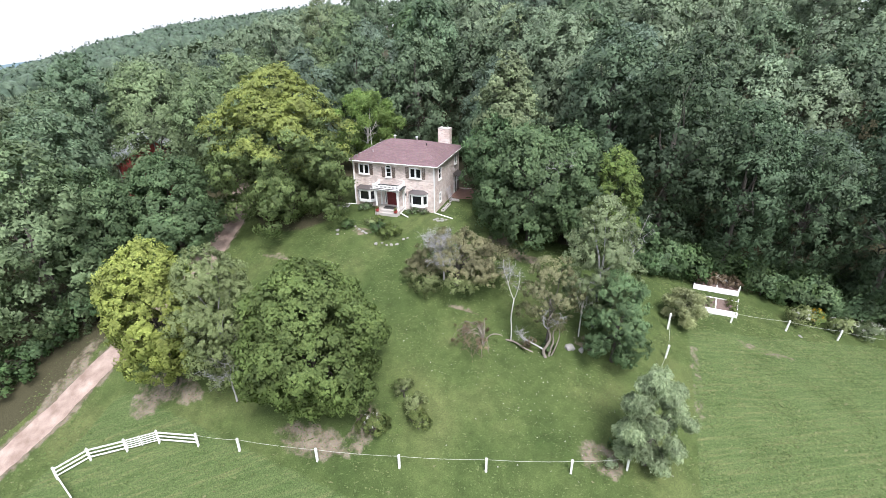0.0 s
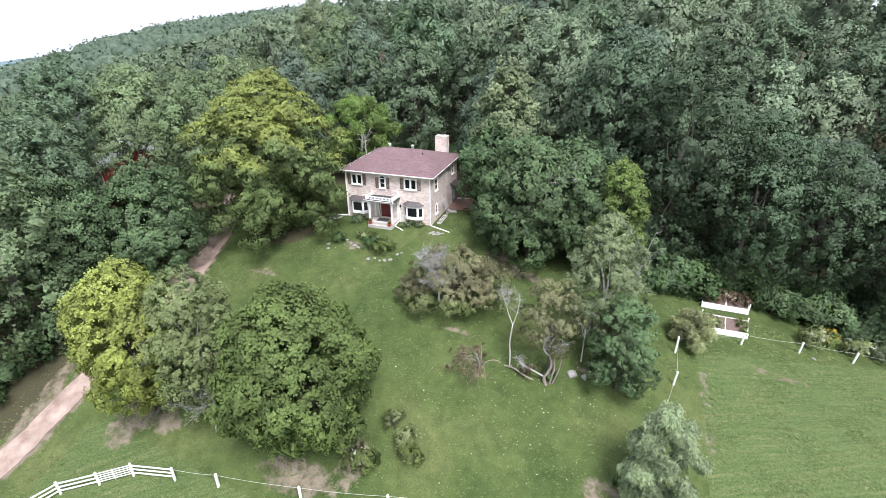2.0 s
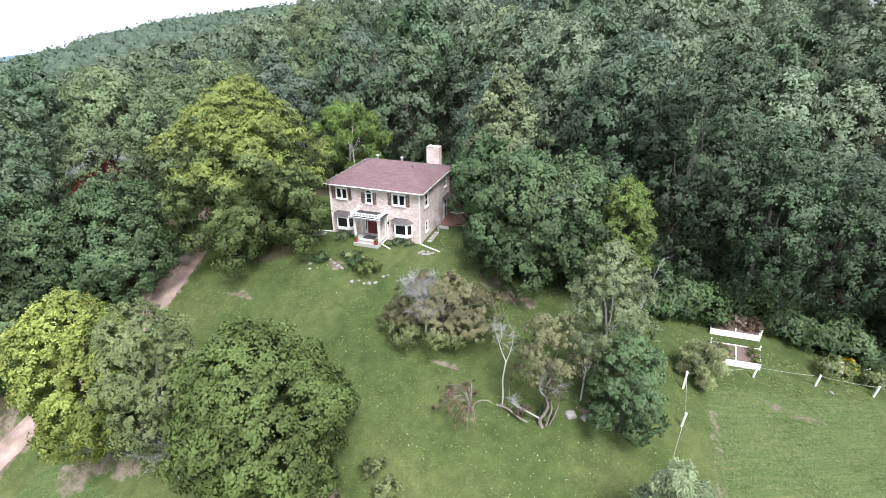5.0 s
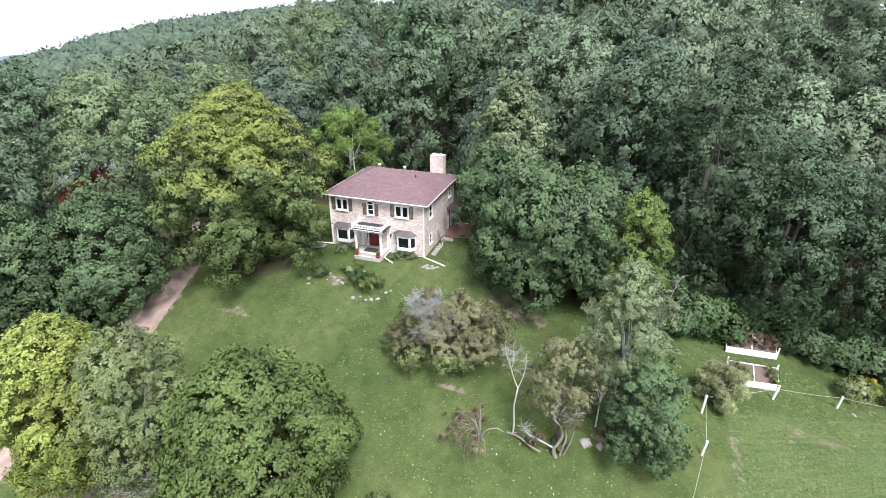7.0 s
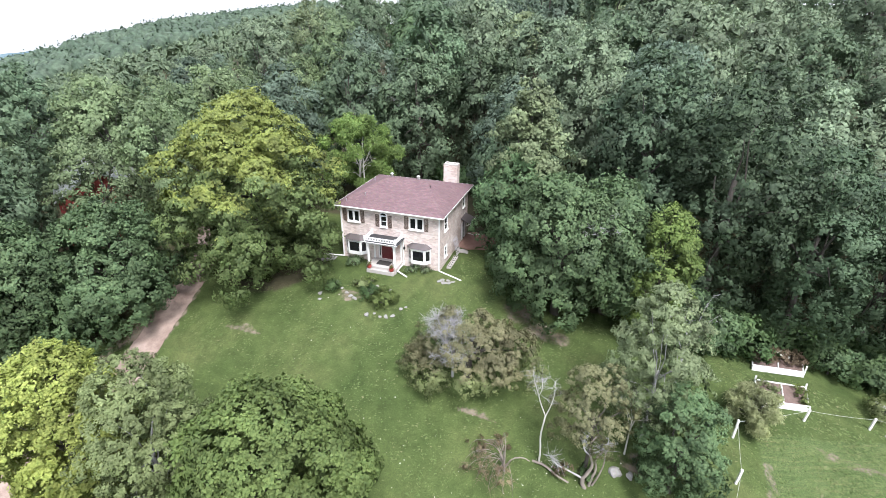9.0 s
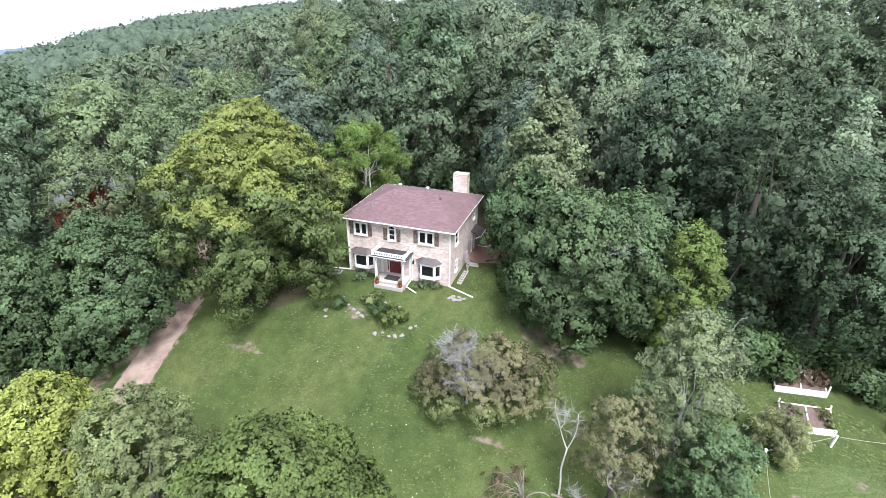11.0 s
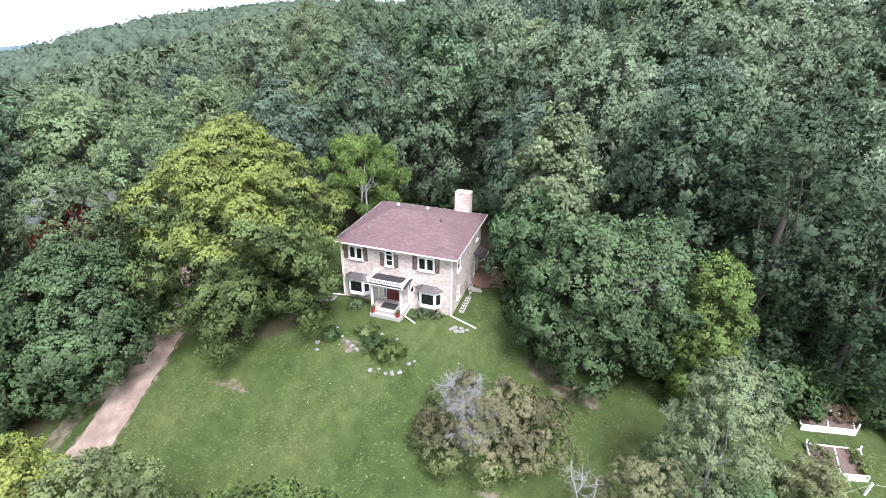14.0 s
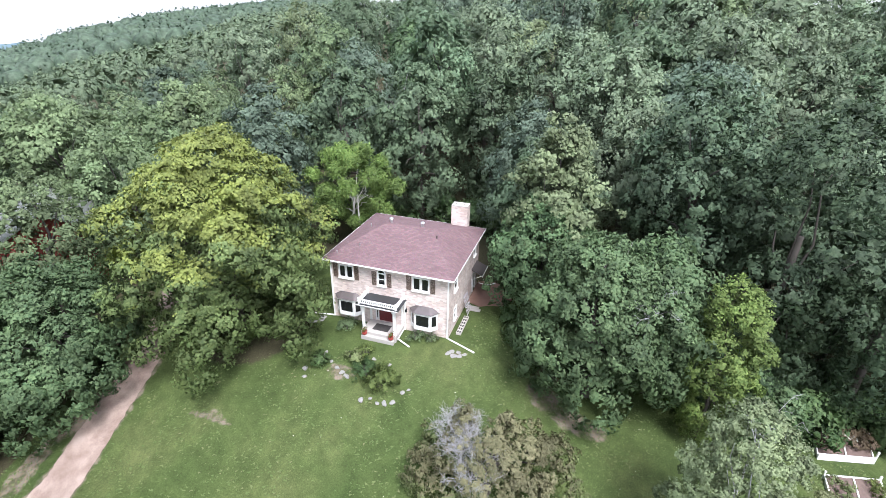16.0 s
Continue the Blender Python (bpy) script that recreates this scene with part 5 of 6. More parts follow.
def build_dead_birch():
    rng = np.random.default_rng(41)
    root = thing("dead_birch", "slim dead white birch with a forked bare crown on the lawn", "tree", (11.5, -13.8, ground_at(11.5, -13.8)))
    stem = [((0, 0, -0.4), (0.02, 0, 1.0), (-0.12, 0.05, 2.2), (-0.02, 0, 3.3), (0.05, 0.05, 4.0)), 0.065, 0.045]
    fork = [[((0.05, 0.05, 3.9), (-0.35, 0.1, 4.8), (-0.55, 0, 5.6), (-0.95, 0.1, 6.6), (-1.0, 0.2, 7.4)), 0.04, 0.012],
            [((0.05, 0.05, 3.9), (0.3, 0, 4.9), (0.42, 0.1, 5.7), (0.35, 0.2, 6.6)), 0.035, 0.01],
            [((-0.5, 0, 5.4), (-0.3, -0.2, 6.2), (-0.45, -0.3, 7.3)), 0.03, 0.01]]
    wood_object("trunk", root, [stem], BARK_WHITE, 8)
    twigs = []
    for f in fork:
        twigs += sprig_paths(rng, f[0][1], f[0][-1], 22, 0.6, 0.011)
    wood_object("limb", root, fork, BARK_WHITE)
    tagged(wood_object("twig", root, twigs, BARK_GREY, 4), kind="stuff")
    log = thing("fallen_log", "pale fallen log lying in the grass below a dead birch", "log", (11.6, -14.0, ground_at(11.6, -14.0)))
    wood_object("trunk", log, [[((-0.5, 0.1, 0.1), (0.3, 0.0, 0.14), (1.1, -0.5, 0.05), (1.9, -0.75, -0.02)), 0.085, 0.06]], BARK_WEATHERED, 9)


def build_gnarled_trunks():
    rng = np.random.default_rng(45)
    root = thing("gnarled_trunk", "twisted pale dead trunks under a rusty-leaved tree", "tree", (14.5, -14.1, ground_at(14.5, -14.1)))
    stems = [[((0.1, -0.1, -0.3), (-0.25, -0.1, 0.5), (0.1, 0.1, 1.1), (0.3, 0.1, 1.8), (0.0, 0.2, 2.6), (-0.1, 0.3, 3.3), (0.2, 0.3, 4.0)), 0.15, 0.04],
             [((0.25, 0.1, -0.3), (0.35, 0.1, 0.7), (0.55, 0.2, 1.4), (0.35, 0.3, 2.2), (0.75, 0.3, 2.9), (0.6, 0.3, 3.6)), 0.1, 0.03],
             [((0.4, 0.2, -0.3), (0.75, 0.2, 0.9), (0.95, 0.4, 1.8), (0.9, 0.5, 2.7), (1.3, 0.6, 3.6)), 0.07, 0.02],
             [((0.0, 0.2, 2.5), (-0.4, 0.1, 2.9), (-0.5, 0.2, 3.6), (-0.2, 0.3, 4.2)), 0.06, 0.02],
             [((0.0, 0.2, 2.6), (0.4, 0.0, 3.1), (0.65, 0.1, 3.3), (0.9, 0.1, 3.9)), 0.06, 0.02],
             [((-0.2, 0, 0.6), (-1.2, -0.2, 1.2), (-2.0, -0.1, 1.3), (-2.5, 0.1, 1.9)), 0.07, 0.02],
             [((-1.2, -0.2, 1.2), (-1.8, -0.5, 1.7), (-2.3, -0.4, 2.2)), 0.05, 0.02]]
    for st in stems[:3]:
        wood_object("trunk", root, [st], BARK_WEATHERED, 8)
    wood_object("limb", root, stems[3:], BARK_GREY)
    tw = []
    for st in stems[3:]:
        tw += sprig_paths(rng, st[0][1], st[0][-1], 20, 0.55, 0.014)
    tagged(wood_object("twig", root, tw, BARK_GREY, 4), kind="stuff")
    ob = new("leaves", leaf_mesh("leaves", LEAF_RUST, foliage(rng, [(-1.3, -0.2, 1.2, 0.45), (-1.7, -0.1, 0.9, 0.35)], 900, 0.5, 0.9, 0.4)))
    ob.parent = root


def build_fallen_shrub():
    """A half-dead shrub whose limbs arch over and hang down to the grass."""
    rng = np.random.default_rng(43)
    root = thing("fallen_shrub", "half-dead shrub with arching limbs and hanging rusty twigs", "shrub", (9.5, -15.2, ground_at(9.5, -15.2)))
    limbs, tw, rusty = [], [], []
    for k in range(19):
        a = radians(100 + 10.5 * k + rng.normal() * 8)
        reach = 1.4 + 1.5 * rng.random()
        top = 1.3 + 0.9 * rng.random()
        dx, dy = math.cos(a), math.sin(a)
        p = ((0, 0, -0.2), (dx * 0.25, dy * 0.25, top * 0.7), (dx * reach * 0.5, dy * reach * 0.5, top), (dx * reach * 0.85, dy * reach * 0.85, top * 0.75), (dx * reach, dy * reach, 0.35))
        limbs.append([p, 0.03, 0.009])
        tw += sprig_paths(rng, p[2], p[4], 13, 0.5, 0.009, 0.5)
        rusty.append((dx * reach * 0.9, dy * reach * 0.9, top * 0.62, 0.3))
        rusty.append((dx * reach * 0.6, dy * reach * 0.6, top * 0.9, 0.22))
    limbs.append([((0, 0, 0.3), (0.4, 0.2, 1.1), (1.1, 0.4, 1.2), (1.5, 0.3, 1.1)), 0.06, 0.03])
    wood_object("limb", root, limbs, BARK_WEATHERED)
    tagged(wood_object("twig", root, tw, BARK_RUST, 4), kind="stuff")
    ob = new("leaves", leaf_mesh("leaves", LEAF_RUST, foliage(rng, rusty, 2600, 0.16, 0.9, 0.4)))
    ob.parent = root


build_dead_birch()
build_gnarled_trunks()
build_fallen_shrub()
bare_tree("dead_aspen", "dead pale branches standing out of the foliage", 16.9, -11.0, 6.6, 1.5, 8, 0.055, BARK_WHITE, 47, 6)
bare_tree("dead_oak", "leafless grey oak standing in the woods", -58.0, 6.0, 11.5, 4.0, 14, 0.2, BARK_GREY, 49, 7)
bare_tree("dead_oak", "leafless grey oak standing in the woods", 5.6, 26.5, 13.2, 3.6, 14, 0.2, BARK_GREY, 51, 7)
bare_tree("dead_oak", "leafless grey oak standing in the woods", -16.5, 30.0, 13.0, 3.4, 12, 0.2, BARK_GREY, 53, 7)
bare_tree("dead_oak", "leafless grey oak standing in the woods", 11.2, 1.8, 12.4, 2.0, 8, 0.14, BARK_GREY, 55, 5)
bare_tree("dead_oak", "leafless grey oak standing in the woods", 20.6, -3.4, 9.0, 1.6, 8, 0.10, BARK_GREY, 57, 6)


# ---- the woods: a few oaks built once and repeated ----
def woodland_models():
    models = []
    kinds = ((13, 4.6, 9500, LEAF_OAK, 2.5), (15, 4.0, 9000, LEAF_OAK, 3), (12, 5.2, 10500, LEAF_OAK, 2.5), (14, 4.4, 9500, LEAF_BLUE, 3), (16, 4.8, 10000, LEAF_FAR, 3),
             (13, 3.8, 8000, LEAF_FAR, 2.5), (14, 4.6, 12500, LEAF_OAK, 0.2), (13, 4.2, 12000, LEAF_OAK, 0.0), (15, 4.6, 12500, LEAF_BLUE, 0.2), (14, 4.0, 8500, LEAF_MID, 4), (15, 4.4, 6500, LEAF_GREY, 4), (14, 4.6, 11500, LEAF_LIGHT, 0.2), (13, 4.6, 9500, LEAF_LIGHT, 2.5), (16, 4.6, 10500, LEAF_SHADED, 1.5), (17, 4.8, 11000, LEAF_SHADED, 0.5))
    for k, (h, r, n, mat, low) in enumerate(kinds):
        rng = np.random.default_rng(100 + k)
        L = crown_lobes(rng, r, r, low, h, 17, (0.3, 0.46), full=low < 1)
        crown = leaf_mesh("crown", mat, foliage(rng, L, int(n * (1.25 if low < 1 else 1.05)), 0.9, leaf=0.36, up=0.35 if low < 1 else 0.8))
        coarse = leaf_mesh("crown", mat, foliage(rng, L, int(n * 0.6), 1.0, leaf=0.38, up=0.8))
        fine = leaf_mesh("crown", mat, foliage(rng, L, 26000 if k > 12 else 18500, 0.9, leaf=0.36, up=0.35 if low < 1 else 0.6))
        wood = wood_mesh("trunk", rng, h * 0.6, 0.26, [q[:3] for q in L[::2]], BARK)
        models.append((h, r, crown, wood, coarse, fine))
    return models


MODELS = woodland_models()
KIND_LABEL = ["dark green oak in dense summer leaf"] * 3 + ["dull blue-green oak in dense leaf", "green oak in dense summer leaf", "slender green oak in leaf"] + \
    ["dark green oak with foliage down to the ground"] * 2 + ["dull blue-green oak with foliage down to the ground", "bright green maple among darker oaks", "pale grey-green oak with thinning leaves"] + ["light green oak with foliage down to the ground", "light green oak in summer leaf"] + ["tall oak at the wood edge, shade put into its dark green leaves"] * 2


def plant(x, y, k, scale, turn, level=1):
    h, r, crown, wood, coarse, fine = MODELS[k]
    root = thing("oak_tree", KIND_LABEL[k], "tree", (x, y, ground_at(x, y)), "trees of the woods", turn)
    root.scale = (scale, scale, scale)
    for nm, me in (("trunk", wood), ("crown", (coarse, crown, fine)[level])):
        ob = new(nm, me)
        ob.parent = root
    return root


def in_clearing(x, y):
    if y < 9 and x > -22.5 and x < 22:
        return True
    edge = 8.5 if x < 36 else 9.5
    if x >= 22 and y < edge:
        return True
    if x <= -22.5:
        # the strip along the drive
        lim = -27.5 if y > -24 else -27.5 + (y + 24) * 0.75
        if -14 < y < 4:
            lim = -26.0
        if x > lim or y < -38:
            return True
    return False


KEEP_OPEN = [(-13.6, 11.6, 5.5), (-3, 13.0, 7.0), (-9, 13.6, 6.2), (6.4, 5.9, 4.0), (-58, 6, 4.5), (5.6, 26.5, 4), (-16.5, 30, 4), (-38, -1.5, 5.5), (-32.5, -5.5, 5.6), (14.6, 2.4, 4.5), (-25.5, -11.0, 5.0), (-29.4, -17.6, 4.6)]


def plant_woods():
    rng = np.random.default_rng(42)
    placed = []
    tries = 0
    while len(placed) < 300 and tries < 24000:
        tries += 1
        x = -95 + rng.random() * 190
        y = -34 + rng.random() * 120
        far = math.hypot(x - 12, y + 40)
        # the part of the woods near enough to tell trees apart
        if in_clearing(x, y) or far > 128:
            continue
        if x > 60 + 0.2 * y or x < -52 - 0.95 * (y + 30):
            continue
        gap = 7.3 if far < 85 else 7.8
        if any((x - a) ** 2 + (y - b) ** 2 < gap * gap for a, b in placed):
            continue
        if any((x - a) ** 2 + (y - b) ** 2 < c * c for a, b, c in KEEP_OPEN):
            continue
        placed.append((x, y))
        edge = any(in_clearing(x + dx, y + dy) for dx, dy in ((5, 0), (-5, 0), (0, -5), (4, -4), (-4, -4)))
        k = int(rng.integers(6, 9)) if edge else int(rng.choice((0, 1, 2, 3, 4, 5, 9, 10), p=(0.18, 0.16, 0.16, 0.16, 0.14, 0.1, 0.04, 0.06)))
        # the shady right edge mostly takes oaks with shade in their leaf colour
        if 20 < x < 54 and y < 18:
            k = int(rng.choice((13, 14, 7, 6), p=(0.4, 0.3, 0.15, 0.15)))
        elif x > 12:
            k = int(rng.choice((0, 1, 2, 3, 4, 5, 9, 10), p=(0.18, 0.14, 0.16, 0.12, 0.18, 0.1, 0.06, 0.06)))
        elif x < -22 and far < 90:
            k = int(rng.choice((11, 12, 6), p=(0.5, 0.32, 0.18)))
        if -18 < x < 9 and y < 27:
            k = int(rng.choice((6, 7, 8)))
        # farther back on the right: mostly kinds with haze in their leaf colour
        if x > 12 and y > 34:
            k = int(rng.choice((4, 5, 0, 12), p=(0.4, 0.25, 0.2, 0.15)))
        plant(x, y, k, (0.92 + 0.42 * rng.random()) * (1.12 if x > 12 else 1.0) * (1 - 0.4 * float(smooth(-40, -78, x))) * (0.88 if far > 85 and x < 0 else 1), rng.random() * 360, 2 if far < 70 else 1 if far < 90 else 0)


plant_woods()


def far_woods():
    """The canopy that runs on over the hills, too far to tell single trees."""
    rng = np.random.default_rng(77)
    near, far = ([], [], []), ([], [], [])
    n = 0
    tries = 0
    while n < 1980 and tries < 60000:
        tries += 1
        if n < 1250:
            r = 110 + 190 * rng.random() ** 0.75
            a = radians(-30 + 96 * rng.random())
        else:
            r = 300 + 215 * rng.random() ** 0.8
            a = radians(29 + 37 * rng.random())
        x, y = 12 - math.sin(a) * r, -40 + math.cos(a) * r
        if r < 128 and not (x > 60 + 0.2 * y or x < -52 - 0.95 * (y + 30)):
            continue
        if in_clearing(x, y):
            continue
        R = 4.2 + 2.6 * rng.random() + r * 0.002
        z = ground_at(x, y)
        if r < 300:
            lobes = [(0, 0, 0, R * 0.8)] + [(math.cos(k * 2.4) * R * 0.55, math.sin(k * 2.4) * R * 0.55, -0.15 * R + 0.3 * R * rng.random(), R * 0.46) for k in range(6)]
            v, f, q = foliage(rng, lobes, 420 if r < 170 else 230, 1.0, up=0.8, leaf=0.42, per=12, core_r=0.75)
        else:
            v, f, q = dome(rng, R * 0.88)
            v2, f2, q2 = foliage(rng, [(0, 0, R * 0.1, R * 1.1)], 112, 1.0, up=0.7, leaf=0.5, per=8, core_r=0.8)
            v, f, q = np.concatenate([v, v2]), np.concatenate([f, f2 + len(v)]), np.concatenate([q, q2])
        v = v * np.array((1, 1, 1.15)) + np.array((x, y, z + (7.0 + 2.5 * rng.random() if r < 300 else 10.0)))
        V, Fc, Q = near if r < 300 else far
        Fc.append(f + sum(len(k) for k in V))
        V.append(v)
        Q.append(q)
        n += 1
    for name, (V, Fc, Q), mat, label in (("far_woods", near, LEAF_HILL, "green canopy of woods over the near ridge, paled by haze in its colour"), ("hill_woods", far, LEAF_DISTANT, "canopy of woods on the distant hill, self-shade put into its dark green")):
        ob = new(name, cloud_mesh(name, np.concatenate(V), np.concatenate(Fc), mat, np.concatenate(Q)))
        tagged(ob, label, "woods", kind="stuff")


far_woods()

# ---- fences, beds and small things on the lawn ----
def slanted_board(a, b, height, thick=0.04):
    """A board standing on edge from a to b (its lower edge), with the given height."""
    a, b = Vector(a), Vector(b)
    d = (b - a).normalized()
    n = Vector((-d.y, d.x, 0)).normalized() * thick / 2
    up = Vector((0, 0, height))
    bm = bmesh.new()
    v = [bm.verts.new(q) for q in (a - n, b - n, b + n, a + n, a - n + up, b - n + up, b + n + up, a + n + up)]
    for f in ((0, 1, 2, 3), (4, 5, 6, 7), (0, 1, 5, 4), (1, 2, 6, 5), (2, 3, 7, 6), (3, 0, 4, 7)):
        bm.faces.new([v[i] for i in f])
    return bm


def on_ground(x, y, lift=0.0):
    return Vector((x, y, ground_at(x, y) + lift))


def build_rail_fence():
    pts = [(-13.2, -35.0), (-16.6, -33.4), (-20.1, -32.2), (-18.2, -30.6), (-15.5, -29.45), (-13.17, -28.4), (-9.76, -27.9)]
    fence = thing("rail_fence", "white painted three-rail board fence beside the drive", "fence", (0, 0, 0))
    for i, (x, y) in enumerate(pts):
        g = on_ground(x, y)
        part("post", box(x - 0.07, y - 0.07, g.z - 0.3, x + 0.07, y + 0.07, g.z + 1.27, 0.01), WHITE_WORN, fence)
    for i in range(len(pts) - 1):
        narrow = i == 4
        hs = (0.25, 0.45, 0.66, 0.86, 1.06) if narrow else (0.28, 0.64, 1.0)
        for h in hs:
            a, b = on_ground(*pts[i], h), on_ground(*pts[i + 1], h)
            d = (b - a).normalized()
            part("rail", slanted_board(a + d * 0.072, b - d * 0.072, 0.08 if narrow else 0.135, 0.035), WHITE_WORN, fence)
        if narrow:
            m = (on_ground(*pts[i]) + on_ground(*pts[i + 1])) / 2
            part("picket", box(m.x - 0.04, m.y - 0.05, m.z + 0.15, m.x + 0.04, m.y - 0.025, m.z + 1.22), WHITE_WORN, fence)


build_rail_fence()


def rope_between(a, b, sag, parent):
    pts = []
    for k in range(9):
        u = k / 8
        pts.append(a.lerp(b, u) - Vector((0, 0, sag * 4 * u * (1 - u))))
    verts, faces = [], []
    tube(verts, faces, pts, [0.011] * 9, 5)
    ob = link_mesh("rope", verts, faces, ROPE, parent)
    return ob


def build_post(x, y, h=1.25, lean=(0, 0), wide=0.075, group="posts of the rope fence"):
    g = on_ground(x, y)
    ob = thing("fence_post", "white painted wooden post of a rope fence", "post", g, group)
    bm = box(-wide, -wide, -0.3, wide, wide, h, 0.012)
    for v in bm.verts:
        if v.co.z > 0:
            v.co.x += lean[0] * v.co.z / h
            v.co.y += lean[1] * v.co.z / h
    part("post", bm, WHITE_WORN, ob)
    return Vector((x + lean[0] * 0.9, y + lean[1] * 0.9, g.z + h * 0.9))


def build_rope_fence():
    front = [build_post(*p) for p in ((-6.21, -27.48), (0.1, -26.78), (6.05, -25.6), (11.95, -23.94), (17.64, -22.07), (21.42, -20.43))]
    side = [build_post(24.27, -9.64, 1.35, (0.1, 0)), build_post(24.63, -5.92, 1.7)]
    right = [build_post(31.05, -0.5, 1.25, (0.12, 0)), build_post(36.71, 1.75, 1.25, (0.1, 0)), build_post(41.87, 3.19, 1.25, (0.12, 0)), build_post(47.0, 4.6)]
    ropes = thing("rope_line", "thin pale rope strung between the white posts", "rope", (0, 0, 0))
    start = on_ground(-9.76, -27.9, 1.1)
    for chain in ([start] + front, [front[-1]] + side, [side[-1], right[0]] , right):
        for a, b in zip(chain[:-1], chain[1:]):
            rope_between(a, b, 0.1, ropes)


build_rope_fence()


def leafy(name, parent, lobes, count, size, mat, seed, label=""):
    rng = np.random.default_rng(seed)
    if name.endswith("flower"):
        v, f = leaf_cloud(rng, lobes, int(count * 1.8), size * 0.6, 0.7)
        nrm = None
    else:
        v, f, nrm = foliage(rng, lobes, int(count * 1.9), 0.85, 0.7, 0.37)
    ob = new(name, cloud_mesh(name, v, f, mat, nrm))
    ob.parent = parent
    tagged(ob, label, kind="stuff")
    return ob


def build_raised_bed(c, label, planting):
    """A white board frame with a divider, soil and plants; c: front left, front right, back right, back left."""
    P = [on_ground(*q) for q in c]
    o = sum(P, Vector()) / 4
    bed = thing("raised_bed", label, "garden bed", o)
    Q = [p - o for p in P]
    hts = (0.52, 0.22, 0.18, 0.22)
    for k in range(4):
        a, b = Q[k], Q[(k + 1) % 4]
        d = (b - a).normalized() * 0.06
        part("board", slanted_board(a + d, b - d, hts[k] + 0.1, 0.09), WHITE_WORN, bed)
    for k in range(4):
        tall = 1.25 if k in (1, 0) and planting != "low" else 0.6
        q = Q[k]
        part("corner_post", box(q.x - 0.055, q.y - 0.055, q.z - 0.3, q.x + 0.055, q.y + 0.055, q.z + (tall if k == 1 else 0.62)), WHITE_WORN, bed)
    m0, m1 = (Q[0] + Q[1]) / 2, (Q[3] + Q[2]) / 2
    d = (m1 - m0).normalized() * 0.1
    part("divider", slanted_board(m0 + d, m1 - d, 0.34, 0.1), WHITE_WORN, bed)
    bm = bmesh.new()
    bmesh.ops.create_grid(bm, x_segments=14, y_segments=10, size=1.0)
    rng = np.random.default_rng(5)
    for v in bm.verts:
        u, w = (v.co.x + 1) / 2, (v.co.y + 1) / 2
        u, w = 0.02 + 0.96 * u, 0.03 + 0.94 * w
        p = (Q[0] * (1 - u) + Q[1] * u) * (1 - w) + (Q[3] * (1 - u) + Q[2] * u) * w
        v.co = p + Vector((0, 0, 0.22 + 0.05 * rng.random()))
    part("soil", bm, SOIL, bed)

    def at(u, w, h, r):
        p = (Q[0] * (1 - u) + Q[1] * u) * (1 - w) + (Q[3] * (1 - u) + Q[2] * u) * w
        return (p.x, p.y, p.z + h, r)
    def grow(kind, spots, n, size, mat, seed, label=""):
        for q, (u, w, h, r) in enumerate(spots):
            leafy(kind, bed, [at(u, w, h, r)], n, size, mat, seed + q, label)
    if planting == "low":
        grow("vegetable", ((0.84, 0.4, 0.5, 0.42), (0.8, 0.72, 0.5, 0.38), (0.9, 0.15, 0.45, 0.34), (0.92, 0.6, 0.45, 0.34)), 260, 0.2, LEAF_GREEN, 61, "leafy green vegetable plant")
        grow("vegetable", ((0.2, 0.4, 0.5, 0.42), (0.36, 0.6, 0.45, 0.36), (0.1, 0.75, 0.45, 0.4), (0.4, 0.25, 0.4, 0.3)), 240, 0.2, LEAF_OLIVE, 66, "dull green vegetable plant")
    else:
        grow("perennial", [(0.08 + 0.105 * i, 0.5 + 0.28 * (i % 2), 0.75, 0.55) for i in range(9)], 420, 0.22, LEAF_RUST, 70, "tall rusty seeding plant")
        grow("white_flower", ((0.1, 0.5, 1.0, 0.3), (0.2, 0.35, 0.9, 0.25), (0.45, 0.6, 1.1, 0.25), (0.62, 0.5, 1.0, 0.22)), 60, 0.16, FLOWER_WHITE, 64, "white flower head")
    return bed


build_raised_bed(((27.3, -1.3), (31.95, 1.2), (32.7, 4.5), (27.8, 2.0)), "white board raised bed with soil and vegetables", "low")
build_raised_bed(((28.0, 3.75), (33.1, 6.45), (33.8, 9.4), (28.6, 6.7)), "white board raised bed full of rusty perennials", "tall")


def shrub(label, x, y, r, h, mat, n, size, seed, category="shrub", flowers=None, name="shrub", group=""):
    rng = np.random.default_rng(seed)
    root = thing(name, label, category, on_ground(x, y), group)
    L = []
    for i in range(9):
        a = i * 2.4
        k = 0.62 * math.sqrt((i + 0.3) / 9)
        L.append((math.cos(a) * r * k, math.sin(a) * r * k, h * (0.35 + 0.28 * rng.random()) + 0.1, min(r, h) * (0.3 + 0.15 * rng.random())))
    leafy("foliage", root, L, n, size, mat, seed)
    st = new("stems", wood_mesh("stems", rng, h * 0.35, 0.04 + 0.015 * r, [q[:3] for q in L], BARK))
    st.parent = root
    if flowers:
        bloom = leafy("flower", root, [(q[0] * 1.1, q[1] * 1.1, q[2] + h * 0.16, q[3] * 1.2) for q in (L[3:] if len(flowers) == 2 else L[flowers[2]:flowers[2] + 3])], flowers[1], size * 0.8, flowers[0], seed + 1)
        tagged(bloom, kind="stuff")
    return root


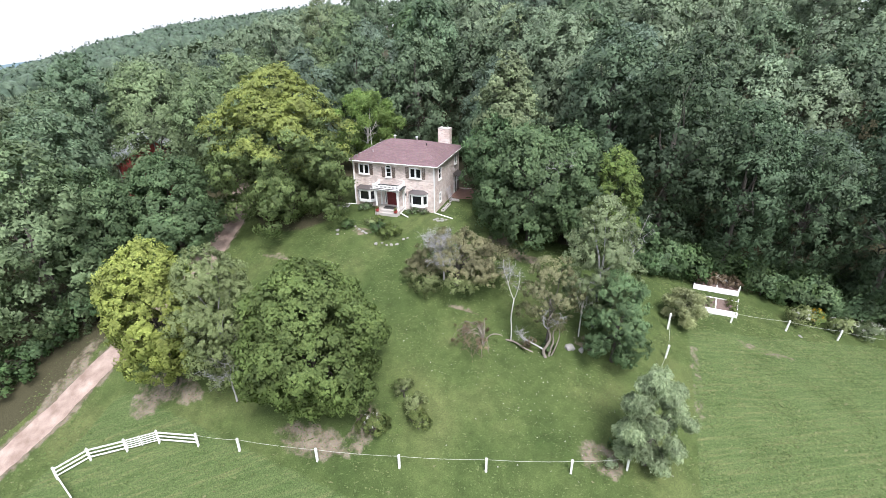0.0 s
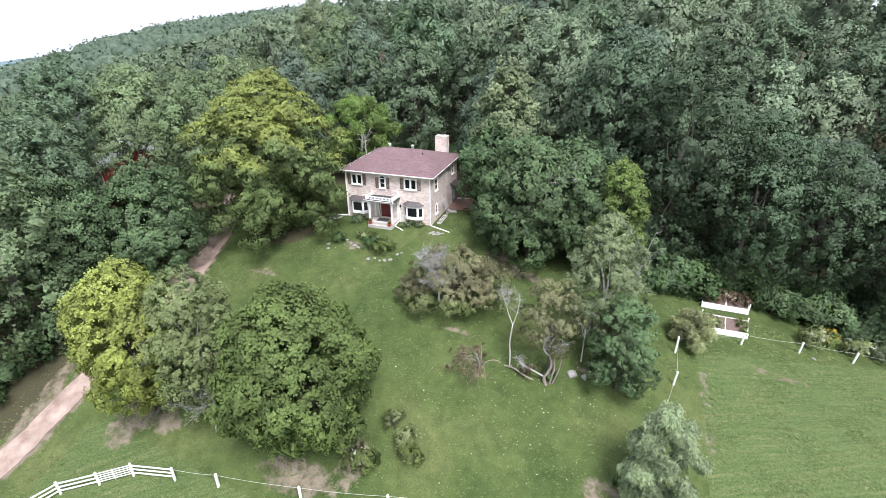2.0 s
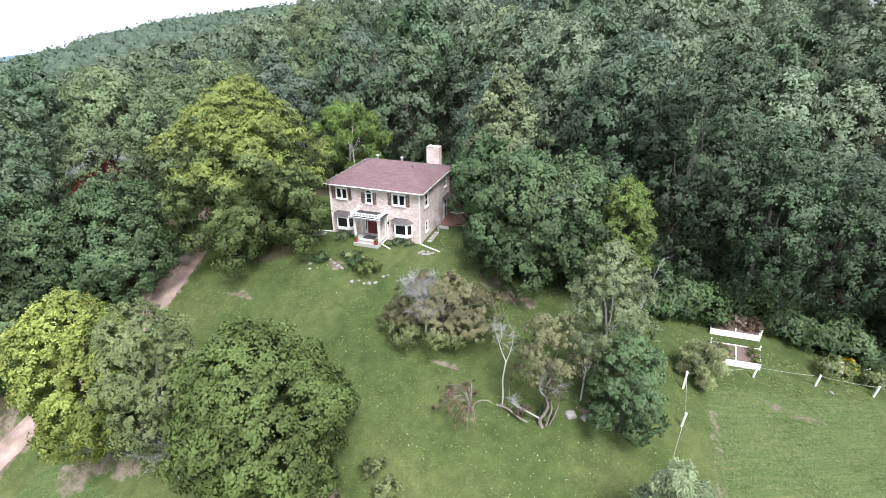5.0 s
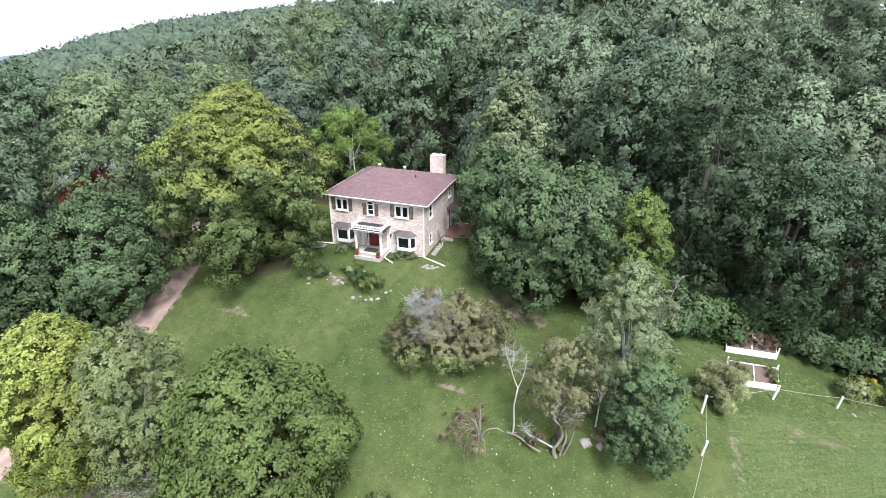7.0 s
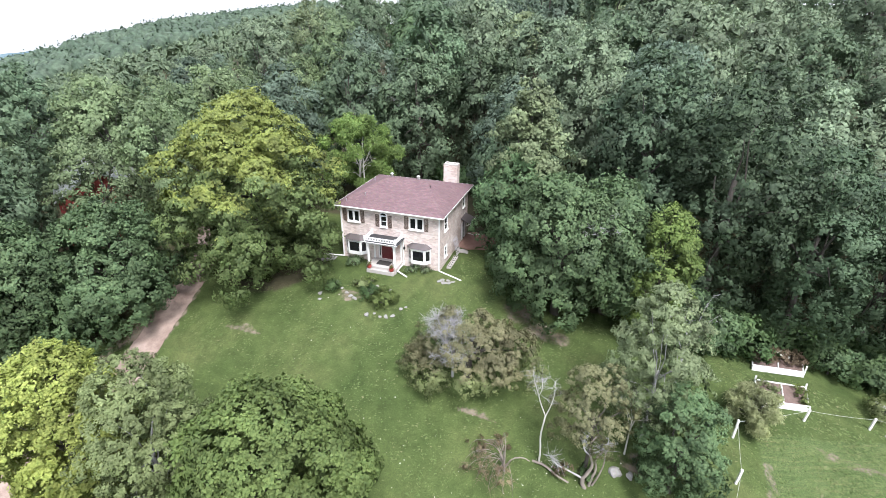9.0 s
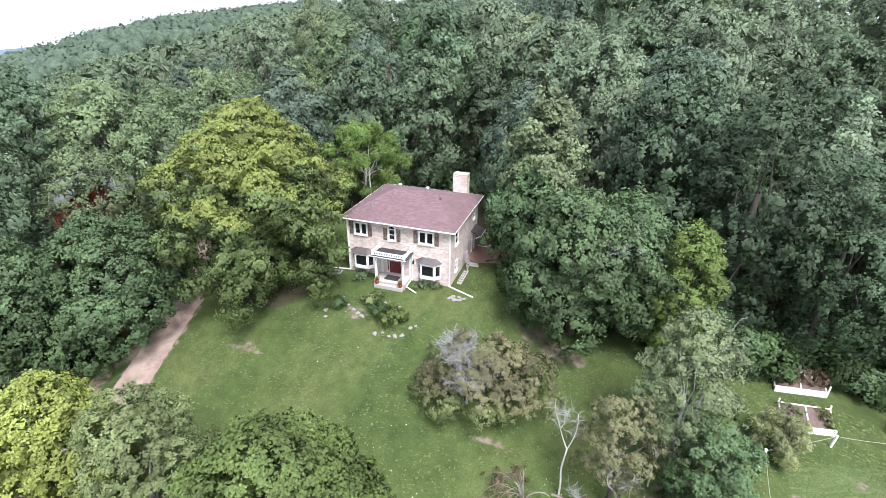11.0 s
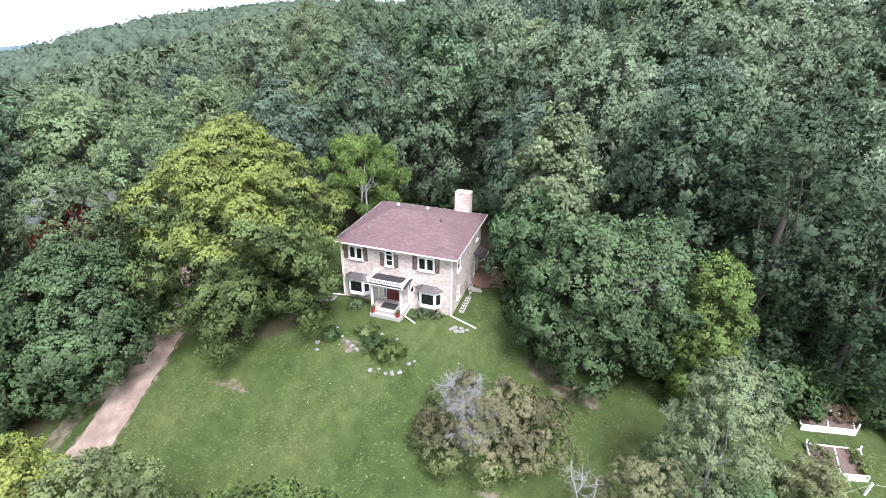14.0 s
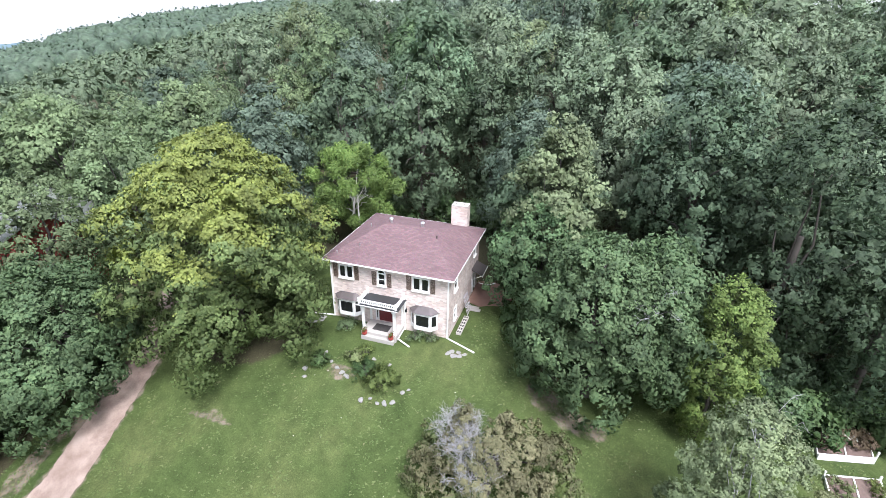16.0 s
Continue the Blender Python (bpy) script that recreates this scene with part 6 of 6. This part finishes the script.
shrub("round bright green hydrangea with white flower heads", 3.3, -24.2, 1.35, 1.5, LEAF_GREEN, 1500, 0.24, 71, flowers=(FLOWER_WHITE, 30, 1))
shrub("thin yellowing sapling on the lawn", 4.7, -21.2, 0.8, 1.9, LEAF_OLIVE, 420, 0.22, 72)
shrub("small sparse green sapling on the lawn", 5.9, -21.9, 0.9, 1.6, LEAF_OLIVE, 420, 0.22, 73)
shrub("small sparse green sapling on the lawn", 6.5, -22.9, 0.8, 1.4, LEAF_GREEN, 420, 0.22, 74)
shrub("flowering shrub with yellow and white blooms beside the rope fence", 38.4, 4.1, 1.5, 1.7, LEAF_OLIVE, 1000, 0.22, 75, flowers=(FLOWER_WHITE, 60))
shrub("mound of yellow flowers beside the rope fence", 40.2, 5.4, 1.1, 1.4, LEAF_GREEN, 500, 0.22, 76, flowers=(FLOWER_YELLOW, 380))
shrub("flowering bush with pale blooms beside the rope fence", 42.6, 4.9, 1.5, 1.6, LEAF_OLIVE, 900, 0.22, 77, flowers=(FLOWER_WHITE, 90))
shrub("flowering bush with pale blooms beside the rope fence", 45.4, 5.6, 1.5, 1.6, LEAF_GREY, 900, 0.22, 78, flowers=(FLOWER_WHITE, 120))
shrub("dark dead-leaved bush at the foot of the willow", 20.9, -19.4, 0.9, 1.5, LEAF_BUSH, 500, 0.24, 79)
shrub("small pale plant in a patch of bare soil", 20.2, -20.7, 0.45, 0.5, LEAF_WILLOW, 200, 0.18, 80)
# planting in front of the house
shrub("dense green perennials in the stone-edged flower bed", -3.2, -5.6, 1.7, 1.15, LEAF_GREEN, 1700, 0.24, 81, "plant", name="perennials")
shrub("dense green perennials in the stone-edged flower bed", -4.6, -5.0, 1.2, 0.9, LEAF_BUSH, 900, 0.24, 82, "plant", name="perennials")
shrub("pale green low plants in the flower bed", -6.0, -4.0, 0.9, 0.6, LEAF_OLIVE, 420, 0.2, 83, "plant", name="perennials")
shrub("green leafy clump in the flower bed", -5.4, -3.3, 0.6, 0.6, LEAF_GREEN, 320, 0.2, 84, "plant", name="perennials")
shrub("foundation shrub against the stone wall", -8.0, -1.3, 1.1, 0.7, LEAF_LIGHT, 1200, 0.2, 85)
shrub("pale feathery shrub under the bay window", -2.4, -0.95, 0.95, 0.5, LEAF_LIGHT, 900, 0.18, 86)
shrub("pale feathery shrub under the bay window", -1.1, -0.75, 0.75, 0.42, LEAF_LIGHT, 700, 0.18, 87)
shrub("dark shrub beside the flower bed", -8.4, -5.0, 0.9, 0.8, LEAF_BUSH, 600, 0.2, 88)
shrub("small dark green plant under the dead trunks", 14.6, -13.6, 0.6, 0.6, LEAF_BUSH, 300, 0.2, 89, "plant", name="perennials")
for k, (x, y, r) in enumerate(((4.9, 2.4, 1.3), (4.2, 4.2, 1.1), (6.0, 0.9, 1.2), (7.6, -2.2, 1.0))):
    shrub("low dark green shrub at the edge of the trees", x, y, r, 1.3, LEAF_BUSH, 900, 0.24, 90 + k, group="shrubs at the edge of the trees")


def build_undergrowth():
    """Brush along the edges of the woods: three shrubs built once and repeated."""
    rng = np.random.default_rng(9)
    models = []
    for k, mat in enumerate((LEAF_BUSH, LEAF_MID, LEAF_BUSH)):
        models.append(shrub("tangled green brush at the edge of the woods", 24.0 + 3 * k, 9.6 + k, 2.2, 2.9, mat, 750, 0.32, 200 + k, group="brush at the edge of the woods"))
    spots = []
    for i in range(44):
        u = i / 43
        spots.append((20.5 + 30 * u, 4.6 + 5.0 * min(1, u * 2.4) + rng.normal() * 0.9 + (2.6 if 0.22 < u < 0.44 else 0.3)))
    for i in range(16):
        u = i / 15
        spots.append((-27.4 - 6.5 * max(0, u - 0.5) * 2 + rng.normal() * 0.5, -9 - 24 * u))
    for i in range(16):
        spots.append((-15 + 1.4 * i + rng.normal() * 0.5, 15.5 + 7 * rng.random()))
    for i in range(7):
        spots.append((19.0 + rng.normal() * 1.0, 1.6 + i * 0.4))
    for i in range(12):
        spots.append((21.2 + 0.55 * i + rng.normal() * 0.4, 2.6 + 0.32 * i + rng.normal() * 0.5))
    for i in range(14):
        spots.append((39 + i * 1.2 + rng.normal() * 0.5, 13.0 + 0.25 * i + rng.normal() * 1.4))
    for (x, y) in spots:
        s = 0.7 + 0.6 * rng.random()
        m = copy_thing(models[int(rng.integers(0, 3))], pose(x, y, ground_at(x, y), 0, 0, rng.random() * 360))
        m.scale = (s, s, s * (0.8 + 0.4 * rng.random()))


build_undergrowth()


def build_stones():
    rng = np.random.default_rng(21)

    def stone(x, y, sx, sy, sz, label, seed, group="", mat=STONE):
        r = np.random.default_rng(seed)
        bm = bmesh.new()
        bmesh.ops.create_icosphere(bm, subdivisions=2, radius=1.0)
        for v in bm.verts:
            k = 1 + 0.18 * math.sin(v.co.x * 3 + seed) + 0.14 * math.sin(v.co.y * 4 + seed * 2) + 0.06 * r.normal()
            v.co = Vector((v.co.x * sx * k, v.co.y * sy * k, v.co.z * sz * k + sz * 0.35))
        ob = part("stone", bm, mat)
        ob.matrix_world = pose(x, y, ground_at(x, y), 0, 0, r.random() * 360)
        tagged(ob, label, "stone", group)
    stone(-4.05, -7.0, 0.26, 0.17, 0.14, "lone pale stone lying on the lawn", 3)
    k = 10
    for (x, y, s) in ((-2.4, -6.8, 0.3), (-1.9, -6.6, 0.26), (-2.9, -6.9, 0.22), (-3.5, -6.7, 0.2), (-1.5, -5.7, 0.24), (-1.2, -5.4, 0.18), (-5.9, -5.5, 0.32), (-6.4, -5.3, 0.26), (-6.9, -5.0, 0.24),
                      (-5.0, -4.1, 0.2), (-7.6, -4.6, 0.2), (-4.6, -3.6, 0.22), (-8.4, -4.0, 0.26), (-3.3, -3.8, 0.2), (-9.2, -5.6, 0.3), (-8.9, -6.3, 0.24)):
        k += 1
        stone(x, y, s * 0.85, s * 0.6, s * 0.35, "grey field stone edging the flower bed", k, "stones edging the flower bed")
    for (x, y, s) in ((0.5, -1.6, 0.3), (0.95, -1.75, 0.34), (1.4, -1.6, 0.3), (1.7, -1.4, 0.24), (0.75, -1.35, 0.26), (1.2, -1.3, 0.26)):
        k += 1
        stone(x, y, s * 0.8, s * 0.7, s * 0.16, "flat pale splash stone at the house corner", k, "splash stones at the house corner")
    stone(16.3, -12.5, 0.5, 0.34, 0.24, "grey boulder under the trees", 40)
    stone(17.3, -12.4, 0.3, 0.24, 0.18, "grey boulder under the trees", 41)
    stone(38.0, 1.5, 0.2, 0.16, 0.1, "small white stone in the grass", 42)
    stone(-10.9, -1.0, 0.75, 0.5, 0.1, "flat grey slab in the grass beside the house", 43)


build_stones()


def build_pots():
    for x in (-6.2, -4.0):
        pot = thing("flower_pot", "round red pot with red flowers at the porch step", "flower pot", (x, -1.84, 0.212), "pots at the porch")
        bm = bmesh.new()
        bmesh.ops.create_uvsphere(bm, u_segments=14, v_segments=9, radius=0.21)
        bmesh.ops.translate(bm, vec=(0, 0, 0.17), verts=bm.verts)
        bmesh.ops.delete(bm, geom=[v for v in bm.verts if v.co.z > 0.33 or v.co.z < 0.0], context="VERTS")
        part("pot", bm, TERRACOTTA, pot)
        part("rim", rod((0, 0, 0.28), (0, 0, 0.33), 0.19, n=14), TERRACOTTA, pot)
        leafy("flower", pot, [(0, 0, 0.42, 0.2)], 90, 0.1, FLOWER_RED, 300)
        leafy("foliage", pot, [(0, 0, 0.38, 0.19)], 60, 0.1, LEAF_GREEN, 301)


build_pots()


def build_side_yard():
    # brick-red patio behind the side door
    bm = bmesh.new()
    ring = [(0.05, 5.6), (1.2, 5.2), (3.0, 6.2), (3.6, 7.6), (3.2, 9.2), (1.6, 9.6), (0.05, 9.4)]
    vs = [bm.verts.new((x, y, ground_at(x, y) + 0.08)) for x, y in ring]
    bm.faces.new(vs)
    ex = bmesh.ops.extrude_face_region(bm, geom=bm.faces[:])
    bmesh.ops.translate(bm, vec=(0, 0, -0.3), verts=[v for v in ex["geom"] if isinstance(v, bmesh.types.BMVert)])
    pat = part("patio", bm, worn("red_paver_sand", (0.22, 0.125, 0.095), (0.33, 0.2, 0.16), 0.95, 2.0, 25.0))
    tagged(pat, "reddish patio at the side door", "patio", kind="structure")
    # trellis leaning on the wall
    tr = thing("trellis", "weathered grey lattice trellis leaning on the stone wall", "trellis", (0.6, 4.1, ground_at(0.6, 4.1)))
    tilt = 0.42
    for k in range(5):
        y = -0.55 + 1.1 * k / 4
        part("upright", rod((0.0, y, 0.0), (-tilt, y, 1.75), 0.022, n=6), TRELLIS_GREY, tr)
    for k in range(6):
        u = 0.08 + 0.84 * k / 5
        part("slat", rod((-tilt * u + 0.02, -0.58, 1.75 * u), (-tilt * u + 0.02, 0.58, 1.75 * u), 0.02, n=6), TRELLIS_GREY, tr)
    # row of concrete blocks along the wall
    for k in range(6):
        y = 0.9 + 0.42 * k
        b = thing("concrete_block", "pale concrete block lying beside the wall", "block", (0.62, y, ground_at(0.62, y)), "blocks along the wall")
        bm = box(-0.2, -0.19, 0.0, 0.2, 0.19, 0.2, 0.01)
        part("block", bm, CONCRETE, b)
        # thin dark plates on the solid block imitate the shade inside hollow cores
        for dx in (-0.09, 0.09):
            part("core", box(dx - 0.06, -0.12, 0.201, dx + 0.06, 0.12, 0.206), DARK_MAT_AND_HOLLOW, b)
    for k, (x, y, w) in enumerate(((0.75, 4.85, 1.0), (1.0, 4.5, 0.9))):
        s = thing("stone_slab", "pale stone slab laid as a step", "step", (x, y, ground_at(x, y)), "slabs by the side door")
        part("slab", box(-w / 2, -0.16, 0, w / 2, 0.16, 0.12 + 0.03 * k, 0.02), CONCRETE, s)
    # white bench at the back
    bn = thing("garden_bench", "white garden bench in the shade behind the house", "bench", (2.1, 12.6, ground_at(2.1, 12.6)), turn=25)
    for k in range(3):
        part("seat_slat", box(-0.75, -0.2 + 0.14 * k, 0.42, 0.75, -0.08 + 0.14 * k, 0.45), WHITE_PAINT, bn)
    for k in range(3):
        part("back_slat", box(-0.75, 0.24, 0.55 + 0.13 * k, 0.75, 0.27, 0.64 + 0.13 * k), WHITE_PAINT, bn)
    for x in (-0.68, 0.68):
        for y in (-0.18, 0.2):
            part("leg", box(x - 0.035, y - 0.035, 0, x + 0.035, y + 0.035, 0.42 if y < 0 else 0.95), WHITE_PAINT, bn)
        part("armrest", box(x - 0.04, -0.22, 0.62, x + 0.04, 0.235, 0.66), WHITE_PAINT, bn)
    # a spare downspout length on the patio
    sp = thing("drain_pipe", "white drain pipe lying on the patio edge", "pipe", (0, 0, 0))
    part("pipe", rod((0.2, 9.0, 0.12), (0.95, 8.8, 0.12), 0.05, n=8), WHITE_PAINT, sp)
    part("pipe", rod((0.95, 8.8, 0.12), (1.7, 9.35, 0.12), 0.05, n=8), WHITE_PAINT, sp)


build_side_yard()


def build_barn():
    """A red board barn half hidden by the trees."""
    x, y = -38.5, -1.2
    g = ground_at(x, y)
    barn = thing("barn", "red board barn with a pale metal roof among the trees", "barn", (x, y, g), turn=-35)
    w, d, h = 4.5, 3.6, 4.6
    part("wall", box(-w, -d, -0.5, w, -d + 0.2, h), BARN_RED, barn)
    part("wall", box(-w, d - 0.2, -0.5, w, d, h), BARN_RED, barn)
    for sx in (-1, 1):
        bm = bmesh.new()
        xs = (sx * w, sx * (w - 0.2))
        prof = [(-d + 0.2, -0.5), (d - 0.2, -0.5), (d - 0.2, h), (0, h + 2.2), (-d + 0.2, h)]
        A = [bm.verts.new((xs[0], p, q)) for p, q in prof]
        B = [bm.verts.new((xs[1], p, q)) for p, q in prof]
        bm.faces.new(A)
        bm.faces.new(B[::-1])
        for k in range(5):
            bm.faces.new((A[k], A[(k + 1) % 5], B[(k + 1) % 5], B[k]))
        part("gable_wall", bm, BARN_RED, barn)
    for sy in (-1, 1):
        bm = bmesh.new()
        v = [(-w - 0.3, sy * (d + 0.3), h - 0.15), (w + 0.3, sy * (d + 0.3), h - 0.15), (w + 0.3, 0, h + 2.3), (-w - 0.3, 0, h + 2.3)]
        bm.faces.new([bm.verts.new(q) for q in v])
        ex = bmesh.ops.extrude_face_region(bm, geom=bm.faces[:])
        bmesh.ops.translate(bm, vec=(0, 0, 0.1), verts=[q for q in ex["geom"] if isinstance(q, bmesh.types.BMVert)])
        part("roof", bm, METAL, barn, "pale metal roof sheet")
    part("barn_door", box(-1.4, -d - 0.06, -0.1, 1.4, -d - 0.005, 2.6), WHITE_WORN, barn)
    for xx in (-3.4, 2.5):
        part("window", box(xx, -d - 0.05, 1.4, xx + 0.9, -d - 0.006, 2.5), GLASS, barn)


build_barn()


def build_grass():
    """Tufts of grass on the lawn and longer ones in the hay field."""
    rng = np.random.default_rng(11)
    n = 60000
    x = -28 + rng.random(n) * 80
    y = -34 + rng.random(n) * 40
    ok = ~((x > -11) & (x < 1.5) & (y > -3.0)) & (y < 5)
    d = near_line(x, y, DRIVE)
    ok &= d > 1.7
    x, y = x[ok], y[ok]
    z = land(x, y)
    n = len(x)
    hay = (x > 26.5) | (y < -27.5)
    s = (0.05 + 0.07 * rng.random(n)) * np.where(hay, 1.3, 1.0)
    a = rng.random(n) * 2 * np.pi
    dx, dy = np.cos(a) * s, np.sin(a) * s
    lx, ly = rng.normal(size=n) * s * 1.1, rng.normal(size=n) * s * 1.1
    # long unmown clumps in the hay field
    m = 45000
    hx, hy = 26.6 + rng.random(m) * 26, -30 + rng.random(m) * 36
    ok = hy - 0.45 * (hx - 26) < -4.6
    hx, hy = hx[ok], hy[ok]
    m = len(hx)
    x, y, z = np.concatenate([x, hx]), np.concatenate([y, hy]), np.concatenate([z, land(hx, hy)])
    hs, ha = 0.05 + 0.06 * rng.random(m), rng.random(m) * 2 * np.pi
    s = np.concatenate([s, hs])
    dx, dy = np.concatenate([dx, np.cos(ha) * hs]), np.concatenate([dy, np.sin(ha) * hs])
    lx, ly = np.concatenate([lx, rng.normal(size=m) * hs * 0.9]), np.concatenate([ly, rng.normal(size=m) * hs * 0.9])
    n = len(x)
    p = np.stack([x, y, z], -1)
    side = np.stack([dx, dy, np.zeros(n)], -1)
    tip = np.stack([lx, ly, s * 0.4], -1)
    v = np.stack([p - side, p + side, p + tip], 1).reshape(-1, 3)
    f = np.arange(n * 3).reshape(-1, 3)
    ob = new("grass", cloud_mesh("grass", v, f, GRASS_BLADES))
    tagged(ob, "short green and straw-coloured grass tufts", "grass", kind="stuff")


build_grass()


def build_clover():
    """Small pale flower heads and dry leaves scattered over the lawn."""
    rng = np.random.default_rng(17)
    n = 330
    x, y = -9 + rng.random(n) * 33, -25 + rng.random(n) * 24
    x[:200], y[:200] = 12 + rng.normal(size=200) * 5, -17 + rng.normal(size=200) * 3.2
    ok = ~((x > -11) & (x < 2) & (y > -3.5))
    x, y = x[ok], y[ok]
    z = land(x, y)
    n = len(x)
    s = 0.016 + 0.035 * rng.random(n) ** 2
    ring = np.array([(math.cos(k * math.pi / 2.5), math.sin(k * math.pi / 2.5), 0.0) for k in range(5)] + [(0, 0, 0.6)])
    v = np.stack([x, y, z + 0.07], -1)[:, None, :] + ring[None] * s[:, None, None]
    f = (np.arange(n) * 6)[:, None, None] + np.array([(k, (k + 1) % 5, 5) for k in range(5)])[None]
    ob = new("clover", cloud_mesh("clover", v.reshape(-1, 3), f.reshape(-1, 3), FLOWER_WHITE))
    tagged(ob, "small pale clover heads scattered in the lawn", "flowers", kind="stuff")


build_clover()
